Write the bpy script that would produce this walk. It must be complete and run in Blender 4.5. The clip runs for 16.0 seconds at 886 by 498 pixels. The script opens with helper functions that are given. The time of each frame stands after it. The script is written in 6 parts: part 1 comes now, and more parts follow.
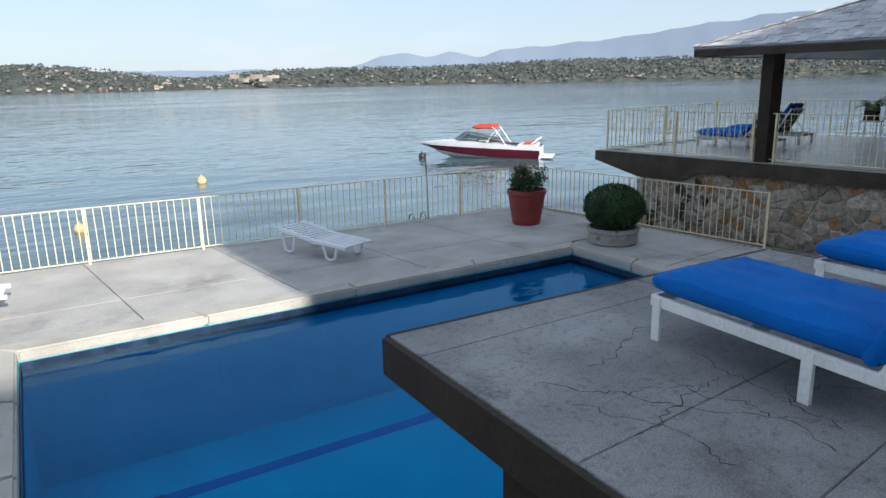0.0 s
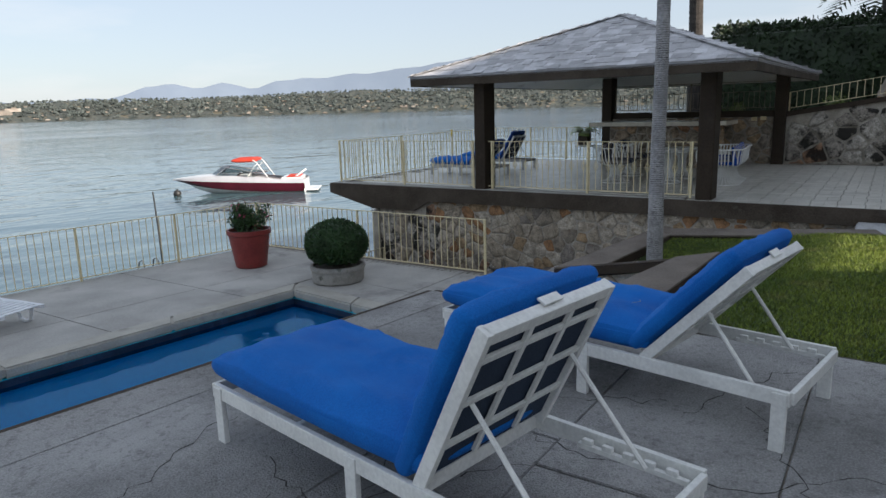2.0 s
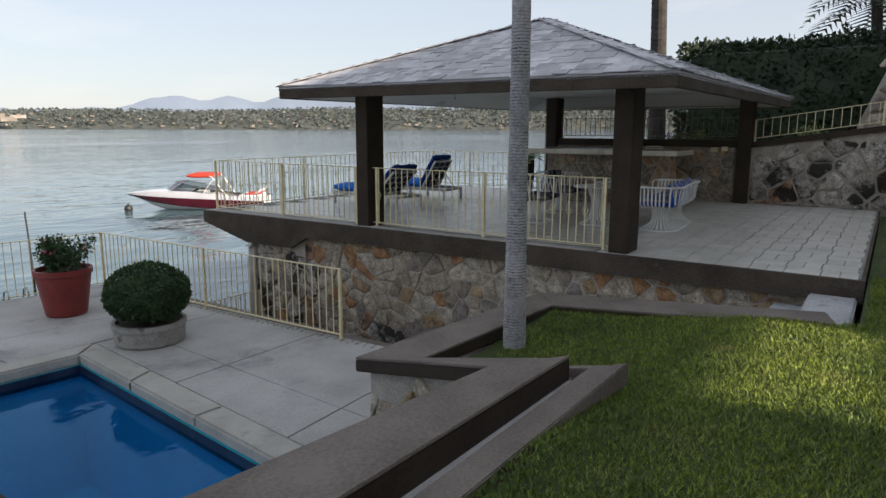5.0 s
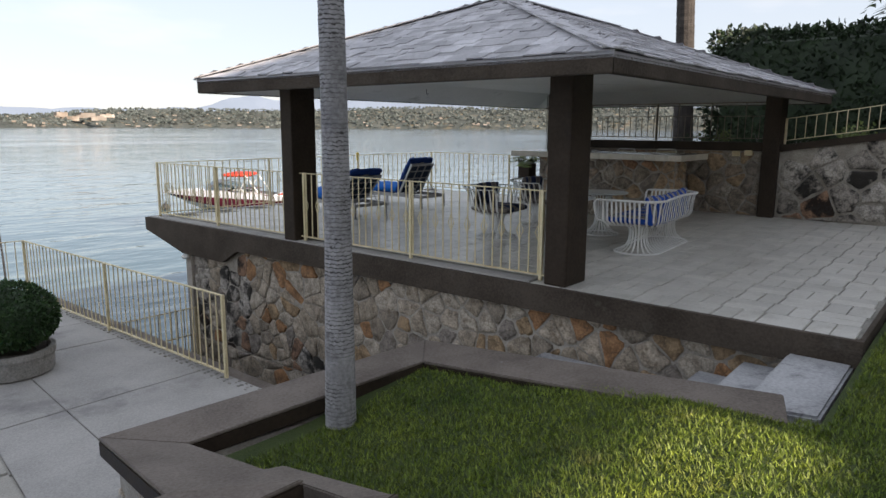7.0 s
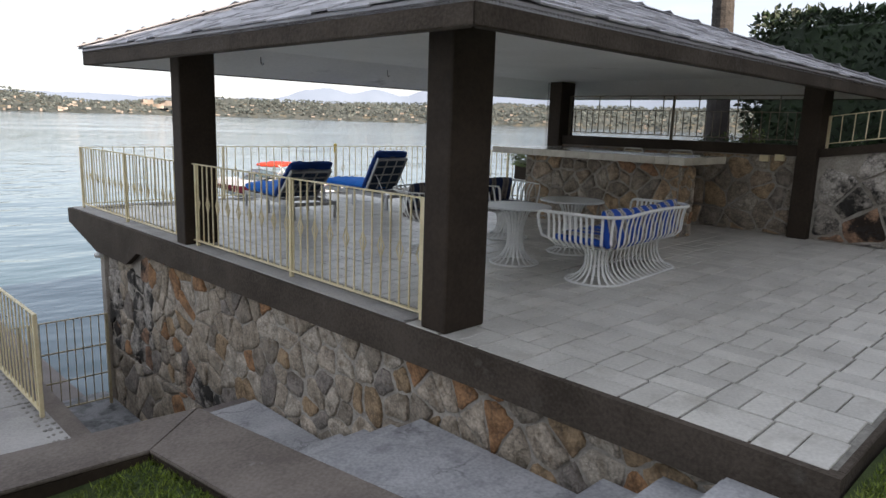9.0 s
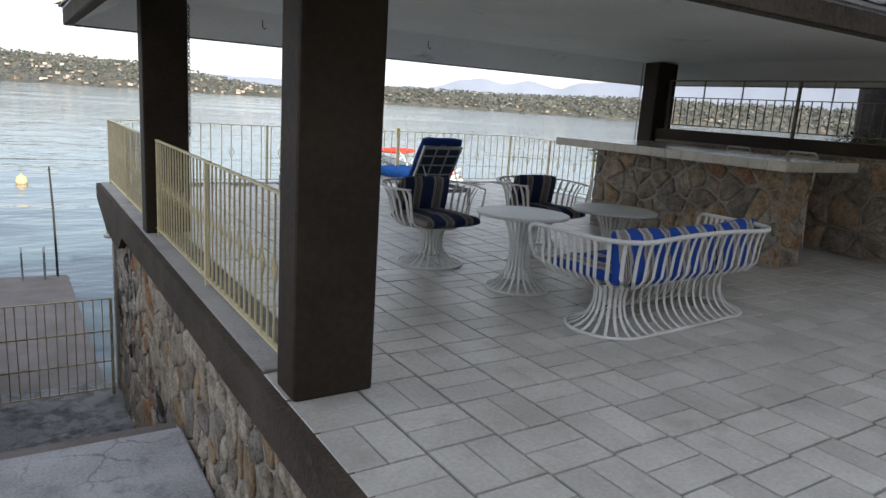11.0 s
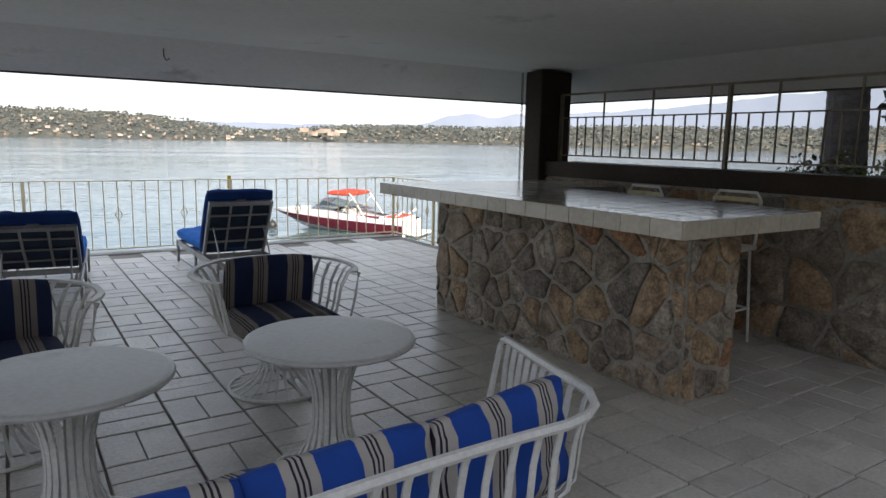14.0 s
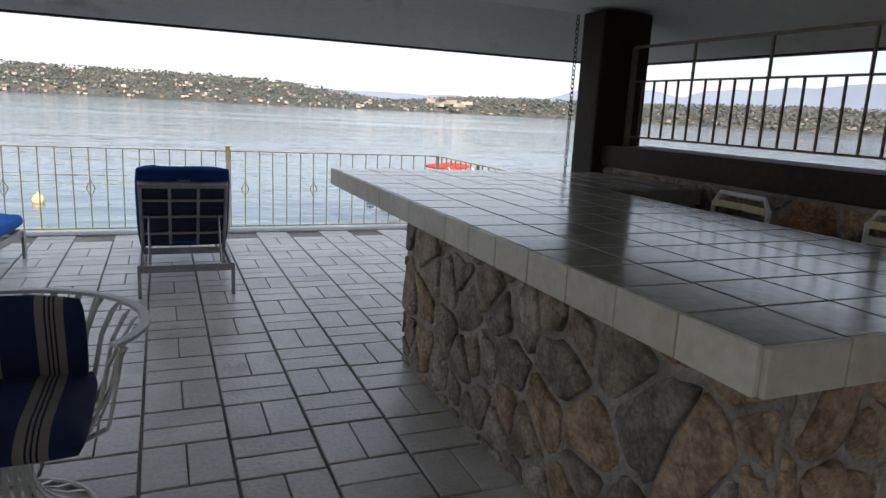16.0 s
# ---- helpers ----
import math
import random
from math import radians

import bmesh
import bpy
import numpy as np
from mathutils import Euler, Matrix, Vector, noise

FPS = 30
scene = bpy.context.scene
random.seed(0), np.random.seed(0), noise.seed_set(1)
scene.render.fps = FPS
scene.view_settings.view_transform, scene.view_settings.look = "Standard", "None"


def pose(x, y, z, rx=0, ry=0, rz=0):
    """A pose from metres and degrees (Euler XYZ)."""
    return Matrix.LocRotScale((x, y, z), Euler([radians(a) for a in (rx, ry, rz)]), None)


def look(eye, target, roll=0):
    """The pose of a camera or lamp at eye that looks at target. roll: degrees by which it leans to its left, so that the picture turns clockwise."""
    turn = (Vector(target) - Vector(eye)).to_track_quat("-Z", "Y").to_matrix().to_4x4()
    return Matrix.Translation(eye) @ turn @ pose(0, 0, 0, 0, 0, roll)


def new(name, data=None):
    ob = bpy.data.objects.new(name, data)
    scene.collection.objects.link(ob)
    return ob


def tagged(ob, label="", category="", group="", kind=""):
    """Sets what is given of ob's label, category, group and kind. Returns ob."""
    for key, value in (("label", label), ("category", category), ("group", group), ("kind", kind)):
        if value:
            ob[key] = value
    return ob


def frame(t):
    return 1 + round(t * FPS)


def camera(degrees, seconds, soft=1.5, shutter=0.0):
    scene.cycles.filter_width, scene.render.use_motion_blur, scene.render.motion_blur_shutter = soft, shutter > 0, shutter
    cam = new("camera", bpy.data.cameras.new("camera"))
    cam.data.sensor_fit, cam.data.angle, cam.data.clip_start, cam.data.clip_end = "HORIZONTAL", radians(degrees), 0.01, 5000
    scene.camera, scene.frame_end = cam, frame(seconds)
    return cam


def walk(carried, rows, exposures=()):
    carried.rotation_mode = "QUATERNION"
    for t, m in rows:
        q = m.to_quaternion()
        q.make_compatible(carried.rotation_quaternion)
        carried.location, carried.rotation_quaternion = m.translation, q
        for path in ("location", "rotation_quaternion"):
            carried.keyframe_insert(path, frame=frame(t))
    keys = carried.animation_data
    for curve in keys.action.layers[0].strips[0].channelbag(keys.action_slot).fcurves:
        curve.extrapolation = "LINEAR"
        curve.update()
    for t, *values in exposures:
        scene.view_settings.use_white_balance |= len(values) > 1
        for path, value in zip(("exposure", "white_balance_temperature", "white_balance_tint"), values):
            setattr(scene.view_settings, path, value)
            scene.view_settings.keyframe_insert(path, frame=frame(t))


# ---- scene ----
cam = camera(66.7, 16.0)
PATH = [
    (0, (0.65, 1.35, 1.66), (1.849, 2.877, 1.181), -1.1),
    (0.5, (0.881, 1.213, 1.641), (2.171, 2.671, 1.184), -1.4),
    (1, (1.12, 1.078, 1.64), (2.627, 2.28, 1.107), -2.6),
    (1.5, (1.569, 1.086, 1.667), (3.208, 2.141, 1.219), -0.3),
    (2, (2.115, 1.087, 1.624), (3.745, 2.173, 1.216), -1.6),
    (2.5, (2.563, 1.136, 1.639), (4.169, 2.257, 1.236), -0.6),
    (3, (3.104, 1.173, 1.652), (4.769, 2.215, 1.275), -2.8),
    (3.5, (3.662, 1.076, 1.67), (5.278, 2.197, 1.304), -2.0),
    (4, (4.212, 1.033, 1.707), (5.866, 2.079, 1.294), 0.8),
    (4.2, (4.444, 0.987, 1.68), (6.108, 2.016, 1.268), -1.2),
    (6.3, (7.032, 0.497, 1.574), (8.617, 1.678, 1.273), 4.1),
    (6.5, (7.262, 0.466, 1.623), (8.875, 1.604, 1.297), 1.3),
    (7, (7.916, 0.256, 1.6), (9.437, 1.505, 1.245), 0.3),
    (7.5, (8.52, 0.208, 1.58), (10.038, 1.454, 1.2), 3.6),
    (8, (9.285, 0.064, 1.531), (10.73, 1.397, 1.161), 1.1),
    (8.5, (9.792, 0.115, 1.522), (11.226, 1.462, 1.162), 3.9),
    (8.7, (10.083, 0.162, 1.528), (11.515, 1.51, 1.164), 2.8),
    (10.8, (12.493, 0.476, 1.5), (13.554, 2.12, 1.086), 3.7),
    (11, (12.765, 0.575, 1.473), (13.825, 2.22, 1.059), 3.8),
    (11.5, (13.377, 0.786, 1.449), (14.218, 2.549, 1.022), 2.8),
    (12, (13.923, 1.041, 1.478), (14.65, 2.853, 1.042), 1.5),
    (12.5, (14.396, 1.325, 1.627), (15.262, 3.079, 1.209), 0.1),
    (13, (15.042, 1.591, 1.535), (15.884, 3.373, 1.2), 2.5),
    (13.5, (15.578, 1.912, 1.557), (16.683, 3.549, 1.239), 3.7),
    (14, (16.188, 2.125, 1.54), (17.265, 3.781, 1.228), 1.2),
    (14.5, (16.677, 2.391, 1.54), (17.746, 4.044, 1.184), 3.4),
    (15, (17.226, 2.665, 1.536), (18.363, 4.264, 1.151), 1.7),
    (15.5, (17.761, 3.039, 1.546), (18.581, 4.821, 1.155), 1.5),
    (16, (18.131, 3.517, 1.549), (18.895, 5.321, 1.148), 3.0),
]
walk(cam, [(t, look(eye, target, roll)) for t, eye, target, roll in PATH],
     exposures=[(0, 0.72, 6000, 10), (0.6, 0.54, 6000, 10), (1.5, 0.8, 6300, 11), (2.5, 0.62, 6600, 12), (5, 0.78, 6850, 14), (7, 1.0, 6900, 16), (8.5, 1.24, 6950, 17), (11, 1.24, 6850, 16), (12, 1.16, 6800, 15), (14, 1.25, 6850, 17), (16, 1.12, 6700, 18)])
# ---- world, sun and exposure ----
SUN_ELEV, SUN_AZ = 24.0, 183.0          # degrees; azimuth clockwise from +y, where the sun stands
world = bpy.data.worlds.new("world")
scene.world = world
world.use_nodes = True
wn = world.node_tree.nodes
wl = world.node_tree.links
sky = wn.new("ShaderNodeTexSky")
sky.sky_type = "NISHITA"
sky.sun_disc = False
sky.sun_elevation, sky.sun_rotation = radians(SUN_ELEV), radians(SUN_AZ)
sky.air_density, sky.dust_density, sky.ozone_density = 1.0, 0.8, 1.5
# faint high cloud over the lake
w_tc = wn.new("ShaderNodeTexCoord")
w_map = wn.new("ShaderNodeMapping")
w_map.inputs["Scale"].default_value = (2.2, 2.2, 9.0)
w_noise = wn.new("ShaderNodeTexNoise")
w_noise.inputs["Scale"].default_value, w_noise.inputs["Detail"].default_value = 1.6, 7
w_ramp = wn.new("ShaderNodeValToRGB")
w_ramp.color_ramp.elements[0].position, w_ramp.color_ramp.elements[1].position = 0.56, 0.86
w_ramp.color_ramp.elements[0].color = (0, 0, 0, 1)
w_ramp.color_ramp.elements[1].color = (0.5, 0.5, 0.5, 1)
w_haze = wn.new("ShaderNodeMixRGB")          # even high haze
w_haze.inputs[0].default_value = 0.68
w_haze.inputs[2].default_value = (4.7, 5.3, 6.0, 1)
w_mix = wn.new("ShaderNodeMixRGB")
w_mix.inputs[2].default_value = (7.0, 6.9, 6.9, 1)
wl.new(w_tc.outputs["Generated"], w_map.inputs["Vector"])
wl.new(w_map.outputs["Vector"], w_noise.inputs["Vector"])
wl.new(w_noise.outputs["Fac"], w_ramp.inputs["Fac"])
wl.new(w_ramp.outputs["Color"], w_mix.inputs[0])
wl.new(sky.outputs["Color"], w_haze.inputs[1])
wl.new(w_haze.outputs["Color"], w_mix.inputs[1])
wl.new(w_mix.outputs["Color"], wn["Background"].inputs["Color"])
wn["Background"].inputs["Strength"].default_value = 0.09
sun = new("sun", bpy.data.lights.new("sun", "SUN"))
sun.data.energy, sun.data.angle, sun.data.color = 5.0, radians(0.6), (1.0, 0.9, 0.76)
a_, e_ = radians(SUN_AZ), radians(SUN_ELEV)
sun_dir = Vector((math.sin(a_) * math.cos(e_), math.cos(a_) * math.cos(e_), math.sin(e_)))
sun.matrix_world = look(sun_dir * 60, (0, 0, 0))

# ---- materials ----


def material(name, dark, light, rough=0.7, scale=3.0, fine=40.0, bump=0.15, metal=0.0, vary=0.0, island=0.0,
             spot=None, spot_scale=2.0, spot_at=(0.58, 0.7), spec=0.5, bump_scale=None, object_space=True, coat=0.0):
    """Two scales of grain between two colours, optional stains, object or island variation, and fine relief."""
    m = bpy.data.materials.new(name)
    m.use_nodes = True
    n, l = m.node_tree.nodes, m.node_tree.links
    b = n["Principled BSDF"]
    tc = n.new("ShaderNodeTexCoord")
    place, shift = n.new("ShaderNodeObjectInfo"), n.new("ShaderNodeVectorMath")
    l.new(tc.outputs["Object"], shift.inputs[0]), l.new(place.outputs["Location"], shift.inputs[1])
    co = shift.outputs["Vector"]
    n1, n2 = n.new("ShaderNodeTexNoise"), n.new("ShaderNodeTexNoise")
    n1.inputs["Scale"].default_value, n1.inputs["Detail"].default_value = scale, 6
    n2.inputs["Scale"].default_value, n2.inputs["Detail"].default_value = fine, 4
    l.new(co, n1.inputs["Vector"]), l.new(co, n2.inputs["Vector"])
    add = n.new("ShaderNodeMath")
    add.operation = "MULTIPLY_ADD"
    add.inputs[1].default_value = 0.8
    l.new(n2.outputs["Fac"], add.inputs[0]), l.new(n1.outputs["Fac"], add.inputs[2])
    mp = n.new("ShaderNodeMapRange")
    mp.inputs["From Min"].default_value, mp.inputs["From Max"].default_value = 0.68, 1.12
    l.new(add.outputs[0], mp.inputs["Value"])
    mix = n.new("ShaderNodeMixRGB")
    mix.inputs[1].default_value, mix.inputs[2].default_value = (*dark, 1), (*light, 1)
    l.new(mp.outputs["Result"], mix.inputs[0])
    out = mix.outputs["Color"]
    if spot:
        n3 = n.new("ShaderNodeTexNoise")
        n3.inputs["Scale"].default_value, n3.inputs["Detail"].default_value, n3.inputs["Roughness"].default_value = spot_scale, 8, 0.65
        l.new(co, n3.inputs["Vector"])
        r3 = n.new("ShaderNodeMapRange")
        r3.inputs["From Min"].default_value, r3.inputs["From Max"].default_value = spot_at
        l.new(n3.outputs["Fac"], r3.inputs["Value"])
        m3 = n.new("ShaderNodeMixRGB")
        m3.inputs[2].default_value = (*spot, 1)
        l.new(r3.outputs["Result"], m3.inputs[0]), l.new(out, m3.inputs[1])
        out = m3.outputs["Color"]
    if vary or island:
        src = n.new("ShaderNodeObjectInfo").outputs["Random"] if vary else n.new("ShaderNodeNewGeometry").outputs["Random Per Island"]
        k = vary or island
        hs = n.new("ShaderNodeHueSaturation")
        r4 = n.new("ShaderNodeMapRange")
        r4.inputs["To Min"].default_value, r4.inputs["To Max"].default_value = 1 - k, 1 + k
        l.new(src, r4.inputs["Value"]), l.new(r4.outputs["Result"], hs.inputs["Value"]), l.new(out, hs.inputs["Color"])
        out = hs.outputs["Color"]
    l.new(out, b.inputs["Base Color"])
    b.inputs["Roughness"].default_value, b.inputs["Metallic"].default_value = rough, metal
    b.inputs["Specular IOR Level"].default_value = spec
    b.inputs["Coat Weight"].default_value = coat
    if bump:
        bp = n.new("ShaderNodeBump")
        bp.inputs["Strength"].default_value, bp.inputs["Distance"].default_value = bump, 0.02
        l.new(add.outputs[0], bp.inputs["Height"]), l.new(bp.outputs["Normal"], b.inputs["Normal"])
    return m


def hue_shift(m, lo, hi, keys):
    """Pick the base colour of each stone from a ramp of real stone colours by Object Info's Random, times the grain."""
    n, l = m.node_tree.nodes, m.node_tree.links
    b = n["Principled BSDF"]
    old = b.inputs["Base Color"].links[0].from_socket
    info = n.new("ShaderNodeObjectInfo")
    ramp = n.new("ShaderNodeValToRGB")
    ramp.color_ramp.interpolation = "CONSTANT"
    els = ramp.color_ramp.elements
    while len(els) < len(keys):
        els.new(0.5)
    for k, (p, c) in enumerate(keys):
        els[k].position, els[k].color = p, (*c, 1)
    l.new(info.outputs["Random"], ramp.inputs["Fac"])
    mul = n.new("ShaderNodeMixRGB")
    mul.blend_type = "MULTIPLY"
    mul.inputs[0].default_value = 1.0
    l.new(ramp.outputs["Color"], mul.inputs[1]), l.new(old, mul.inputs[2])
    l.new(mul.outputs["Color"], b.inputs["Base Color"])
    return m


CONCRETE = material("concrete", (0.31, 0.3, 0.283), (0.46, 0.445, 0.42), 0.85, 1.3, 55, 0.35, spot=(0.2, 0.195, 0.19), spot_scale=1.1, spot_at=(0.55, 0.72))
SLAB = material("cracked_concrete", (0.2, 0.197, 0.196), (0.42, 0.413, 0.408), 0.92, 1.4, 105, 1.0, spot=(0.13, 0.126, 0.122), spot_scale=26, spot_at=(0.52, 0.78))
CRACK = material("crack_dirt", (0.02, 0.019, 0.018), (0.06, 0.057, 0.053), 1.0, 6, 60, 0.2)
COPING = material("pool_coping", (0.31, 0.295, 0.262), (0.45, 0.43, 0.385), 0.85, 2.0, 60, 0.35, spot=(0.25, 0.24, 0.22), spot_scale=2.5)
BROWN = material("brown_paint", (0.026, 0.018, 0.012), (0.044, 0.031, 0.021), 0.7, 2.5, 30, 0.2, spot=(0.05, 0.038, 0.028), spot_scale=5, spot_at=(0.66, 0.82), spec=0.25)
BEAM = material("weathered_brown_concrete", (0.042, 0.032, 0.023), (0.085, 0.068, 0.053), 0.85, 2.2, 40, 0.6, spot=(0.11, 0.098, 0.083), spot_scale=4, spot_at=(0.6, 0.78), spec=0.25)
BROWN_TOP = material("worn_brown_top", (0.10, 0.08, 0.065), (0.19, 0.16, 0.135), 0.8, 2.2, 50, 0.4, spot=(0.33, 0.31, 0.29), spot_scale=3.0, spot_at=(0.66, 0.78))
MORTAR = material("mortar", (0.26, 0.232, 0.195), (0.44, 0.4, 0.345), 0.95, 4, 45, 1.0)
STONE = hue_shift(material("stone", (0.55, 0.53, 0.5), (1.35, 1.3, 1.26), 0.9, 7, 42, 1.0, spot=(0.4, 0.34, 0.27), spot_scale=8, spot_at=(0.52, 0.7)), 0, 1,
                  [(0.0, (0.36, 0.31, 0.245)), (0.2, (0.27, 0.235, 0.19)), (0.36, (0.42, 0.365, 0.295)), (0.55, (0.34, 0.245, 0.15)), (0.65, (0.24, 0.215, 0.19)), (0.75, (0.44, 0.395, 0.33)), (0.91, (0.36, 0.2, 0.1))])
STONE_STAIN = hue_shift(material("stained_stone", (0.5, 0.48, 0.46), (1.3, 1.27, 1.24), 0.9, 7, 42, 1.0, spot=(0.06, 0.056, 0.05), spot_scale=1.6, spot_at=(0.5, 0.56)), 0, 1,
                        [(0.0, (0.4, 0.37, 0.33)), (0.3, (0.33, 0.3, 0.265)), (0.6, (0.45, 0.42, 0.38)), (0.9, (0.33, 0.2, 0.13))])
STONE_BAR = hue_shift(material("bar_stone", (0.55, 0.52, 0.48), (1.4, 1.33, 1.25), 0.88, 8, 46, 1.0, spot=(0.42, 0.36, 0.3), spot_scale=9, spot_at=(0.5, 0.7)), 0, 1,
                      [(0.0, (0.36, 0.295, 0.235)), (0.22, (0.28, 0.245, 0.205)), (0.4, (0.4, 0.3, 0.2)), (0.52, (0.4, 0.365, 0.32)), (0.7, (0.43, 0.32, 0.22)), (0.82, (0.25, 0.225, 0.2)), (0.92, (0.38, 0.225, 0.14))])
TILE = material("floor_tile", (0.42, 0.405, 0.365), (0.58, 0.56, 0.51), 0.3, 2.2, 45, 0.3, vary=0.1, spot=(0.33, 0.31, 0.265), spot_scale=3, spot_at=(0.54, 0.75))
TILE_J = material("floor_tile_field", (0.42, 0.405, 0.365), (0.58, 0.56, 0.51), 0.3, 2.2, 45, 0.3, island=0.1, spot=(0.33, 0.31, 0.265), spot_scale=3, spot_at=(0.54, 0.75))
GROUT = material("dark_grout", (0.16, 0.152, 0.134), (0.3, 0.288, 0.255), 0.9, 2, 40, 0.4, spot=(0.08, 0.075, 0.064), spot_scale=2.2, spot_at=(0.54, 0.68))
CREAM = material("cream_paint", (0.62, 0.52, 0.3), (0.78, 0.68, 0.44), 0.5, 6, 50, 0.1, spot=(0.35, 0.2, 0.1), spot_scale=9, spot_at=(0.72, 0.8))
WHITE_METAL = material("white_enamel", (0.62, 0.62, 0.6), (0.8, 0.8, 0.77), 0.42, 5, 60, 0.06, spot=(0.45, 0.4, 0.33), spot_scale=12, spot_at=(0.68, 0.78))
GREY_METAL = material("grey_steel", (0.3, 0.3, 0.3), (0.45, 0.45, 0.45), 0.4, 6, 60, 0.05, metal=0.8)
BLUE = material("blue_canvas", (0.002, 0.092, 0.37), (0.004, 0.15, 0.52), 0.85, 2.5, 160, 0.25, spec=0.25)
NAVY = material("navy_canvas", (0.02, 0.032, 0.055), (0.032, 0.05, 0.085), 0.85, 3, 160, 0.2, spec=0.25)
PLASTIC = material("white_plastic", (0.66, 0.68, 0.72), (0.78, 0.8, 0.83), 0.4, 4, 30, 0.03)
TERRACOTTA = material("red_glazed_clay", (0.16, 0.018, 0.016), (0.25, 0.034, 0.028), 0.5, 4, 40, 0.12, spot=(0.12, 0.03, 0.025), spot_scale=4)
PLANTER = material("cast_stone", (0.2, 0.19, 0.17), (0.36, 0.34, 0.31), 0.9, 5, 45, 0.5, spot=(0.12, 0.12, 0.1), spot_scale=5)
SOIL = material("soil", (0.03, 0.022, 0.015), (0.07, 0.05, 0.035), 0.95, 8, 60, 0.6)
LEAF = material("dark_leaf", (0.012, 0.035, 0.008), (0.035, 0.085, 0.018), 0.5, 1.5, 20, 0.0, island=0.45)
LEAF2 = material("hedge_leaf", (0.008, 0.02, 0.006), (0.022, 0.045, 0.013), 0.55, 1.0, 15, 0.0, island=0.5)
LEAF3 = material("pale_leaf", (0.08, 0.13, 0.03), (0.2, 0.24, 0.07), 0.5, 1.5, 20, 0.0, island=0.4)
FLOWER = material("pink_flower", (0.4, 0.06, 0.14), (0.6, 0.14, 0.22), 0.6, 4, 30, 0.0)
GRASS = material("grass_blade", (0.065, 0.115, 0.01), (0.2, 0.25, 0.03), 0.6, 1.2, 16, 0.0, island=0.6, spot=(0.22, 0.21, 0.05), spot_scale=1.6, spot_at=(0.55, 0.72))
LAWN = material("lawn_soil", (0.02, 0.038, 0.006), (0.05, 0.07, 0.013), 0.95, 3, 60, 0.6)
# palm bark darkened to stand in for light coming from behind it
BARK_BACKLIT = material("backlit_palm_bark", (0.022, 0.019, 0.017), (0.06, 0.052, 0.046), 0.9, 4, 30, 0.7)
BARK = material("palm_bark", (0.2, 0.196, 0.2), (0.4, 0.39, 0.395), 0.9, 3, 30, 0.9, spot=(0.1, 0.094, 0.092), spot_scale=7, spot_at=(0.6, 0.76))
CEIL = material("ceiling_paint", (0.75, 0.74, 0.7), (0.84, 0.83, 0.79), 0.75, 1.0, 20, 0.05, spot=(0.4, 0.38, 0.33), spot_scale=1.5, spot_at=(0.62, 0.8))
SHINGLE = material("grey_shingle", (0.36, 0.355, 0.37), (0.55, 0.545, 0.565), 0.8, 3, 60, 0.5, vary=0.26)
SHINGLE_J = material("grey_shingle_field", (0.36, 0.355, 0.37), (0.55, 0.545, 0.565), 0.8, 3, 60, 0.5, island=0.26)
MARBLE = material("worn_step_stone", (0.17, 0.174, 0.18), (0.31, 0.314, 0.32), 0.7, 2.5, 40, 0.4, spot=(0.06, 0.062, 0.065), spot_scale=3.6, spot_at=(0.47, 0.62))
STEP = material("pale_step_stone", (0.29, 0.293, 0.3), (0.47, 0.473, 0.48), 0.75, 2.5, 40, 0.4, spot=(0.2, 0.2, 0.21), spot_scale=3.6, spot_at=(0.55, 0.72))
BAR_TILE = material("bar_tile", (0.30, 0.29, 0.25), (0.46, 0.45, 0.40), 0.16, 3.0, 30, 0.05, vary=0.1)
BAR_EDGE = material("bar_edge_tile", (0.52, 0.48, 0.39), (0.68, 0.64, 0.55), 0.3, 3, 30, 0.05, vary=0.06)
POOL_BLUE = material("pool_paint", (0.004, 0.44, 0.62), (0.006, 0.53, 0.7), 0.6, 1.2, 20, 0.05)
POOL_LINE = material("pool_line_tile", (0.006, 0.12, 0.42), (0.01, 0.16, 0.48), 0.5, 2, 30, 0.05)
POOL_DARK = material("waterline_tile", (0.006, 0.014, 0.035), (0.02, 0.035, 0.07), 0.35, 6, 40, 0.05, vary=0.3)
PLASTER = material("house_plaster", (0.55, 0.5, 0.42), (0.68, 0.63, 0.55), 0.85, 1.5, 40, 0.2)
RED_GEL = material("red_gelcoat", (0.062, 0.004, 0.012), (0.085, 0.006, 0.017), 0.18, 2, 20, 0.0, coat=0.5)
WHITE_GEL = material("white_gelcoat", (0.7, 0.7, 0.7), (0.8, 0.8, 0.8), 0.2, 2, 20, 0.0, coat=0.5)
# white gelcoat greyed, so the shade on the topside is in its colour
WHITE_GEL_SHADE = material("shaded_white_gelcoat", (0.36, 0.37, 0.4), (0.44, 0.45, 0.48), 0.3, 1.5, 30, 0.02)
RED_CLOTH = material("red_cover", (0.5, 0.03, 0.012), (0.62, 0.05, 0.02), 0.8, 3, 60, 0.2)
BLACK = material("black_rubber", (0.012, 0.012, 0.012), (0.03, 0.03, 0.03), 0.5, 5, 40, 0.1)
YELLOW = material("yellow_buoy", (0.4, 0.28, 0.12), (0.55, 0.45, 0.27), 0.5, 4, 20, 0.05)
# hillside scrub colour with bluish distance haze mixed into it
HILL = material("haze_tinted_hillside", (0.062, 0.072, 0.07), (0.105, 0.113, 0.105), 1.0, 0.02, 0.12, 0.0, spot=(0.16, 0.14, 0.1), spot_scale=0.03, spot_at=(0.54, 0.66), spec=0.0)
# distance haze painted as the mountains' pale blue base colour
MOUNTAIN = material("haze_tinted_mountain", (0.16, 0.2, 0.265), (0.178, 0.22, 0.285), 1.0, 0.002, 0.01, 0.0, spec=0.0)
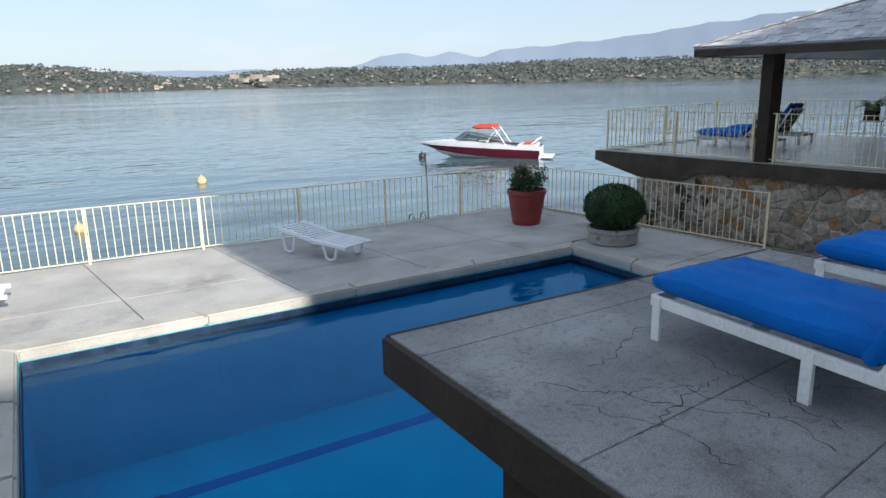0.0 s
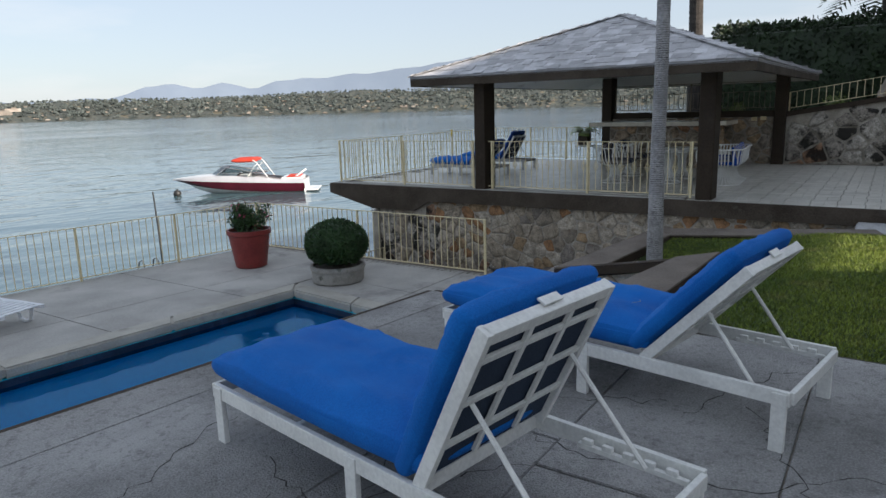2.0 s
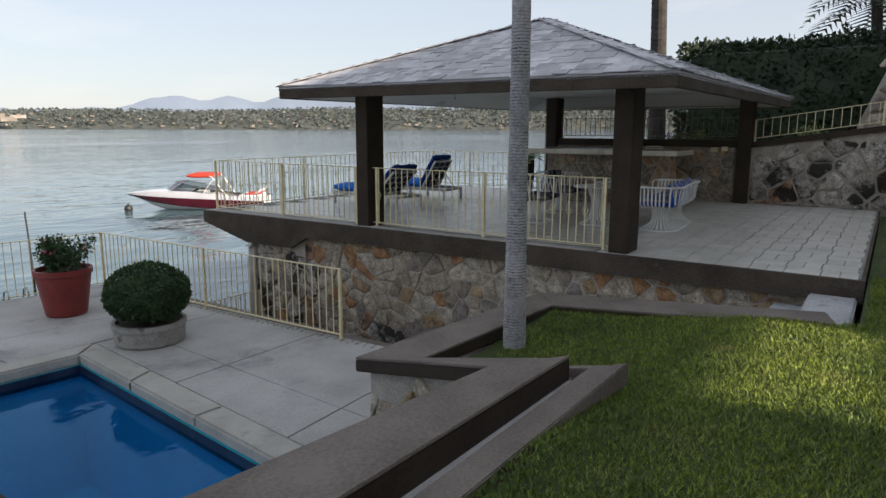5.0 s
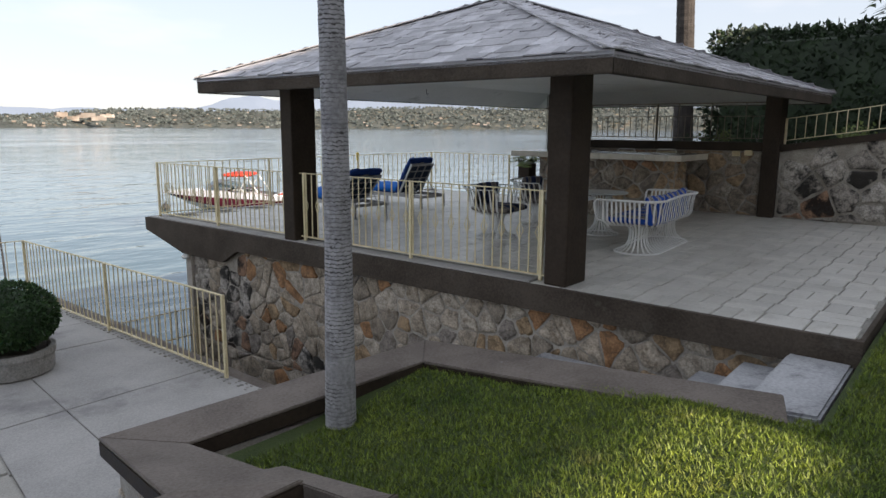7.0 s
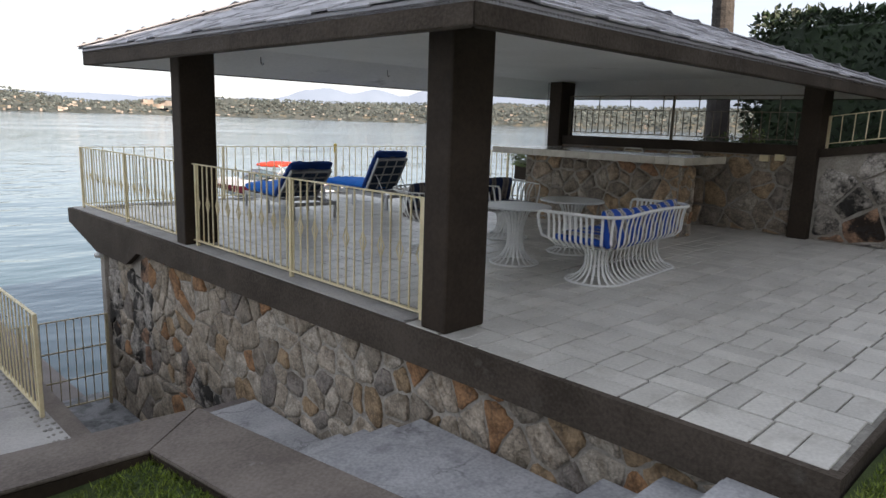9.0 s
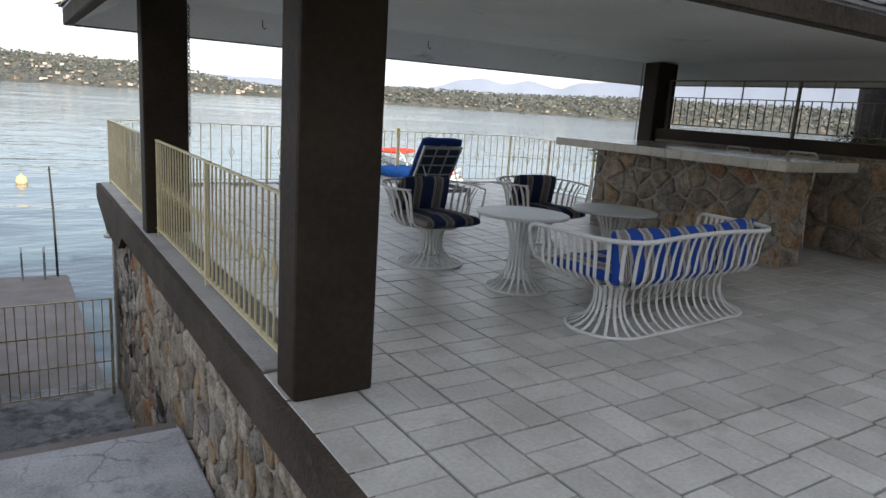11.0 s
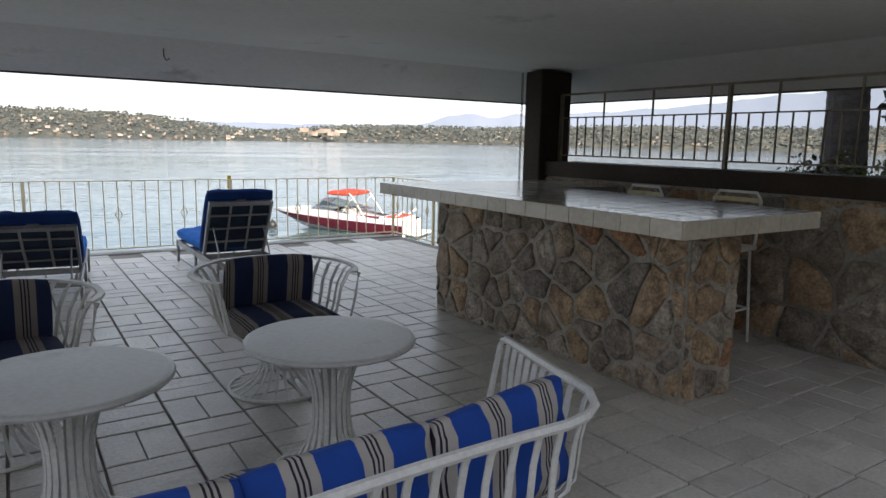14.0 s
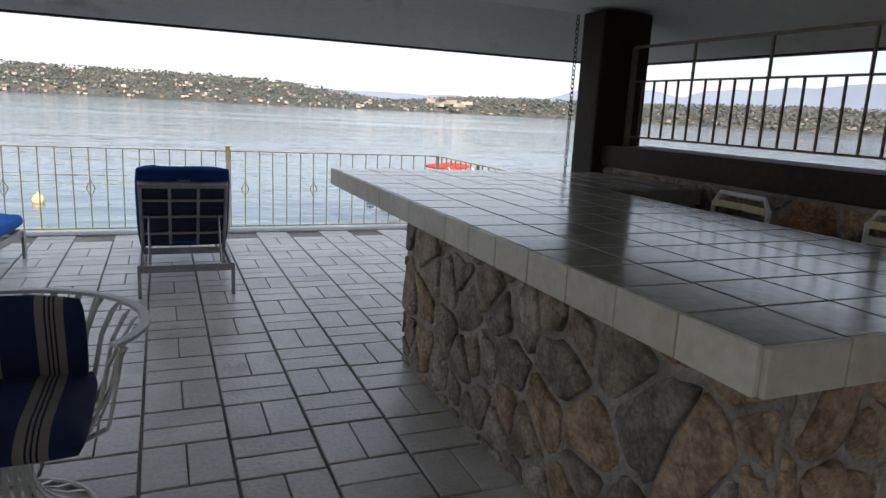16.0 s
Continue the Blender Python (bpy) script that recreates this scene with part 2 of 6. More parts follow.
FAR_HOUSE = material("far_house_wall", (0.16, 0.13, 0.105), (0.29, 0.26, 0.23), 0.9, 0.01, 0.1, 0.0, island=0.3)


def striped(name, base, scale, cream):
    """Awning stripe along the local x: wide cream bands edged by thin dark lines on blue."""
    m = bpy.data.materials.new(name)
    m.use_nodes = True
    n, l = m.node_tree.nodes, m.node_tree.links
    b = n["Principled BSDF"]
    tc, sp = n.new("ShaderNodeTexCoord"), n.new("ShaderNodeSeparateXYZ")
    l.new(tc.outputs["UV"], sp.inputs[0])
    mul = n.new("ShaderNodeMath")
    mul.operation = "MULTIPLY"
    mul.inputs[1].default_value = scale
    fr = n.new("ShaderNodeMath")
    fr.operation = "FRACT"
    l.new(sp.outputs["X"], mul.inputs[0]), l.new(mul.outputs[0], fr.inputs[0])
    ramp = n.new("ShaderNodeValToRGB")
    ramp.color_ramp.interpolation = "CONSTANT"
    dk = (0.012, 0.012, 0.03)
    keys = [(0.0, base), (0.56, cream), (0.69, dk), (0.72, cream), (0.76, dk), (0.79, cream), (0.83, dk), (0.86, cream)]
    els = ramp.color_ramp.elements
    while len(els) < len(keys):
        els.new(0.5)
    for k, (p, c) in enumerate(keys):
        els[k].position, els[k].color = p, (*c, 1)
    l.new(fr.outputs[0], ramp.inputs["Fac"])
    nz = n.new("ShaderNodeTexNoise")
    nz.inputs["Scale"].default_value, nz.inputs["Detail"].default_value = 9, 5
    l.new(tc.outputs["Object"], nz.inputs["Vector"])
    mr = n.new("ShaderNodeMapRange")
    mr.inputs["To Min"].default_value, mr.inputs["To Max"].default_value = 0.7, 1.2
    l.new(nz.outputs["Fac"], mr.inputs["Value"])
    hs = n.new("ShaderNodeHueSaturation")
    l.new(mr.outputs["Result"], hs.inputs["Value"]), l.new(ramp.outputs["Color"], hs.inputs["Color"])
    l.new(hs.outputs["Color"], b.inputs["Base Color"])
    b.inputs["Roughness"].default_value = 0.85
    bp = n.new("ShaderNodeBump")
    bp.inputs["Strength"].default_value, bp.inputs["Distance"].default_value = 0.3, 0.02
    l.new(nz.outputs["Fac"], bp.inputs["Height"]), l.new(bp.outputs["Normal"], b.inputs["Normal"])
    return m


STRIPE_NAVY = striped("navy_striped_canvas", (0.01, 0.024, 0.085), 5.0, (0.25, 0.225, 0.21))
STRIPE_BLUE = striped("blue_striped_canvas", (0.004, 0.062, 0.34), 4.6, (0.44, 0.41, 0.38))


def water(name, deep, clear, rough, scales, strength, tint=(0.95, 0.97, 1)):
    """Water: a glossy, rippled surface over deep colour, or over a clear tinted body."""
    m = bpy.data.materials.new(name)
    m.use_nodes = True
    n, l = m.node_tree.nodes, m.node_tree.links
    n.remove(n["Principled BSDF"])
    out = n["Material Output"]
    body = n.new("ShaderNodeBsdfTransparent") if clear else n.new("ShaderNodeBsdfDiffuse")
    body.inputs["Color"].default_value = (*deep, 1)
    gl = n.new("ShaderNodeBsdfGlossy")
    gl.inputs["Roughness"].default_value = rough
    gl.inputs["Color"].default_value = (*tint, 1)
    fr = n.new("ShaderNodeFresnel")
    fr.inputs["IOR"].default_value = 1.33
    mix = n.new("ShaderNodeMixShader")
    tc = n.new("ShaderNodeTexCoord")
    last = None
    for k, (sc, dist) in enumerate(scales):
        mp = n.new("ShaderNodeMapping")
        mp.inputs["Scale"].default_value = (sc * 0.55, sc, sc)
        mp.inputs["Rotation"].default_value = (0, 0, 0.35 + 0.5 * k)
        nz = n.new("ShaderNodeTexNoise")
        nz.inputs["Scale"].default_value, nz.inputs["Detail"].default_value = 1.0, 3
        bp = n.new("ShaderNodeBump")
        bp.inputs["Strength"].default_value, bp.inputs["Distance"].default_value = strength, dist
        l.new(tc.outputs["Object"], mp.inputs["Vector"]), l.new(mp.outputs["Vector"], nz.inputs["Vector"])
        l.new(nz.outputs["Fac"], bp.inputs["Height"])
        if last:
            l.new(last, bp.inputs["Normal"])
        last = bp.outputs["Normal"]
    l.new(last, gl.inputs["Normal"]), l.new(last, fr.inputs["Normal"])
    l.new(fr.outputs[0], mix.inputs[0]), l.new(body.outputs[0], mix.inputs[1]), l.new(gl.outputs[0], mix.inputs[2])
    l.new(mix.outputs[0], out.inputs["Surface"])
    return m


LAKE = water("lake_water", (0.06, 0.11, 0.125), False, 0.06, [(0.09, 0.4), (0.38, 0.3), (1.6, 0.055)], 0.5)
POOL_WATER = water("pool_water", (0.05, 0.74, 0.92), True, 0.01, [(1.2, 0.05), (4.5, 0.016)], 0.4, (0.34, 0.64, 0.9))


def wind_lanes(m, low, high):
    """Broad lanes of calmer and rougher water."""
    n, l = m.node_tree.nodes, m.node_tree.links
    tc, mp, nz, mr = n.new("ShaderNodeTexCoord"), n.new("ShaderNodeMapping"), n.new("ShaderNodeTexNoise"), n.new("ShaderNodeMapRange")
    mp.inputs["Scale"].default_value, mp.inputs["Rotation"].default_value = (0.006, 0.035, 1), (0, 0, 0.5)
    nz.inputs["Scale"].default_value, nz.inputs["Detail"].default_value = 1.0, 5
    mr.inputs["From Min"].default_value, mr.inputs["From Max"].default_value = 0.35, 0.65
    mr.inputs["To Min"].default_value, mr.inputs["To Max"].default_value = low, high
    l.new(tc.outputs["Object"], mp.inputs["Vector"]), l.new(mp.outputs["Vector"], nz.inputs["Vector"])
    l.new(nz.outputs["Fac"], mr.inputs["Value"])
    for node in n:
        if node.type == "BSDF_GLOSSY":
            l.new(mr.outputs["Result"], node.inputs["Roughness"])


wind_lanes(LAKE, 0.03, 0.1)
GLASS = water("tinted_windscreen", (0.45, 0.5, 0.5), True, 0.02, [(1.0, 0.0)], 0.0)

def ringed(m, per, dark):
    """Uneven dark leaf scars round a palm trunk, closer and stronger in patches."""
    n, l = m.node_tree.nodes, m.node_tree.links
    b = n["Principled BSDF"]
    old = b.inputs["Base Color"].links[0].from_socket
    tc, wv, nz = n.new("ShaderNodeTexCoord"), n.new("ShaderNodeTexWave"), n.new("ShaderNodeTexNoise")
    wv.bands_direction = "Z"
    wv.inputs["Scale"].default_value, wv.inputs["Distortion"].default_value = per, 4.5
    wv.inputs["Detail"].default_value, wv.inputs["Detail Scale"].default_value = 4, 3.5
    nz.inputs["Scale"].default_value = 3.0
    l.new(tc.outputs["Object"], wv.inputs["Vector"]), l.new(tc.outputs["Object"], nz.inputs["Vector"])
    r1, r2, mul = n.new("ShaderNodeMapRange"), n.new("ShaderNodeMapRange"), n.new("ShaderNodeMath")
    r1.inputs["From Min"].default_value, r1.inputs["From Max"].default_value = 0.76, 0.97
    r2.inputs["From Min"].default_value, r2.inputs["From Max"].default_value = 0.36, 0.6
    mul.operation = "MULTIPLY"
    l.new(wv.outputs["Fac"], r1.inputs["Value"]), l.new(nz.outputs["Fac"], r2.inputs["Value"])
    l.new(r1.outputs["Result"], mul.inputs[0]), l.new(r2.outputs["Result"], mul.inputs[1])
    mix = n.new("ShaderNodeMixRGB")
    mix.inputs[2].default_value = (*dark, 1)
    l.new(mul.outputs[0], mix.inputs[0]), l.new(old, mix.inputs[1]), l.new(mix.outputs["Color"], b.inputs["Base Color"])


ringed(BARK, 11.5, (0.035, 0.032, 0.03))


def fissured(m, scale, width, depth, wander):
    """Dark wandering net of fissures, dirt on the slab and crevices on stone, stronger in some patches than in others.
    """
    n, l = m.node_tree.nodes, m.node_tree.links
    b = n["Principled BSDF"]
    old = b.inputs["Base Color"].links[0].from_socket
    geo, warp, add = n.new("ShaderNodeNewGeometry"), n.new("ShaderNodeTexNoise"), n.new("ShaderNodeVectorMath")
    sub, mulv = n.new("ShaderNodeVectorMath"), n.new("ShaderNodeVectorMath")
    warp.inputs["Scale"].default_value, warp.inputs["Detail"].default_value = scale * 1.7, 5
    l.new(geo.outputs["Position"], warp.inputs["Vector"])
    sub.operation, mulv.operation = "SUBTRACT", "SCALE"
    sub.inputs[1].default_value = (0.5, 0.5, 0.5)
    mulv.inputs["Scale"].default_value = wander / scale
    l.new(warp.outputs["Color"], sub.inputs[0]), l.new(sub.outputs[0], mulv.inputs[0])
    l.new(geo.outputs["Position"], add.inputs[0]), l.new(mulv.outputs[0], add.inputs[1])
    vor, patch, fine = n.new("ShaderNodeTexVoronoi"), n.new("ShaderNodeTexNoise"), n.new("ShaderNodeTexNoise")
    vor.feature = "DISTANCE_TO_EDGE"
    vor.inputs["Scale"].default_value = scale
    patch.inputs["Scale"].default_value, fine.inputs["Scale"].default_value = scale * 0.6, scale * 28
    l.new(add.outputs[0], vor.inputs["Vector"])
    l.new(geo.outputs["Position"], patch.inputs["Vector"]), l.new(geo.outputs["Position"], fine.inputs["Vector"])
    near, where, grit = n.new("ShaderNodeMapRange"), n.new("ShaderNodeMapRange"), n.new("ShaderNodeMapRange")
    near.inputs["From Min"].default_value, near.inputs["From Max"].default_value = width, 0.0
    where.inputs["From Min"].default_value, where.inputs["From Max"].default_value = 0.4, 0.62
    grit.inputs["From Min"].default_value, grit.inputs["From Max"].default_value = 0.3, 0.6
    grit.inputs["To Min"].default_value = 0.35
    l.new(vor.outputs["Distance"], near.inputs["Value"]), l.new(patch.outputs["Fac"], where.inputs["Value"])
    l.new(fine.outputs["Fac"], grit.inputs["Value"])
    m1, m2, m3 = n.new("ShaderNodeMath"), n.new("ShaderNodeMath"), n.new("ShaderNodeMath")
    for q in (m1, m2, m3):
        q.operation = "MULTIPLY"
    m3.inputs[1].default_value = depth
    l.new(near.outputs["Result"], m1.inputs[0]), l.new(where.outputs["Result"], m1.inputs[1])
    l.new(m1.outputs[0], m2.inputs[0]), l.new(grit.outputs["Result"], m2.inputs[1]), l.new(m2.outputs[0], m3.inputs[0])
    mix = n.new("ShaderNodeMixRGB")
    mix.inputs[2].default_value = (0.035, 0.033, 0.031, 1)
    l.new(m3.outputs[0], mix.inputs[0]), l.new(old, mix.inputs[1]), l.new(mix.outputs["Color"], b.inputs["Base Color"])


fissured(SLAB, 1.25, 0.17, 0.58, 1.3)
fissured(MARBLE, 2.2, 0.12, 0.8, 0.8)
fissured(STEP, 2.6, 0.05, 0.7, 0.8)
# rubble: craggy relief imitated by dark crevices in the base colour
fissured(STONE, 15, 0.13, 0.6, 0.9)
fissured(STONE_STAIN, 15, 0.2, 0.9, 0.9)
fissured(STONE_BAR, 12, 0.1, 0.6, 0.8)

# ---- mesh helpers ----


def link_mesh(name, bm, mat, parent=None, label="", smooth=False):
    me = bpy.data.meshes.new(name)
    bmesh.ops.recalc_face_normals(bm, faces=bm.faces)
    bm.to_mesh(me)
    bm.free()
    if smooth:
        me.polygons.foreach_set("use_smooth", [True] * len(me.polygons))
    me.materials.append(mat)
    ob = new(name, me)
    if parent:
        ob.parent = parent
    if label:
        tagged(ob, label)
    return ob


part = link_mesh


def shared(name, me, parent, m):
    """Another object on the same mesh, as a part."""
    ob = new(name, me)
    ob.parent = parent
    ob.matrix_local = m
    return ob


def thing(name, label, category, group="", kind="", at=(0, 0, 0), turn=0.0):
    ob = new(name)
    ob.empty_display_size = 0.2
    ob.matrix_basis = pose(*at, 0, 0, turn)
    return tagged(ob, label, category, group, kind)


def raw(name, verts, faces, mat, parent=None, label="", smooth=False):
    me = bpy.data.meshes.new(name)
    me.from_pydata([tuple(v) for v in verts], [], [tuple(f) for f in faces])
    if smooth:
        me.polygons.foreach_set("use_smooth", [True] * len(me.polygons))
    me.materials.append(mat)
    ob = new(name, me)
    if parent:
        ob.parent = parent
    if label:
        tagged(ob, label)
    return ob


def box(bm, a, b, bevel=0.0, m=None):
    """An axis-aligned box from corner a to corner b, bevelled, and turned by m."""
    r = bmesh.ops.create_cube(bm, size=1)
    vs = r["verts"]
    a, b = Vector(a), Vector(b)
    s, c = b - a, (a + b) / 2
    for v in vs:
        v.co = Vector((v.co.x * s.x, v.co.y * s.y, v.co.z * s.z)) + c
    if bevel:
        es = list({e for v in vs for e in v.link_edges})
        g = bmesh.ops.bevel(bm, geom=es, offset=min(bevel, abs(min(s, key=abs)) * 0.45), segments=2, affect="EDGES", profile=0.6)
        vs = list({v for f in g["faces"] for v in f.verts})
        seen, todo = set(vs), list(vs)
        while todo:
            v = todo.pop()
            for e in v.link_edges:
                o = e.other_vert(v)
                if o not in seen:
                    seen.add(o)
                    todo.append(o)
        vs = list(seen)
    if m is not None:
        for v in vs:
            v.co = m @ v.co
    return vs


def prism(bm, poly, z0, z1, bevel=0.0):
    """An upright prism over the polygon; z0 and z1 are heights or lists of one height a corner."""
    n = len(poly)
    lo = [z0] * n if isinstance(z0, (int, float)) else z0
    hi = [z1] * n if isinstance(z1, (int, float)) else z1
    vb = [bm.verts.new((x, y, lo[i])) for i, (x, y) in enumerate(poly)]
    vt = [bm.verts.new((x, y, hi[i])) for i, (x, y) in enumerate(poly)]
    fs = [bm.faces.new(vt), bm.faces.new(vb[::-1])]
    for i in range(n):
        j = (i + 1) % n
        fs.append(bm.faces.new((vb[i], vb[j], vt[j], vt[i])))
    if bevel:
        bmesh.ops.recalc_face_normals(bm, faces=fs)
        bmesh.ops.bevel(bm, geom=list({e for f in fs for e in f.edges}), offset=bevel, segments=2, affect="EDGES")


def tube(bm, pts, r, sides=6, flat=1.0, closed=False):
    """A bar swept along points; r is a radius or one for each point; flat squeezes it across."""
    pts = [Vector(p) for p in pts]
    n = len(pts)
    rr = [r] * n if isinstance(r, (int, float)) else r
    rings = []
    ref = Vector((0, 0, 1))
    for i, p in enumerate(pts):
        d = (pts[(i + 1) % n] - pts[i - 1]) if closed or 0 < i < n - 1 else (pts[1] - pts[0] if i == 0 else pts[-1] - pts[-2])
        d.normalize()
        u = d.cross(ref)
        if u.length < 0.05:
            u = d.cross(Vector((1, 0, 0)))
        u.normalize()
        w = u.cross(d)
        rings.append([bm.verts.new(p + (u * math.cos(2 * math.pi * k / sides) * flat + w * math.sin(2 * math.pi * k / sides)) * rr[i]) for k in range(sides)])
    for i in range(n if closed else n - 1):
        a, b = rings[i], rings[(i + 1) % n]
        for k in range(sides):
            bm.faces.new((a[k], a[(k + 1) % sides], b[(k + 1) % sides], b[k]))
    if not closed:
        bm.faces.new(rings[0][::-1]), bm.faces.new(rings[-1])


def lathe(bm, profile, sides=28, wobble=0.0):
    rings = []
    for i, (r, z) in enumerate(profile):
        rings.append([bm.verts.new((r * math.cos(2 * math.pi * k / sides) * (1 + wobble * math.sin(3 * k + i)), r * math.sin(2 * math.pi * k / sides) * (1 + wobble * math.cos(2 * k)), z)) for k in range(sides)])
    for a, b in zip(rings, rings[1:]):
        for k in range(sides):
            bm.faces.new((a[k], a[(k + 1) % sides], b[(k + 1) % sides], b[k]))
    bm.faces.new(rings[0][::-1]), bm.faces.new(rings[-1])


def strap(bm, pts, normals, w, t):
    """A flat bar along points: w wide, t thick along the given normals."""
    rows = []
    pts = [Vector(p) for p in pts]
    for i, p in enumerate(pts):
        d = (pts[min(i + 1, len(pts) - 1)] - pts[max(i - 1, 0)]).normalized()
        nn = Vector(normals[i] if isinstance(normals, list) else normals)
        s = d.cross(nn).normalized()
        nn = s.cross(d).normalized()
        rows.append([bm.verts.new(p + s * (w / 2) * a + nn * (t / 2) * b) for a, b in ((1, 1), (-1, 1), (-1, -1), (1, -1))])
    for a, b in zip(rows, rows[1:]):
        for k in range(4):
            bm.faces.new((a[k], a[(k + 1) % 4], b[(k + 1) % 4], b[k]))
    bm.faces.new(rows[0][::-1]), bm.faces.new(rows[-1])


def pillow(bm, sx, sy, sz, puff=0.35, seg=10, m=None, wave=0.0, seed=0):
    """A stuffed cushion with rounded rims, its top slightly domed and creased."""
    g = bmesh.ops.create_cube(bm, size=2)
    vs = g["verts"]
    es = list({e for v in vs for e in v.link_edges})
    bmesh.ops.subdivide_edges(bm, edges=es, cuts=seg, use_grid_fill=True)
    allv = [v for v in bm.verts if v not in OLD.get(bm, set())]
    for v in allv:
        x, y, z = v.co
        rim = max(abs(x), abs(y))
        zz = z * (1 - puff * min(1, rim ** 6))
        k = (1 - 0.045 * (x * y) ** 4) * (1 + 0.035 * (1 - z * z) if rim > 0.999 else 1) * (0.985 if abs(z) > 0.999 else 1)
        w = wave * noise.noise(Vector((x * 2.5 + seed, y * 2.5, z))) if wave else 0
        if seg > 18:                          # shallow creases running slantwise over the cloth
            q = noise.noise(Vector((x * 2.2 - y * 4.0 + seed, x * 1.5 + y * 1.2, 1.7)))
            w += wave * (0.9 * max(0, 1 - 7 * abs(q)) * (0.5 + noise.noise(Vector((x * 2, y * 3 + seed, 4)))))
        v.co = Vector((x * sx / 2 * k, y * sy / 2 * k, zz * sz / 2 + (w if z > 0.5 else 0)))
        if m is not None:
            v.co = m @ v.co
    OLD[bm] = set(bm.verts)


OLD = {}


def leaves(count, where, size, seed, droop=0.4, aspect=0.5):
    """Vertices and faces of many small folded leaves at points given by where(random)."""
    rnd = random.Random(seed)
    V, F = [], []
    for _ in range(count):
        p, out = where(rnd)
        d = (Vector(out) + Vector((rnd.uniform(-1, 1), rnd.uniform(-1, 1), rnd.uniform(-1, 1) - droop * 0.3)) * 0.9).normalized()
        s = d.cross(Vector((rnd.uniform(-1, 1), rnd.uniform(-1, 1), rnd.uniform(-0.3, 1)))).normalized()
        up = s.cross(d)
        L = size * rnd.uniform(0.6, 1.3)
        p = Vector(p)
        i = len(V)
        V += [p, p + d * L * 0.5 + s * L * aspect * 0.5 + up * L * 0.08, p + d * L, p + d * L * 0.5 - s * L * aspect * 0.5 + up * L * 0.08]
        F.append((i, i + 1, i + 2, i + 3))
    return V, F


def clip_poly(poly, a, b, c):
    """The part of a polygon on which a x + b y <= c."""
    out = []
    for i, p in enumerate(poly):
        q = poly[(i + 1) % len(poly)]
        dp, dq = a * p[0] + b * p[1] - c, a * q[0] + b * q[1] - c
        if dp <= 0:
            out.append(p)
        if (dp < 0 < dq) or (dq < 0 < dp):
            t = dp / (dp - dq)
            out.append((p[0] + (q[0] - p[0]) * t, p[1] + (q[1] - p[1]) * t))
    return out


def stone_cells(w, h, size, seed, flat=1.25):
    """Irregular rubble: cells of a jittered grid with some seeds left out, cut to a w by h wall."""
    rnd = random.Random(seed)
    nx, ny = max(2, round(w / (size * flat))), max(2, round(h / size))
    P = {}
    for i in range(-1, nx + 1):
        for j in range(-1, ny + 1):
            p = ((i + 0.5 + (0.25 if j % 2 else -0.25) + rnd.uniform(-0.45, 0.45)) * w / nx, (j + 0.5 + rnd.uniform(-0.42, 0.42)) * h / ny)
            if rnd.random() > 0.2 or not (0 <= i < nx and 0 <= j < ny):
                P[i, j] = p
    cells = []
    for (i, j), p in P.items():
        poly = [(0, 0), (w, 0), (w, h), (0, h)]
        for (k, l), q in P.items():
            if (k, l) != (i, j) and abs(k - i) < 5 and abs(l - j) < 5 and poly:
                poly = clip_poly(poly, q[0] - p[0], q[1] - p[1], (q[0] ** 2 + q[1] ** 2 - p[0] ** 2 - p[1] ** 2) / 2)
        if len(poly) > 2:
            area = abs(sum(poly[n][0] * poly[n - 1][1] - poly[n - 1][0] * poly[n][1] for n in range(len(poly)))) / 2
            if area > 0.1 * size * size:
                cells.append(poly)
    return cells


def rounded(poly, rnd, jitter):
    """Corners cut and the long sides made uneven, so that the outline is that of a rough stone."""
    out = []
    for i, p in enumerate(poly):
        q = poly[(i + 1) % len(poly)]
        L = math.hypot(q[0] - p[0], q[1] - p[1])
        c = min(0.28, 0.016 / max(L, 0.05) + 0.05)
        out.append((p[0] + (q[0] - p[0]) * c, p[1] + (q[1] - p[1]) * c))
        if L > 0.1:
            k = rnd.uniform(0.4, 0.6)
            out.append((p[0] + (q[0] - p[0]) * k + rnd.uniform(-jitter, jitter), p[1] + (q[1] - p[1]) * k + rnd.uniform(-jitter, jitter)))
        out.append((p[0] + (q[0] - p[0]) * (1 - c), p[1] + (q[1] - p[1]) * (1 - c)))
    return out


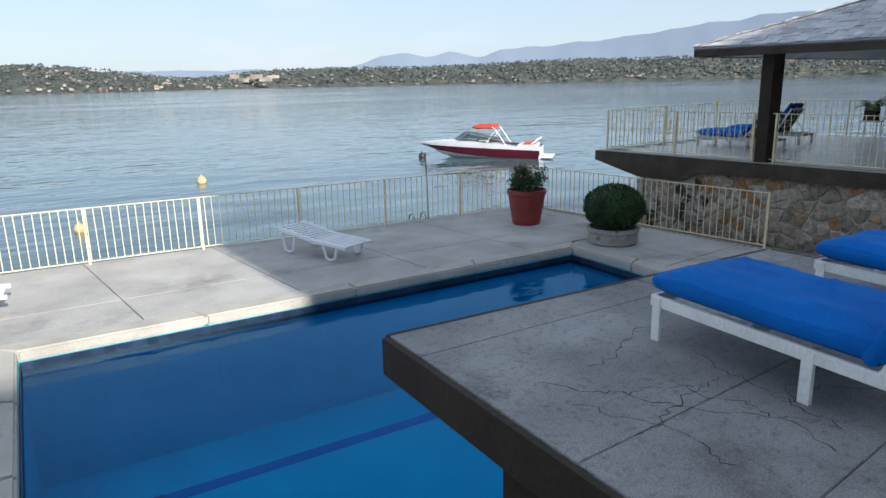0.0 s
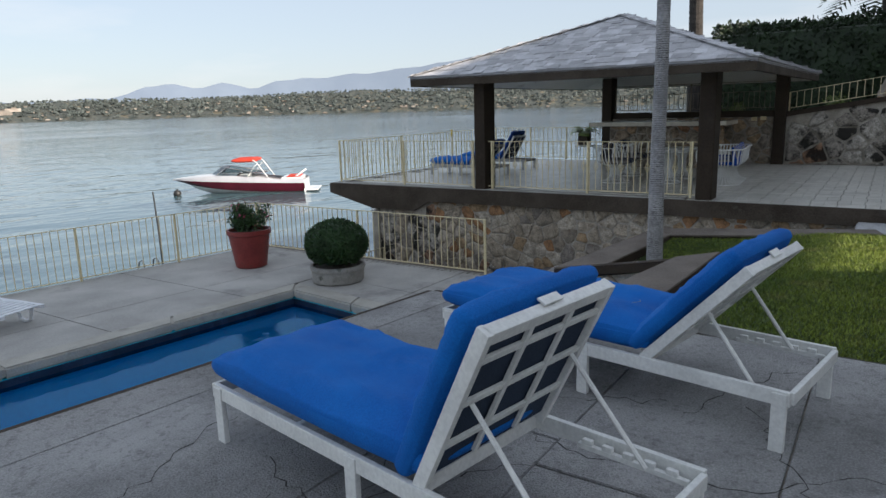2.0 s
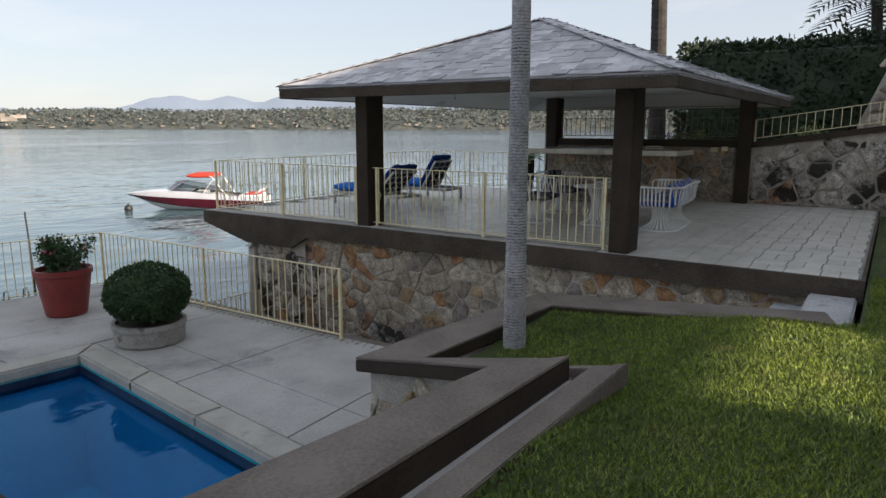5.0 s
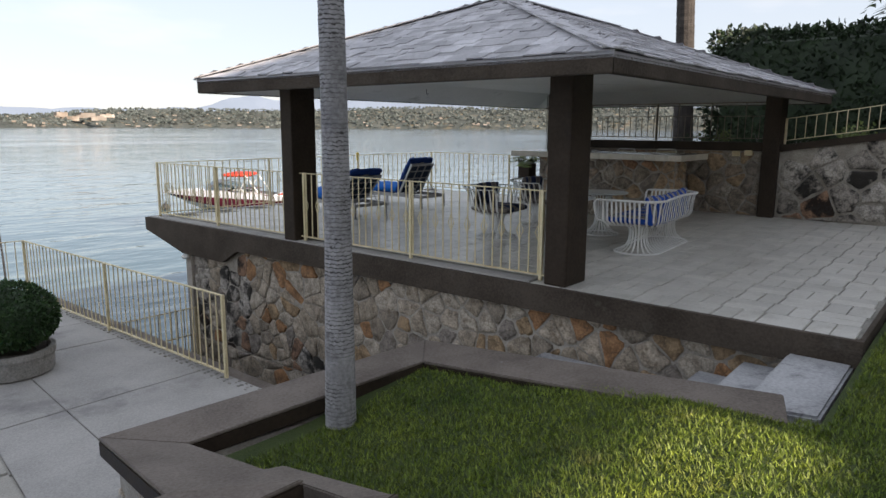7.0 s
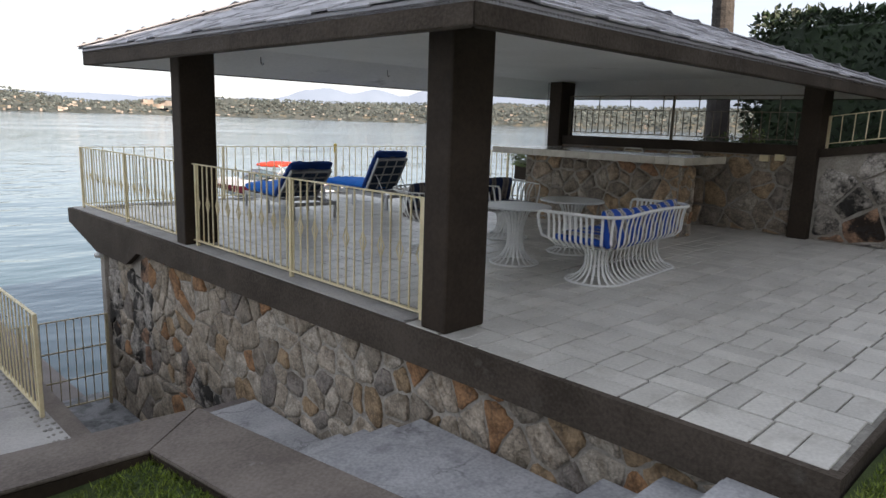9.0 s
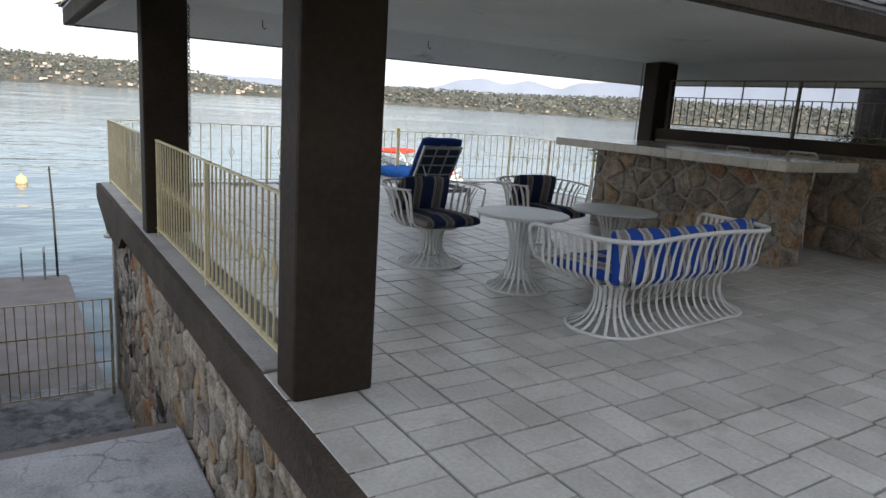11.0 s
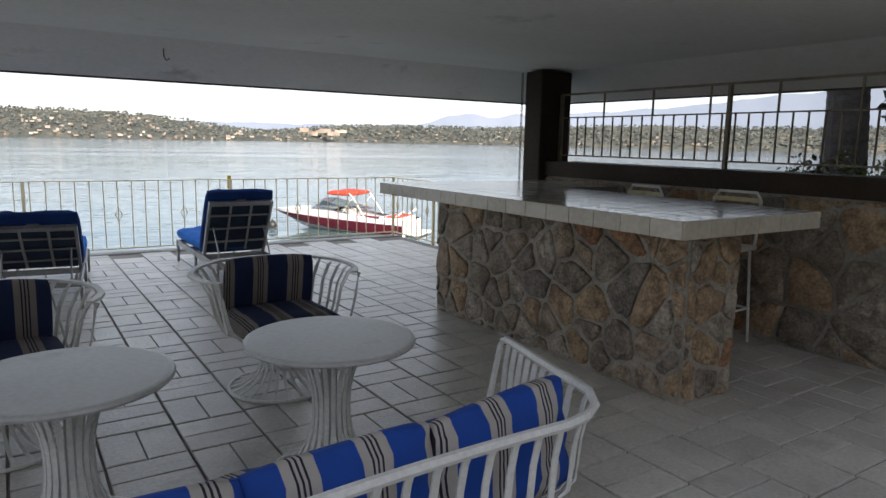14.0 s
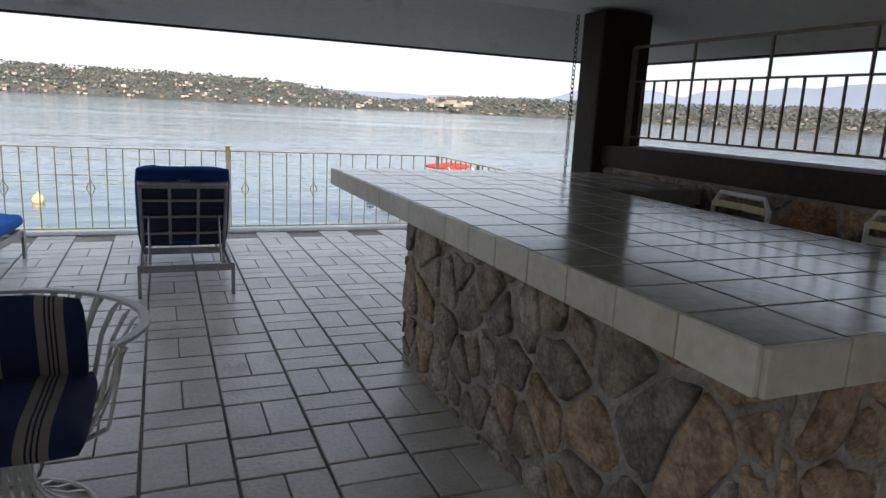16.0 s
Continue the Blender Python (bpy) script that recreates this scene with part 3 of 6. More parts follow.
def stone_wall(parent, origin, right, up, out, w, h, size, mat, seed, gap=0.011, proud=0.03, skip=None):
    """Rubble stones, each a lump of its own with a worn edge and a broad uneven face, set on a wall face."""
    rnd = random.Random(seed + 5)
    o, r, u, f = Vector(origin), Vector(right), Vector(up), Vector(out)
    for poly in stone_cells(w, h, size, seed):
        cx, cy = sum(p[0] for p in poly) / len(poly), sum(p[1] for p in poly) / len(poly)
        if skip and skip(cx, cy):
            continue
        cut = rounded(poly, rnd, 0.014)
        stuff = mat(cx, cy) if callable(mat) else mat
        V, n = [], len(cut)
        bulge = proud * rnd.uniform(0.5, 1.15)
        tx, ty = rnd.uniform(-0.09, 0.09), rnd.uniform(-0.09, 0.09)
        g = (gap(cx, cy) if callable(gap) else gap) * rnd.uniform(0.8, 1.7)
        for inset, d in ((0.0, -0.02), (0.0, bulge * 0.45), (0.055, bulge * 0.88), (0.45, bulge)):
            for x, y in cut:
                L = math.hypot(x - cx, y - cy) + 1e-6
                k = max(0.3, (L - g) / L) * (1 - inset * rnd.uniform(0.75, 1.25))
                px, py = (x - cx) * k, (y - cy) * k
                lump = 0.45 * bulge * noise.noise(Vector(((cx + px) * 9, (cy + py) * 9, seed))) + px * tx + py * ty if d > 0 else 0
                V.append(r * px + u * py + f * (d + lump))
        V.append(f * bulge * rnd.uniform(0.92, 1.12))
        F = [(k * n + i, k * n + (i + 1) % n, (k + 1) * n + (i + 1) % n, (k + 1) * n + i) for k in range(3) for i in range(n)]
        F += [(3 * n + i, 3 * n + (i + 1) % n, 4 * n) for i in range(n)]
        if r.cross(u).dot(f) < 0:
            F = [x[::-1] for x in F]
        ob = raw("stone", V, F, stuff, parent, smooth=True)
        ob.location = o + r * cx + u * cy

# ---- lake, far shore and mountains ----
LAKE_Z = -3.4
bm = bmesh.new()
bmesh.ops.create_circle(bm, cap_ends=True, radius=4700, segments=96, matrix=Matrix.Translation((0, 0, LAKE_Z)))
tagged(link_mesh("water", bm, LAKE), "wide calm lake with small ripples reflecting the pale sky", "lake", kind="structure")


def shore_height(az):
    """Height in metres of the wooded far shore, by bearing in degrees from +y towards +x."""
    near = 67 * math.exp(-((az + 6) / 21) ** 4) + 16 * math.exp(-((az - 14) / 9) ** 2)
    far = 71 + 20 / (1 + math.exp(-(az - 49) / 5)) + 8 * math.exp(-((az - 47) / 5) ** 2)
    k = 1 / (1 + math.exp(-(az - 21) / 1.6))
    return near * (1 - k) + far * k, 1500 * (1 - k) + 2450 * k


V, F = [], []
cols, rows_ = 520, 10
for i in range(cols + 1):
    az = -62 + 190 * i / cols
    h, dist = shore_height(az)
    for j in range(rows_ + 1):
        s = j / rows_
        d = dist + 420 * s + 30 * noise.noise(Vector((az * 0.3, s * 2, 3)))
        z = LAKE_Z - 1 + (h * (s ** 0.75) * (1 + 0.16 * noise.noise(Vector((az * 0.45, s * 3, 0)))) + 5 * noise.noise(Vector((az * 3.0, s * 9, 5))) * min(1, s * 4) + 3.5 * noise.noise(Vector((az * 9, s * 20, 8))) * min(1, s * 4))
        V.append((d * math.sin(radians(az)), d * math.cos(radians(az)), z if j < rows_ else z - 4))
for i in range(cols):
    for j in range(rows_):
        a = i * (rows_ + 1) + j
        F.append((a, a + rows_ + 1, a + rows_ + 2, a + 1))
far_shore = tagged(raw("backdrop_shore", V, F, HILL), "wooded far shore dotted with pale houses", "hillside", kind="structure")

rnd = random.Random(11)
V, F = [], []
for _ in range(300):
    az = rnd.uniform(-20, 92)
    if rnd.random() < 0.35:
        az = rnd.uniform(-16, 20)
    h, dist = shore_height(az)
    s = rnd.random() ** 1.8 * 0.75
    d = dist + 420 * s - 6
    z = LAKE_Z + h * s ** 0.75 * 0.98 + 1
    w, ht, dp = rnd.uniform(4, 12) * dist / 2000, rnd.uniform(2.5, 5.5), 8
    c, t = Vector((d * math.sin(radians(az)), d * math.cos(radians(az)), z)), Vector((math.cos(radians(az)), -math.sin(radians(az)), 0))
    b = Vector((math.sin(radians(az)), math.cos(radians(az)), 0)) * dp
    i = len(V)
    V += [c - t * w / 2, c + t * w / 2, c + t * w / 2 + b, c - t * w / 2 + b]
    V += [v + Vector((0, 0, ht)) for v in V[i:i + 4]]
    F += [(i, i + 1, i + 5, i + 4), (i + 1, i + 2, i + 6, i + 5), (i + 3, i, i + 4, i + 7), (i + 4, i + 5, i + 6, i + 7)]
for k in range(9):                      # the long pale buildings where the two shores meet
    az = 21.3 + 0.42 * k
    c, t = Vector((2250 * math.sin(radians(az)), 2250 * math.cos(radians(az)), LAKE_Z + 24 + 6 * math.sin(k * 1.7))), Vector((math.cos(radians(az)), -math.sin(radians(az)), 0))
    i, w, ht = len(V), 9 + 5 * (k % 3), 9 + 4 * (k % 2)
    V += [c - t * w, c + t * w, c + t * w + Vector((0, 20, 0)), c - t * w + Vector((0, 20, 0))]
    V += [v + Vector((0, 0, ht)) for v in V[i:i + 4]]
    F += [(i, i + 1, i + 5, i + 4), (i + 1, i + 2, i + 6, i + 5), (i + 3, i, i + 4, i + 7), (i + 4, i + 5, i + 6, i + 7)]
tagged(raw("far_houses", V, F, FAR_HOUSE), "small pale houses scattered over the far shore", "houses", kind="stuff")

# clumps of trees that break the far shore's outline
V, F = [], []
for _ in range(9000):
    az = rnd.uniform(-20, 95)
    h, dist = shore_height(az)
    s = rnd.random() ** 0.8
    d = dist + 420 * s - 10
    r = rnd.uniform(2.2, 6) * dist / 2000
    c = Vector((d * math.sin(radians(az)), d * math.cos(radians(az)), LAKE_Z + h * s ** 0.75 + r * 0.3))
    i = len(V)
    for k in range(6):
        V.append(c + Vector((math.cos(k * 1.05), math.sin(k * 1.05), rnd.uniform(-0.5, 0.1))) * r * rnd.uniform(0.7, 1.3))
    V += [c + Vector((0, 0, r * rnd.uniform(0.6, 1.1)))]
    F += [(i + k, i + (k + 1) % 6, i + 6) for k in range(6)]
# tree colour greyed towards blue, carrying the haze over the lake
FAR_TREE = material("haze_tinted_trees", (0.052, 0.064, 0.062), (0.09, 0.1, 0.093), 1.0, 0.02, 0.2, 0.0, island=0.5, spec=0.0)
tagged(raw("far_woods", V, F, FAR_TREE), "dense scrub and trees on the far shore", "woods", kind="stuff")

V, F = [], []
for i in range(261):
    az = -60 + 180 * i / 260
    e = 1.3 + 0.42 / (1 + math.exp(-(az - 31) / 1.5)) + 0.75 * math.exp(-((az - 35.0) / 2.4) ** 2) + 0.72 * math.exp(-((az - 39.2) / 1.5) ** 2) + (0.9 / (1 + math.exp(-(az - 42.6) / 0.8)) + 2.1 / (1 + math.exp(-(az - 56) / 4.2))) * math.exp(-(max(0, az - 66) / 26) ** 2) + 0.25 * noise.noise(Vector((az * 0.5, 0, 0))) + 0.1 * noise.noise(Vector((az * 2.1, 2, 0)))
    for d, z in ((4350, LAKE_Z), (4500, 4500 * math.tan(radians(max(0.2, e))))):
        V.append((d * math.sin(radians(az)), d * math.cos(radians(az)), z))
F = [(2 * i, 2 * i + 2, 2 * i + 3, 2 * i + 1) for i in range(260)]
tagged(raw("backdrop_mountains", V, F, MOUNTAIN, smooth=True), "mountains behind the lake, tinted pale blue for haze", "mountain", kind="structure")

# ---- ground under everything and an unseen house added to shade the garden ----
bm = bmesh.new()
prism(bm, [(-40, -40), (60, -40), (60, 0.96), (12.4, 0.96), (12.4, 0.5), (6.2, 0.5), (-40, 0.5)], -3.4, -0.55)
tagged(link_mesh("ground", bm, SOIL), "earth under the garden", "ground", kind="structure")

house = thing("house", "unseen plain plastered house added behind the garden to shade it", "house", kind="structure")
bm = bmesh.new()
# unseen blocks; their heights set how far the shade reaches over the pool
box(bm, (-40, -26, -0.5), (3.4, -15, 9.3))
box(bm, (3.4, -26, -0.5), (8.3, -15, 12.6))
# slot left between these two so a sun patch falls on the lawn
box(bm, (8.3, -15.4, -0.5), (11.0, -15, 6.95))
box(bm, (8.3, -15.4, 7.5), (11.0, -15, 12.6))
box(bm, (11.0, -26, -0.5), (48, -15, 12.6))
part("wall", bm, PLASTER, house)
bm = bmesh.new()
box(bm, (-40, -26.3, 9.3), (3.4, -14.9, 9.45), 0.03)
box(bm, (3.4, -15.6, 12.6), (48.4, -14.9, 12.8), 0.03)
part("roof", bm, TERRACOTTA, house)


# ---- lounger terrace ----
TER = 0.18
terrace = thing("floor_terrace", "raised cracked concrete terrace with a dark brown edge over the pool", "terrace", kind="structure")
SL = [(2.46, 2.3), (2.75, 4.57), (6.47, 4.1), (6.42, 2.5), (6.28, 0.2), (6.2, -6.8), (-10, -6.8), (-10, 2.2), (2.44, 2.2)]
bm = bmesh.new()
prism(bm, SL, TER - 0.2, TER - 0.022)
part("core", bm, MORTAR, terrace)
bm = bmesh.new()
E_ = [(2.44, 2.2), (2.75, 4.57), (6.47, 4.1), (6.42, 2.5), (6.28, 0.2), (6.2, -6.8)]


def edge_strip(bm, line, wide, z0, z1):
    """A band standing just outside a line of points, on its left side."""
    for (ax, ay), (bx, by) in zip(line, line[1:]):
        d = Vector((bx - ax, by - ay)).normalized()
        nx, ny = -d.y * wide, d.x * wide
        prism(bm, [(ax, ay), (bx, by), (bx + nx, by + ny), (ax + nx, ay + ny)], z0, z1, 0.006)


edge_strip(bm, E_, 0.05, TER - 0.24, TER - 0.004)
edge_strip(bm, [(-10, 2.2), (2.44, 2.2)], 0.05, TER - 0.24, TER - 0.004)
part("fascia", bm, BROWN, terrace, "dark brown painted concrete edge")
bm = bmesh.new()
box(bm, (2.72, 3.3, -3.1), (2.96, 3.54, TER - 0.2), 0.01)
part("post", bm, BROWN, terrace, "dark brown square post under the overhang")


def crack_line(rnd, p, ang, n, step):
    pts = [Vector((p[0], p[1], TER + 0.001))]
    for _ in range(n):
        a = ang + rnd.uniform(-0.9, 0.9)
        ang += rnd.uniform(-0.12, 0.12)
        pts.append(pts[-1] + Vector((math.cos(a), math.sin(a), 0)) * step * rnd.uniform(0.6, 1.3))
    return pts


# large cast panels with joints between them
def panels(parent, rows, z, mat, gap=0.006, thick=0.05, name="panel"):
    for poly in rows:
        cx, cy = sum(p[0] for p in poly) / len(poly), sum(p[1] for p in poly) / len(poly)
        q = []
        for x, y in poly:
            L = math.hypot(x - cx, y - cy)
            q.append((x + (cx - x) / L * gap * 1.4, y + (cy - y) / L * gap * 1.4))
        bm = bmesh.new()
        prism(bm, q, z - thick, z, 0.004)
        part(name, bm, mat, parent)


def lerp2(a, b, t):
    return (a[0] + (b[0] - a[0]) * t, a[1] + (b[1] - a[1]) * t)


def quad_grid(a, b, c, d, us, vs):
    """Cells of the quad a b c d (a to b along u, a to d along v) cut at us and vs."""
    out = []
    for u0, u1 in zip(us, us[1:]):
        for v0, v1 in zip(vs, vs[1:]):
            out.append([lerp2(lerp2(a, b, u), lerp2(d, c, u), v) for u, v in ((u0, v0), (u1, v0), (u1, v1), (u0, v1))])
    return out


panels(terrace, quad_grid((2.44, 2.2), (6.4, 2.2), (6.47, 4.1), (2.75, 4.57), (0, 0.56, 1), (0, 0.3, 0.84, 1)), TER, SLAB, 0.0035)
panels(terrace, quad_grid((2.44, -2.2), (6.24, -2.2), (6.4, 2.2), (2.44, 2.2), (0, 0.5, 1), (0, 0.5, 0.8, 1)), TER, SLAB)
panels(terrace, quad_grid((-2.0, -2.2), (2.44, -2.2), (2.44, 2.2), (-2.0, 2.2), (0, 0.5, 1), (0, 0.5, 1)), TER, SLAB)
panels(terrace, quad_grid((-10, -6.8), (6.2, -6.8), (6.26, -2.2), (-10, -2.2), (0, 0.25, 0.5, 0.75, 1), (0, 0.5, 1)), TER, SLAB)
bm = bmesh.new()
rnd = random.Random(4)
starts = [((3.3, 3.5), 0.2), ((3.5, 3.0), 2.4), ((3.4, 2.3), 0.9), ((4.3, 2.9), -0.4), ((4.6, 1.7), 1.2), ((5.2, 1.8), -0.7), ((3.1, 1.9), 0.3), ((3.9, 3.2), -1.7), ((5.4, 2.8), 0.2), ((2.9, 2.9), 0.1), ((4.1, 1.3), 0.6), ((3.6, 1.6), -0.2), ((3.2, 3.2), -0.9), ((3.7, 2.6), 0.5), ((3.0, 2.5), 1.4), ((4.4, 2.2), 2.2), ((4.9, 2.6), -1.1), ((4.7, 1.2), 0.3), ((5.0, 0.9), 1.9)]
for p, ang in starts:
    pts = crack_line(rnd, p, ang, 18, 0.055)
    for a, b in zip(pts, pts[1:]):
        d = (b - a).normalized()
        s = Vector((-d.y, d.x, 0)) * rnd.uniform(0.001, 0.0038)
        vs = [bm.verts.new(x) for x in (a - s, b - s, b + s, a + s)]
        bm.faces.new(vs)
part("crack", bm, CRACK, terrace, "dark hairline cracks")

# ---- pool and its deck ----
DECK = -1.23
P_NW, P_NE, P_SE, P_SW = (1.25, 10.02), (9.65, 9.08), (8.93, 3.5), (0.55, 4.1)


def ring(poly, wide):
    """The polygon pushed outwards."""
    n, out = len(poly), []
    for i in range(n):
        p0, p1, p2 = Vector(poly[i - 1]), Vector(poly[i]), Vector(poly[(i + 1) % n])
        d1, d2 = (p1 - p0).normalized(), (p2 - p1).normalized()
        n1, n2 = Vector((-d1.y, d1.x)), Vector((-d2.y, d2.x))
        out.append(tuple(p1 + (n1 + n2) * (wide / (1 + n1.dot(n2)))))
    return out


POOL = [P_NW, P_NE, P_SE, P_SW]
POOL_OUT = ring(POOL, 0.34)
pool = thing("pool", "rectangular swimming pool painted bright blue with a dark waterline", "pool", kind="structure")
bm = bmesh.new()
wide = ring(POOL, 0.3)
for i in range(4):
    j = (i + 1) % 4
    prism(bm, [POOL[i], POOL[j], wide[j], wide[i]], -3.0, DECK - 0.13)
prism(bm, wide, -3.2, -3.0)
part("basin", bm, POOL_BLUE, pool)
inner = ring(POOL, -0.95)
bm = bmesh.new()
for a, b, c, d in ((inner[0], inner[1], (inner[1][0], inner[1][1] - 0.2), (inner[0][0], inner[0][1] - 0.2)),
                   (inner[0], (inner[0][0] + 0.28, inner[0][1]), (inner[3][0] + 0.28, inner[3][1]), inner[3]),
                   (inner[3], inner[2], (inner[2][0], inner[2][1] + 0.2), (inner[3][0], inner[3][1] + 0.2))):
    prism(bm, [a, d, c, b] if (a, b) == (inner[0], inner[1]) else [a, b, c, d], -3.0, -2.994)
part("lane_line", bm, POOL_LINE, pool, "dark blue guide line on the pool floor")
surf = raw("water_surface", [(*p, DECK - 0.22) for p in reversed(ring(POOL, -0.004))], [(0, 1, 2, 3)], POOL_WATER, pool, "clear blue rippled water")
# underwater ledge along the wall and the dark tile band
ti = ring(POOL, -0.012)
bm = bmesh.new()
box(bm, (-0.062, -0.006, -0.07), (0.062, 0.006, 0.07), 0.002)
wl_tile = part("waterline_tile", bm, POOL_DARK, pool)
first = True
for i, k in ((0, 68), (1, 48), (3, 48)):
    a, b = Vector(ti[i]), Vector(ti[(i + 1) % 4])
    for q in range(k):
        p = a + (b - a) * ((q + 0.5) / k)
        mm = pose(p.x, p.y, DECK - 0.2, 0, 0, math.degrees(math.atan2(b.y - a.y, b.x - a.x)))
        if first:
            wl_tile.matrix_local, first = mm, False
        else:
            shared("waterline_tile", wl_tile.data, pool, mm)
# coping stones
for i in range(4):
    a, b, c, d = POOL[i], POOL[(i + 1) % 4], POOL_OUT[(i + 1) % 4], POOL_OUT[i]
    k = 4
    for q in range(k):
        poly = [lerp2(a, b, q / k), lerp2(a, b, (q + 1) / k), lerp2(d, c, (q + 1) / k), lerp2(d, c, q / k)]
        bm = bmesh.new()
        prism(bm, poly, DECK - 0.13, DECK + 0.012, 0.025)
        part("coping", bm, COPING, pool)


def fence_y(x):
    return 13.95 - 0.142 * (x - 1.57)


deck = thing("floor_deck", "pale concrete pool deck in large cast panels", "deck", kind="structure")
bm = bmesh.new()
O = POOL_OUT
prism(bm, [(-9, fence_y(-9) + 0.15), (-9, 10.4), O[0], O[1], (12.05, 8.9), (12.05, fence_y(12) + 0.15)], -3.3, DECK - 0.03)
prism(bm, [O[1], O[2], (12.1, 3.4), (12.05, 8.9)], -3.3, DECK - 0.03)
prism(bm, [(-9, 10.4), (-9, 2.4), O[3], O[0]], -3.3, DECK - 0.03)
prism(bm, [(-9, 2.4), (12.1, 2.4), (12.1, 3.4), O[2], O[3]], -3.3, DECK - 0.05)
part("base", bm, MORTAR, deck)
x0, x1 = -9.0, 12.05
top_l, top_r = (x0, fence_y(x0) + 0.12), (x1, fence_y(x1) + 0.12)
low_l, low_r = (O[0][0] - (O[0][0] - x0), O[0][1] + 0.078 * (O[0][0] - x0)), (x1, O[1][1] - 0.078 * (x1 - O[1][0]))
us = [0, 0.18, 0.33, 0.452, 0.555, 0.655, 0.755, 0.855, 1]
panels(deck, quad_grid(low_l, low_r, top_r, top_l, us, (0, 0.32, 1)), DECK, CONCRETE, 0.007)
panels(deck, quad_grid((O[2][0], O[2][1]), (12.1, 3.4), (12.05, low_r[1]), (O[1][0], O[1][1]), (0, 0.3, 1), (0, 0.33, 0.66, 1)), DECK, CONCRETE, 0.007)
panels(deck, quad_grid((-9, 2.4), O[3], O[0], (-9, 10.5), (0, 0.5, 1), (0, 0.33, 0.66, 1)), DECK, CONCRETE, 0.007)
bm = bmesh.new()
prism(bm, [(12.04, 4.9), (12.22, 4.9), (12.3, 12.4), (12.04, 12.44)], DECK - 0.15, DECK - 0.004, 0.012)
part("edge", bm, BROWN_TOP, deck, "worn concrete edge over the landing")
stone_wall(deck, (12.09, 3.6, -2.9), (0, 1, 0), (0, 0, 1), (1, 0, 0), 8.8, 1.6, 0.3, STONE_STAIN, 71, proud=0.03)
bm = bmesh.new()
for k in range(44):                      # pebble drain strip by the gate
    for q in range(3):
        p = Vector((11.93 + 0.05 * q + rnd.uniform(-0.01, 0.01) + (6.4 - k * 0.0) * 0, 11.6 - k * 0.128 + rnd.uniform(-0.02, 0.02), DECK + 0.004))
        bmesh.ops.create_icosphere(bm, subdivisions=1, radius=rnd.uniform(0.014, 0.024), matrix=Matrix.Translation(p) @ Matrix.Diagonal((1, 1.3, 0.45, 1)))
tagged(part("pebble", bm, PLANTER, deck, "strip of grey pebbles along the fence"), kind="stuff")


# ---- railings ----
def bar_mesh(name, h, r, mat):
    bm = bmesh.new()
    box(bm, (-r, -r, 0), (r, r, h), r * 0.3)
    me = bpy.data.meshes.new(name)
    bm.to_mesh(me)
    bm.free()
    me.materials.append(mat)
    return me


def diamond_mesh(mat):
    bm = bmesh.new()
    tube(bm, [(0, 0, 0.1), (0.042, 0, 0), (0, 0, -0.1), (-0.042, 0, 0)], 0.0078, 4, closed=True)
    me = bpy.data.meshes.new("diamond")
    bm.to_mesh(me)
    bm.free()
    me.materials.append(mat)
    return me


DIAMOND = diamond_mesh(CREAM)


def railing(name, label, p0, p1, z0, z1, height, step, posts, diamonds=0, mat=None, bar=0.0065, foot=0.06, tall=0.0):
    """An upright bar railing from p0 to p1: rails, posts at fractions, balusters, diamonds on every second bar."""
    mat = mat or CREAM
    root = thing(name, label, "railing", group="railings")
    a, b = Vector((*p0, z0)), Vector((*p1, z1))
    d = b - a
    L = d.length
    ang = math.degrees(math.atan2(d.y, d.x))
    flat = Vector((d.x, d.y, 0)).normalized()
    up = Vector((0, 0, 1))
    n = flat.cross(up)
    for nm, z, w, t in (("top_rail", height, 0.03, 0.012), ("bottom_rail", foot, 0.034, 0.014)):
        bm = bmesh.new()
        strap(bm, [a + up * z, b + up * z], up, w, t)
        part(nm, bm, mat, root)
    pm = bar_mesh("post", height + 0.008, 0.019, mat)
    for f in posts:
        p = a + d * f
        shared("post", pm, root, Matrix.Translation(p) @ Matrix.Rotation(radians(ang), 4, "Z"))
    bmsh = bar_mesh("baluster", height - foot, bar, mat)
    k = max(2, round(L / step))
    for i in range(1, k):
        f = i / k
        if any(abs(f - q) * L < 0.03 for q in posts):
            continue
        p = a + d * f + up * foot
        lean = random.Random(i + k).uniform(-0.6, 0.6)
        shared("baluster", bmsh, root, Matrix.Translation(p) @ Matrix.Rotation(radians(ang), 4, "Z") @ Matrix.Rotation(radians(lean), 4, "Y"))
        if diamonds and i % diamonds == 1:
            shared("diamond", DIAMOND, root, Matrix.Translation(p + up * (height * 0.47)) @ Matrix.Rotation(radians(ang), 4, "Z"))
    if tall:
        bm = bmesh.new()
        strap(bm, [a + up * tall, b + up * tall], up, 0.026, 0.02)
        part("top_rail", bm, mat, root)
        tm = bar_mesh("strut", tall - height, 0.008, mat)
        for i in range(1, k):
            if i % 5 == 3:
                shared("strut", tm, root, Matrix.Translation(a + d * (i / k) + up * height))
        tp = bar_mesh("post", tall, 0.018, mat)
        for f in posts:
            shared("post", tp, root, Matrix.Translation(a + d * f))
    return root


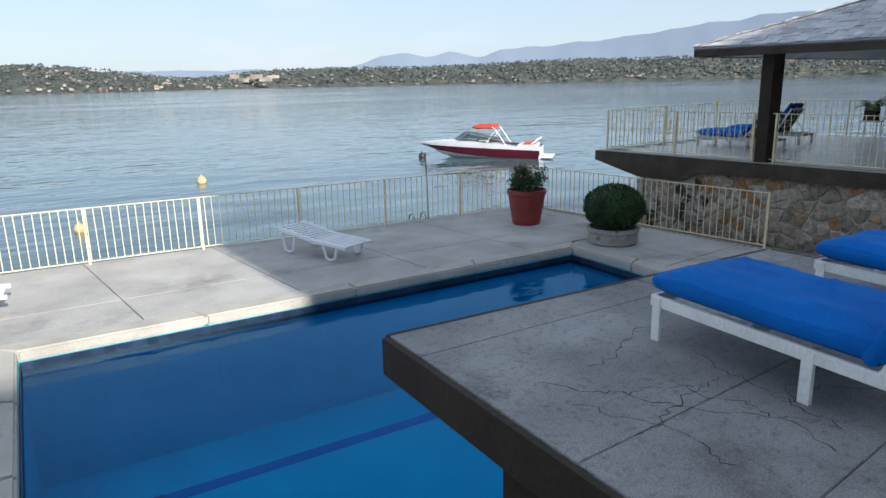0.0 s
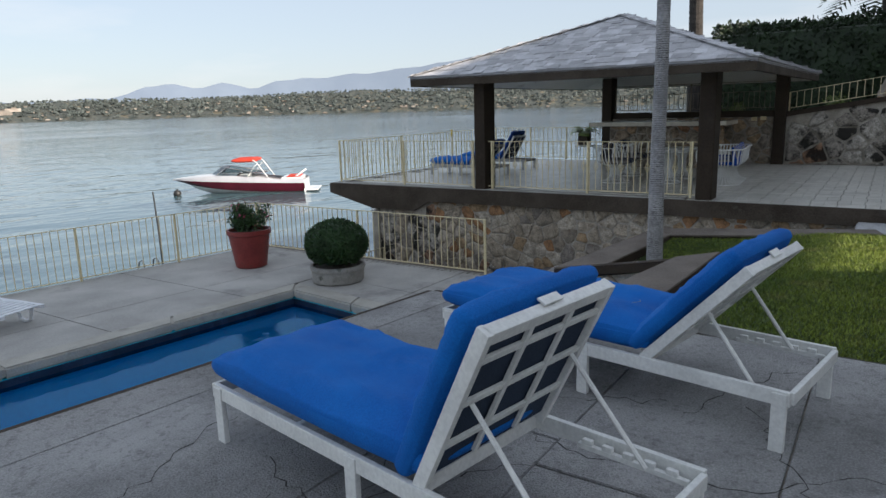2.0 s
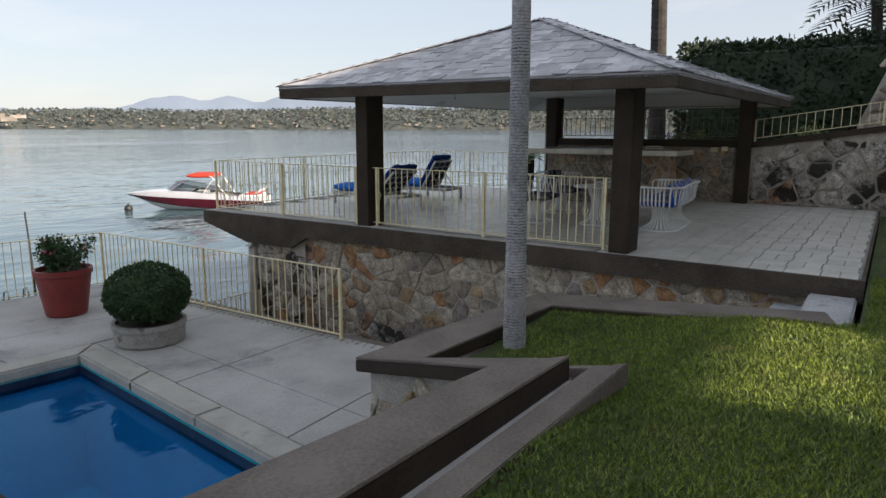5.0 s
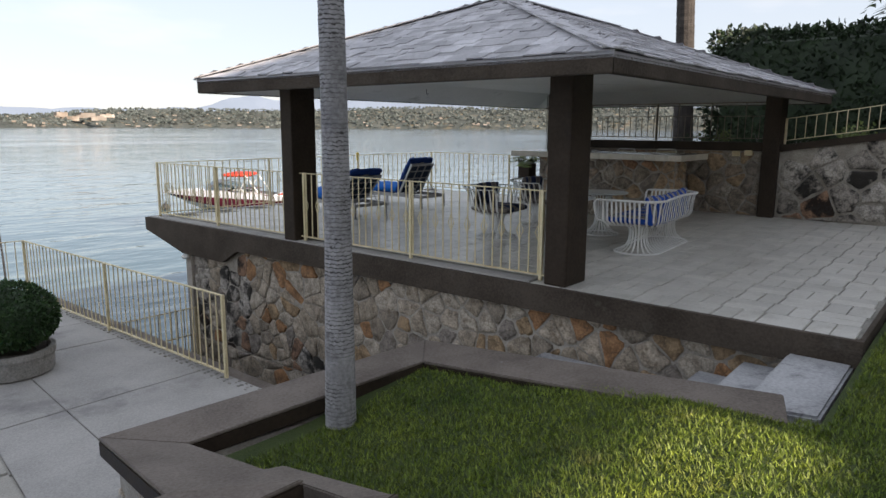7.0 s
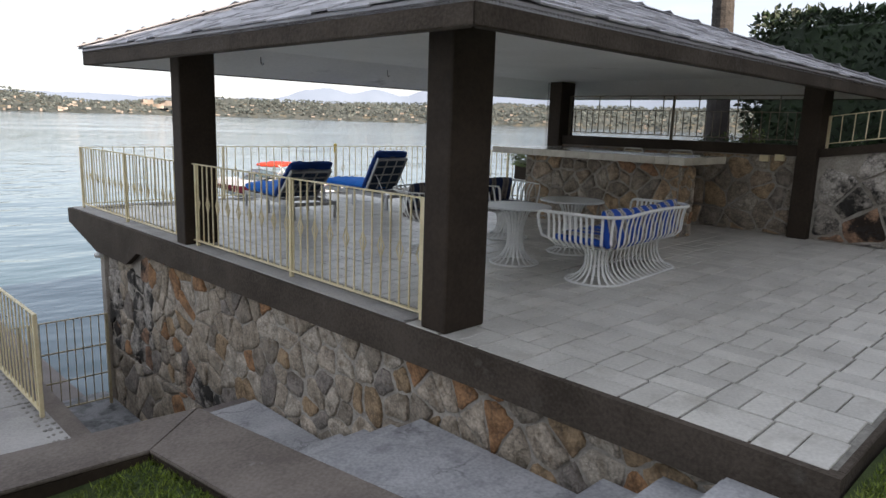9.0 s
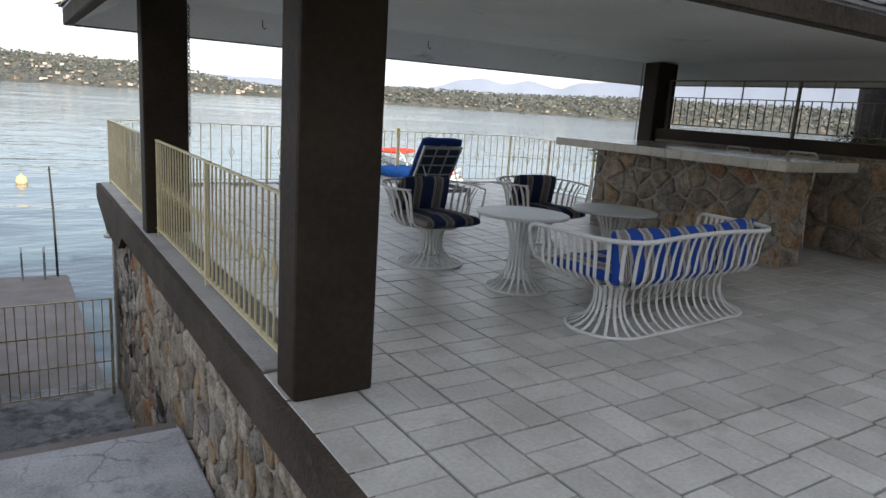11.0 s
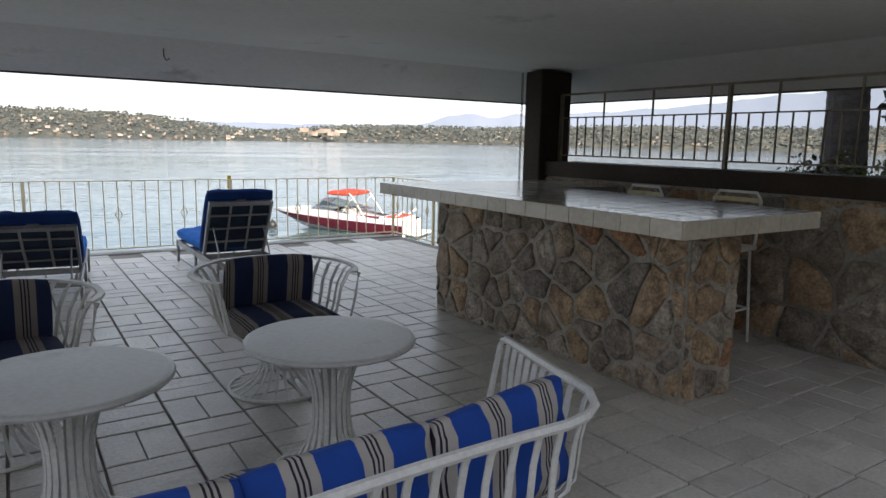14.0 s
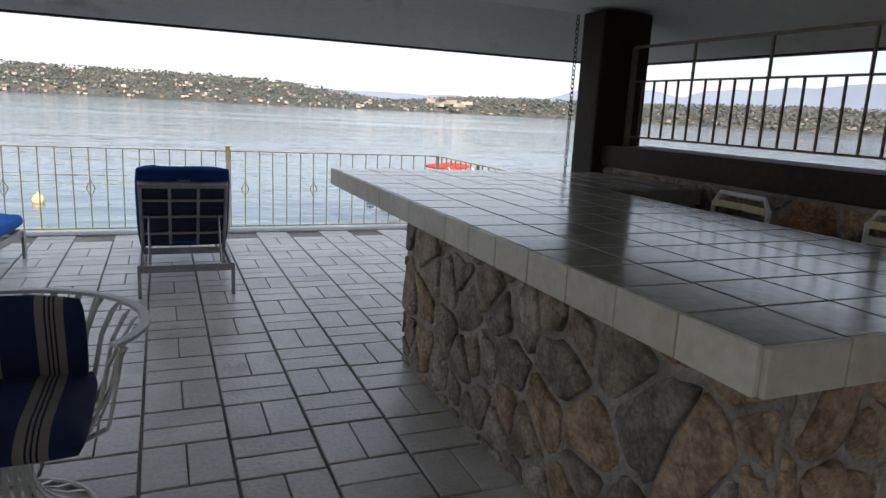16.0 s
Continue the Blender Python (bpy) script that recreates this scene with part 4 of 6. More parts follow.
railing("fence", "cream painted steel bar fence between pool deck and lake", (-9, fence_y(-9)), (11.95, fence_y(11.95)), DECK, DECK, 0.97, 0.128,
        [0.0, 0.112, 0.2, 0.29, 0.38, 0.468, 0.562, 0.65, 0.737, 0.825, 0.912, 1.0])
railing("fence", "cream painted steel bar fence beside the steps", (11.95, fence_y(11.95)), (12.0, 6.8), DECK, DECK, 0.97, 0.128, [0.0, 0.5, 1.0])
RUSTY = material("weathered_cream_steel", (0.34, 0.27, 0.16), (0.5, 0.43, 0.28), 0.6, 6, 50, 0.1, spot=(0.16, 0.08, 0.04), spot_scale=9, spot_at=(0.6, 0.75))
low = railing("railing", "tall weathered steel bar gate at the lower lake edge", (12.2, 10.45), (13.76, 10.45), -2.8, -2.8, 1.4, 0.115, [0.0, 1.0], mat=RUSTY, foot=0.1)
bm = bmesh.new()
tube(bm, [(12.2, 10.45, -1.86), (13.76, 10.45, -1.86)], 0.012)
tube(bm, [(12.2, 10.45, -2.3), (13.76, 10.45, -2.3)], 0.012)
part("middle_rail", bm, RUSTY, low)

# ---- planted parapet, lawn, steps ----
parapet = thing("wall_parapet", "low garden wall with worn brown painted top and rubble stone face", "wall", kind="structure")
T_TIP, T_N, T_NI, T_TI = (9.6, 4.44), (12.18, 3.95), (11.75, 3.6), (9.92, 3.94)
W_A, W_B, W_C, W_D = (6.5, 3.2), (9.24, 2.89), (9.7, 2.53), (6.5, 2.61)
C_I, C_O = (12.0, 1.02), (12.48, 1.16)
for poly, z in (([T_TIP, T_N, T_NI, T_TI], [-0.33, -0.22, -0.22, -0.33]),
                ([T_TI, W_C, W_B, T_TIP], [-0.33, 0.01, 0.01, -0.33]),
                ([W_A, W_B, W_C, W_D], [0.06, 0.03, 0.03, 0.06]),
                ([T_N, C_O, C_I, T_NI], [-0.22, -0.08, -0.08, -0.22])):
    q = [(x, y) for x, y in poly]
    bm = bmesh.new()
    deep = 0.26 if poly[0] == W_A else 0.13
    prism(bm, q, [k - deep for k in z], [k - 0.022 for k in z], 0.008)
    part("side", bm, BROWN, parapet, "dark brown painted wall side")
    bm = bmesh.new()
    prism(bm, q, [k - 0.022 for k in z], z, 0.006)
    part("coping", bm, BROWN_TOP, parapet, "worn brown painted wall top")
bm = bmesh.new()
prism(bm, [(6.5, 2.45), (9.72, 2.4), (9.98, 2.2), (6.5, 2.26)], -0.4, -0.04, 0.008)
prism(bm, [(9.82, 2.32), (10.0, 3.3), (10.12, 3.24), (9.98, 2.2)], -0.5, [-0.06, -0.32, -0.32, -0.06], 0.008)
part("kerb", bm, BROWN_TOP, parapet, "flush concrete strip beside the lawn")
bm = bmesh.new()
prism(bm, [(6.5, 2.62), (9.68, 2.54), (9.76, 2.41), (6.5, 2.46)], -0.5, -0.15, 0.006)
part("gutter", bm, CONCRETE, parapet, "pale concrete gutter at the foot of the wall")
bm = bmesh.new()
prism(bm, [(9.66, 4.32), (12.1, 3.9), (11.8, 3.66), (9.95, 3.94)], -1.4, -0.45)
prism(bm, [(9.95, 3.94), (9.72, 2.52), (9.36, 2.84), (9.66, 4.32)], -1.4, [-0.47, -0.14, -0.14, -0.47])
prism(bm, [(6.52, 3.14), (9.26, 2.86), (9.66, 2.56), (6.52, 2.66)], -1.4, -0.27)
prism(bm, [(12.1, 3.9), (12.42, 1.2), (12.05, 1.06), (11.82, 3.6)], -1.4, -0.34)
part("core", bm, MORTAR, parapet)
d = Vector((9.66 - 9.36, 4.32 - 2.84, 0))
stone_wall(parapet, (9.36, 2.84, -1.32), d.normalized(), (0, 0, 1), (-d.y / d.length, d.x / d.length, 0), d.length, 1.18, 0.24, STONE, 31, gap=0.016, proud=0.04, skip=lambda u, v: v > 1.08 - 0.23 * u)
d = Vector((12.1 - 9.66, 3.9 - 4.32, 0))
stone_wall(parapet, (9.66, 4.32, -1.32), d.normalized(), (0, 0, 1), (-d.y / d.length, d.x / d.length, 0), d.length, 0.86, 0.26, STONE, 32, gap=0.016, proud=0.04)


def lawn_z(x, y):
    t = min(1, max(0, (y - 1.0) / 2.5))
    z = -0.05 - 0.36 * t * t * (3 - 2 * t) * min(1, max(0, (x - 8.5) / 1.5)) * (1 - 0.45 * min(1, max(0, (x - 10.8) / 1.0))) - 0.03 * min(1, max(0, (x - 10) / 3))
    return z + 0.012 * noise.noise(Vector((x * 1.7, y * 1.7, 0)))


LAWN_POLY = lambda x, y: (6.15 < x < 12.1 and -6.7 < y < 3.75 and y < 2.22 + max(0, (x - 9.85) * 12) and (x < 12.02 or y < 1.0)) or (12.0 < x < 21.2 and -6.7 < y < 0.84)
V, F, idx = [], [], {}
step = 0.16
for i in range(0, 96):
    for j in range(0, 67):
        x, y = 6.1 + i * step, -6.8 + j * step
        if LAWN_POLY(x + step / 2, y + step / 2):
            f = []
            for u, v in ((0, 0), (1, 0), (1, 1), (0, 1)):
                k = (i + u, j + v)
                if k not in idx:
                    idx[k] = len(V)
                    V.append((6.1 + k[0] * step, -6.8 + k[1] * step, lawn_z(6.1 + k[0] * step, -6.8 + k[1] * step)))
                f.append(idx[k])
            F.append(f)
lawn = tagged(raw("ground_lawn", V, F, LAWN, smooth=True), "soil under the lawn", "lawn", kind="structure")
rnd = random.Random(8)
V, F = [], []
for _ in range(290000):
    x, y = rnd.uniform(6.3, 14.5), rnd.uniform(-1.6, 3.6)
    if rnd.random() < 0.12:
        x, y = rnd.uniform(6.2, 21), rnd.uniform(-6.5, 0.8)
    if not LAWN_POLY(x, y) or (9.7 < x < 10.08 and y > 2.25):
        continue
    z = lawn_z(x, y) - 0.004
    a, h, w = rnd.uniform(0, 6.28), rnd.uniform(0.016, 0.042), 0.005
    dx, dy, lx, ly = math.cos(a) * w, math.sin(a) * w, rnd.uniform(-0.026, 0.026), rnd.uniform(-0.026, 0.026)
    i = len(V)
    V += [(x - dx, y - dy, z), (x + dx, y + dy, z), (x + lx, y + ly, z + h)]
    F.append((i, i + 1, i + 2))
tagged(raw("grass", V, F, GRASS), "short green lawn grass with yellowish patches", "grass", kind="stuff")

steps = thing("stairs", "worn pale stone steps going down beside the rubble wall to the gate", "stairs", kind="structure")
lev = [(0.95, 1.42, -0.2), (1.42, 1.78, -0.37), (1.78, 2.15, -0.54), (2.15, 3.75, -0.72), (3.75, 4.1, -0.89), (4.1, 4.45, -1.06), (4.45, 4.8, -1.23), (4.8, 6.3, -1.4)]
for k, (ya, yb, z) in enumerate(lev):
    xa = 12.44 if yb < 3.9 else 12.08
    bm = bmesh.new()
    prism(bm, [(xa + (0.1 if k == 0 else 0), ya), (13.86, ya), (13.86, yb), (xa, yb)], -1.7, z, 0.02)
    part("step", bm, STEP, steps)

# ---- landing stage below the steps ----
DOCK_TOP = material("dock_concrete", (0.12, 0.10, 0.09), (0.2, 0.175, 0.16), 0.7, 2, 40, 0.3)
dock = thing("dock", "wet concrete landing stage running out into the lake", "dock", kind="structure")
bm = bmesh.new()
prism(bm, [(12.12, 6.3), (13.84, 6.3), (13.84, 6.5), (12.12, 6.5)], -3.3, -1.44, 0.015)
part("sill", bm, DOCK_TOP, dock, "dark concrete sill at the end of the landing")
bm = bmesh.new()
prism(bm, [(12.05, 6.5), (13.88, 6.5), (13.88, 8.4), (12.05, 8.4)], -3.6, -2.45, 0.03)
prism(bm, [(12.05, 8.4), (13.88, 8.4), (13.88, 11.0), (12.05, 11.0)], -3.6, -2.8, 0.03)
part("lower_slab", bm, MARBLE, dock, "pale wet uneven slabs")
bm = bmesh.new()
prism(bm, [(12.15, 11.0), (13.75, 11.0), (13.68, 18.5), (12.1, 18.65)], -3.6, -3.05, 0.03)
part("platform", bm, DOCK_TOP, dock)
ladder = thing("pool_ladder", "curved steel swim ladder at the end of the landing stage", "ladder")
for x in (12.75, 13.2):
    bm = bmesh.new()
    tube(bm, [(x, 18.2, -3.05), (x, 18.2, -2.4), (x, 18.28, -2.3), (x, 18.42, -2.35), (x, 18.72, -3.2), (x, 18.72, -3.8)], 0.022, 8)
    part("handrail", bm, GREY_METAL, ladder)
bm = bmesh.new()
for z in (-3.2, -3.4, -3.6):
    tube(bm, [(12.75, 18.72, z), (13.2, 18.72, z)], 0.018, 6)
part("rung", bm, GREY_METAL, ladder)
bm = bmesh.new()
tube(bm, [(13.46, 18.4, -3.05), (13.44, 18.4, -1.5), (13.4, 18.4, -0.45)], [0.028, 0.024, 0.02], 8)
tagged(part("mooring_pole", bm, BLACK), "thin dark mooring pole standing on the landing stage", "pole")

# ---- pavilion: floor, walls, columns, roof ----
PX0, PX1, PY0, PY1 = 13.84, 21.62, 0.94, 11.95
pavilion_floor = thing("floor_pavilion", "pale rectangular floor tiles in a basket pattern with dark joints", "floor", kind="structure")
bm = bmesh.new()
prism(bm, [(PX0 + 0.02, PY0), (PX1, PY0), (PX1, PY1), (PX0 + 0.02, PY1)], -0.24, -0.012)
part("bed", bm, GROUT, pavilion_floor)
bm = bmesh.new()
# west edge beam, deeper where the floor reaches out over the water
prof = [(PY0 - 0.04, -0.003), (PY1 + 0.04, -0.003), (PY1 + 0.04, -0.22), (10.75, -0.52), (9.6, -0.52), (9.2, -0.3), (PY0 - 0.04, -0.26)]
va = [bm.verts.new((PX0 - 0.06, y, z)) for y, z in prof]
vb = [bm.verts.new((PX0 + 0.02, y, z)) for y, z in prof]
bm.faces.new(va), bm.faces.new(vb[::-1])
for i in range(len(prof)):
    j = (i + 1) % len(prof)
    bm.faces.new((va[i], va[j], vb[j], vb[i]))
prism(bm, [(PX0 + 0.02, PY1), (PX1 + 0.04, PY1), (PX1 + 0.04, PY1 + 0.04), (PX0 + 0.02, PY1 + 0.04)], -0.22, -0.003, 0.005)
prism(bm, [(PX0 + 0.02, PY0 - 0.04), (PX1, PY0 - 0.04), (PX1, PY0), (PX0 + 0.02, PY0)], -0.3, -0.003, 0.005)
prism(bm, [(PX0 + 0.02, 10.75), (PX1, 10.75), (PX1, PY1), (PX0 + 0.02, PY1)], [-0.5, -0.5, -0.22, -0.22], -0.241)
part("fascia", bm, BEAM, pavilion_floor, "dark brown painted edge beam")
bm = bmesh.new()
prism(bm, [(PX0 + 0.0, 3.95), (PX0 + 0.2, 3.95), (PX0 + 0.2, PY1), (PX0 + 0.0, PY1)], -0.011, 0.012, 0.004)
prism(bm, [(PX0 + 0.2, PY1 - 0.2), (PX1, PY1 - 0.2), (PX1, PY1), (PX0 + 0.2, PY1)], -0.011, 0.012, 0.004)
part("kerb", bm, CONCRETE, pavilion_floor, "plain concrete margin under the railing")

wall_w = thing("wall_west", "rubble stone retaining wall under the pavilion", "wall", kind="structure")
bm = bmesh.new()
prism(bm, [(PX0 + 0.06, PY0 + 0.02), (PX1 - 0.2, PY0 + 0.02), (PX1 - 0.2, 10.75), (PX0 + 0.06, 10.75)], -3.3, -0.245)
part("core", bm, MORTAR, wall_w)
bm = bmesh.new()
prism(bm, [(PX0 + 0.0, 10.62), (PX0 + 0.2, 10.62), (PX0 + 0.2, 10.8), (PX0 + 0.0, 10.8)], -3.2, -0.5, 0.01)
part("pier", bm, MORTAR, wall_w, "rendered corner pier")
stone_wall(wall_w, (PX0 + 0.06, 10.62, -1.95), (0, -1, 0), (0, 0, 1), (-1, 0, 0), 9.6, 1.7, 0.2, lambda u, v: STONE_STAIN if u < 0.45 or 0.9 < u < 1.5 or v < 0.3 and u > 2.5 else STONE, 7, gap=lambda u, v: 0.007 if u < 4.6 else 0.013, proud=0.022, skip=lambda u, v: v > 1.42 and u < 1.5)
stone_wall(wall_w, (PX0 + 0.06, 10.62, -3.0), (0, -1, 0), (0, 0, 1), (-1, 0, 0), 4.0, 1.04, 0.3, STONE, 8)

# columns
COLS = [((13.85, 3.52), (14.28, 3.78)), ((13.85, 7.84), (14.28, 8.08)), ((21.16, 7.86), (21.6, 8.14)), ((21.16, 3.36), (21.6, 3.64))]
for k, ((xa, ya), (xb, yb)) in enumerate(COLS):
    bm = bmesh.new()
    box(bm, (xa, ya, 0.0), (xb, yb, 2.34), 0.022)
    tagged(link_mesh("column", bm, BROWN), "square dark brown painted column", "column", group="pavilion columns")

roof = thing("roof", "low hipped pavilion roof with grey shingles and deep brown fascia", "roof", kind="structure")
RX0, RX1, RY0, RY1, RZ = 13.28, 22.34, 2.86, 9.2, 2.24
RA, RB = Vector((16.05, 5.85, 3.36)), Vector((19.55, 5.85, 3.36))
c_w, c_s, c_e, c_n = Vector((RX0, RY1, RZ)), Vector((RX0 + 0.05, RY0, RZ)), Vector((RX1, RY0 - 0.06, RZ)), Vector((RX1, RY1, RZ))
bm = bmesh.new()
vv = [bm.verts.new(p) for p in (c_w, c_s, c_e, c_n, RA, RB)]
vd = [bm.verts.new(p - Vector((0, 0, 0.05))) for p in (c_w, c_s, c_e, c_n)]
for f in ((0, 1, 4), (1, 2, 5, 4), (2, 3, 5), (3, 0, 4, 5)):
    bm.faces.new([vv[i] for i in f])
vr = [bm.verts.new(p - Vector((0, 0, 0.05))) for p in (RA, RB)]
vu = vd + vr
for f in ((0, 1, 4), (1, 2, 5, 4), (2, 3, 5), (3, 0, 4, 5)):
    bm.faces.new([vu[i] for i in reversed(f)])
for i in range(4):
    j = (i + 1) % 4
    bm.faces.new((vv[i], vv[j], vd[j], vd[i]))
part("deck", bm, SHINGLE_J, roof)
FZ0, FZ1 = 2.06, 2.225
bm = bmesh.new()
cs = [c_w, c_n, c_e, c_s]
for i in range(4):
    a, b = cs[i], cs[(i + 1) % 4]
    d = (b - a).normalized()
    n = Vector((d.y, -d.x, 0)) * 0.09
    ins = d * 0.09
    q = [a, b, b + n - ins, a + n + ins]
    prism(bm, [(p.x, p.y) for p in q], FZ0, FZ1, 0.008)
part("fascia", bm, BEAM, roof, "deep weathered brown fascia board")
ceiling = thing("ceiling", "flat cream ceiling with sloping soffits to the eaves", "ceiling", kind="structure")
CX0, CX1, CY0, CY1, CZ = 13.9, 21.55, 3.55, 8.28, 2.36
bm = bmesh.new()
ci = [Vector((CX0, CY1, CZ)), Vector((CX1, CY1, CZ)), Vector((CX1, CY0, CZ)), Vector((CX0, CY0, CZ))]
co = []
for i in range(4):
    p = cs[i]
    co.append(Vector((p.x + (0.09 if p.x < 17 else -0.09), p.y + (0.09 if p.y < 6 else -0.09), FZ0 + 0.012)))
vi, vo = [bm.verts.new(p) for p in ci], [bm.verts.new(p) for p in co]
ti_, to_ = [bm.verts.new(p + Vector((0, 0, 0.03))) for p in ci], [bm.verts.new(p + Vector((0, 0, 0.03))) for p in co]
bm.faces.new(vi), bm.faces.new(ti_[::-1])
for i in range(4):
    j = (i + 1) % 4
    bm.faces.new((vo[i], vo[j], vi[j], vi[i])), bm.faces.new((to_[j], to_[i], ti_[i], ti_[j])), bm.faces.new((vo[j], vo[i], to_[i], to_[j]))
part("panel", bm, CEIL, ceiling)
HOOK = material("iron_hook", (0.05, 0.045, 0.04), (0.09, 0.08, 0.07), 0.6, 5, 40, 0.1, metal=0.5)
for x, y in ((15.2, 8.4), (17.4, 8.45), (16.3, 3.9)):
    bm = bmesh.new()
    z0 = CZ - 0.07 if y > 8 else CZ - 0.01
    tube(bm, [(x, y, z0), (x, y, z0 - 0.07), (x + 0.02, y, z0 - 0.1), (x + 0.045, y, z0 - 0.08)], 0.006, 5)
    tagged(part("ceiling_hook", bm, HOOK), "small iron hook hanging from the pavilion soffit", "hook", group="ceiling hooks")


def chain(x, y, z0, z1):
    bm = bmesh.new()
    n = int((z1 - z0) / 0.034)
    for k in range(n):
        z = z1 - 0.034 * k
        s = 0.014
        pts = [(x + (s if k % 2 else 0) * math.cos(a), y + (0 if k % 2 else s) * math.cos(a), z + 0.024 * math.sin(a)) for a in (0, 1.05, 2.1, 3.14, 4.2, 5.25)]
        tube(bm, pts, 0.0045, 4, closed=True)
    return tagged(link_mesh("hanging_chain", bm, HOOK), "thin iron chain hanging beside a pavilion column", "chain", group="hanging chains")


chain(21.1, 8.12, 0.95, 2.3)
chain(14.34, 8.1, 0.95, 2.3)

# east wall with dark cap, railing on it, and the sloping wall beyond the column
wall_e = thing("wall_east", "rubble stone wall with dark brown cap behind the bar", "wall", kind="structure")
bm = bmesh.new()
prism(bm, [(21.3, 3.64), (21.62, 3.64), (21.62, 8.14), (21.3, 8.14)], 0.0, 1.2)
prism(bm, [(21.3, -6.0), (21.75, -6.0), (21.75, 3.36), (21.3, 3.36)], -0.4, [2.6, 2.6, 1.2, 1.2])
part("core", bm, MORTAR, wall_e)
stone_wall(wall_e, (21.3, 8.12, 0.01), (0, -1, 0), (0, 0, 1), (-1, 0, 0), 4.46, 1.18, 0.26, STONE_BAR, 17, gap=0.015)
stone_wall(wall_e, (21.3, 3.34, 0.01), (0, -1, 0), (0, 0, 1), (-1, 0, 0), 4.4, 2.0, 0.34, STONE_STAIN, 19, proud=0.05, gap=0.022, skip=lambda u, v: v > 1.06 + u * 0.16)
bm = bmesh.new()
prism(bm, [(21.24, 3.64), (21.7, 3.64), (21.7, 7.86), (21.24, 7.86)], 1.2, 1.36, 0.01)
prism(bm, [(21.24, -6.0), (21.8, -6.0), (21.8, 3.36), (21.24, 3.36)], [2.6, 2.6, 1.2, 1.2], [2.72, 2.72, 1.32, 1.32])
part("cap", bm, BROWN, wall_e, "dark brown painted cap")
DARK_STEEL = material("dark_brown_steel", (0.12, 0.1, 0.075), (0.24, 0.2, 0.14), 0.6, 6, 40, 0.1)
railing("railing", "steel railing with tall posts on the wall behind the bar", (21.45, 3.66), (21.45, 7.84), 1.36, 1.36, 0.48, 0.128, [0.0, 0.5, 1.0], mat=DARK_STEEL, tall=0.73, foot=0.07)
railing("railing", "steel bar railing climbing on the stone wall", (21.5, -5.9), (21.5, 3.34), 2.72, 1.33, 0.46, 0.16, [0.0, 0.25, 0.5, 0.75, 1.0], mat=CREAM, foot=0.07)
LBL = "cream painted steel railing with diamond ornaments round the pavilion"
railing("railing", LBL, (13.96, 3.8), (13.96, 7.82), 0.012, 0.012, 0.95, 0.118, [0.02, 0.48, 0.98], 2)
railing("railing", LBL, (13.96, 8.1), (13.96, 11.78), 0.012, 0.012, 0.95, 0.118, [0.02, 0.5, 1.0], 2)
railing("railing", LBL, (13.96, 11.78), (21.5, 11.82), 0.012, 0.012, 0.95, 0.165, [0.317, 0.648, 1.0], 5)
railing("railing", LBL, (21.5, 11.82), (21.5, 8.16), 0.012, 0.012, 0.95, 0.15, [0.34, 0.67, 1.0], 3)

YELLOW_TAPE = material("yellow_paint", (0.55, 0.38, 0.03), (0.7, 0.5, 0.06), 0.6, 6, 50, 0.1)
bm = bmesh.new()
box(bm, (18.846 - 0.024, 11.79, 0.84), (18.846 + 0.024, 11.838, 1.02), 0.004)
tagged(link_mesh("post_sleeve", bm, YELLOW_TAPE), "yellow painted sleeve on a railing post", "sleeve")

bank_wall = thing("wall_bank", "high rubble stone wall climbing behind the railing", "wall", kind="structure")
bm = bmesh.new()
va = [bm.verts.new((22.42, y, z)) for y, z in ((1.5, 1.0), (1.5, 1.7), (0.75, 3.7), (-0.4, 4.6), (-6.5, 5.2), (-6.5, 1.0))]
vb = [bm.verts.new((22.9, v.co.y, v.co.z)) for v in va]
bm.faces.new(va), bm.faces.new(vb[::-1])
for i in range(6):
    j = (i + 1) % 6
    bm.faces.new((va[i], va[j], vb[j], vb[i]))
part("core", bm, MORTAR, bank_wall)
stone_wall(bank_wall, (22.42, 1.5, 1.05), (0, -1, 0), (0, 0, 1), (-1, 0, 0), 5.5, 3.7, 0.3, STONE, 61, proud=0.045, gap=0.02, skip=lambda u, v: v > 0.55 + u * 2.5 or v > 2.55 + (u - 0.75) * 0.75 and u < 1.9)
railing("railing", "cream steel railing panel at the lawn's end", (19.5, 0.6), (21.15, 0.6), -0.14, -0.14, 1.25, 0.16, [0.0, 1.0])

# upper garden behind the east wall
bm = bmesh.new()
prism(bm, [(21.62, -8), (60, -8), (60, 8.3), (24.5, 8.3), (21.62, 8.3)], -3.3, [2.0, 2.0, 1.0, 1.0, 1.0])
tagged(link_mesh("ground_upper", bm, SOIL), "planted bank behind the pavilion", "ground", kind="structure")

# ---- bar ----
bar = thing("bar_counter", "L-shaped bar with a tiled top on a rubble stone base", "bar")
bm = bmesh.new()
BX0, BX1, BY0, BY1 = 19.5, 19.98, 4.58, 7.3
box(bm, (BX0, BY0, 0), (BX1, BY1, 1.06))
box(bm, (BX1, 6.85, 0), (21.28, BY1, 1.06))
part("core", bm, MORTAR, bar)
stone_wall(bar, (BX0, BY1, 0.005), (0, -1, 0), (0, 0, 1), (-1, 0, 0), BY1 - BY0, 1.05, 0.175, STONE_BAR, 23, gap=0.015, proud=0.024)
stone_wall(bar, (BX0, BY0, 0.005), (1, 0, 0), (0, 0, 1), (0, -1, 0), BX1 - BX0, 1.05, 0.18, STONE_BAR, 24, gap=0.015, proud=0.024)
stone_wall(bar, (BX1, BY0, 0.005), (0, 1, 0), (0, 0, 1), (1, 0, 0), 2.2, 1.05, 0.26, STONE_BAR, 25)
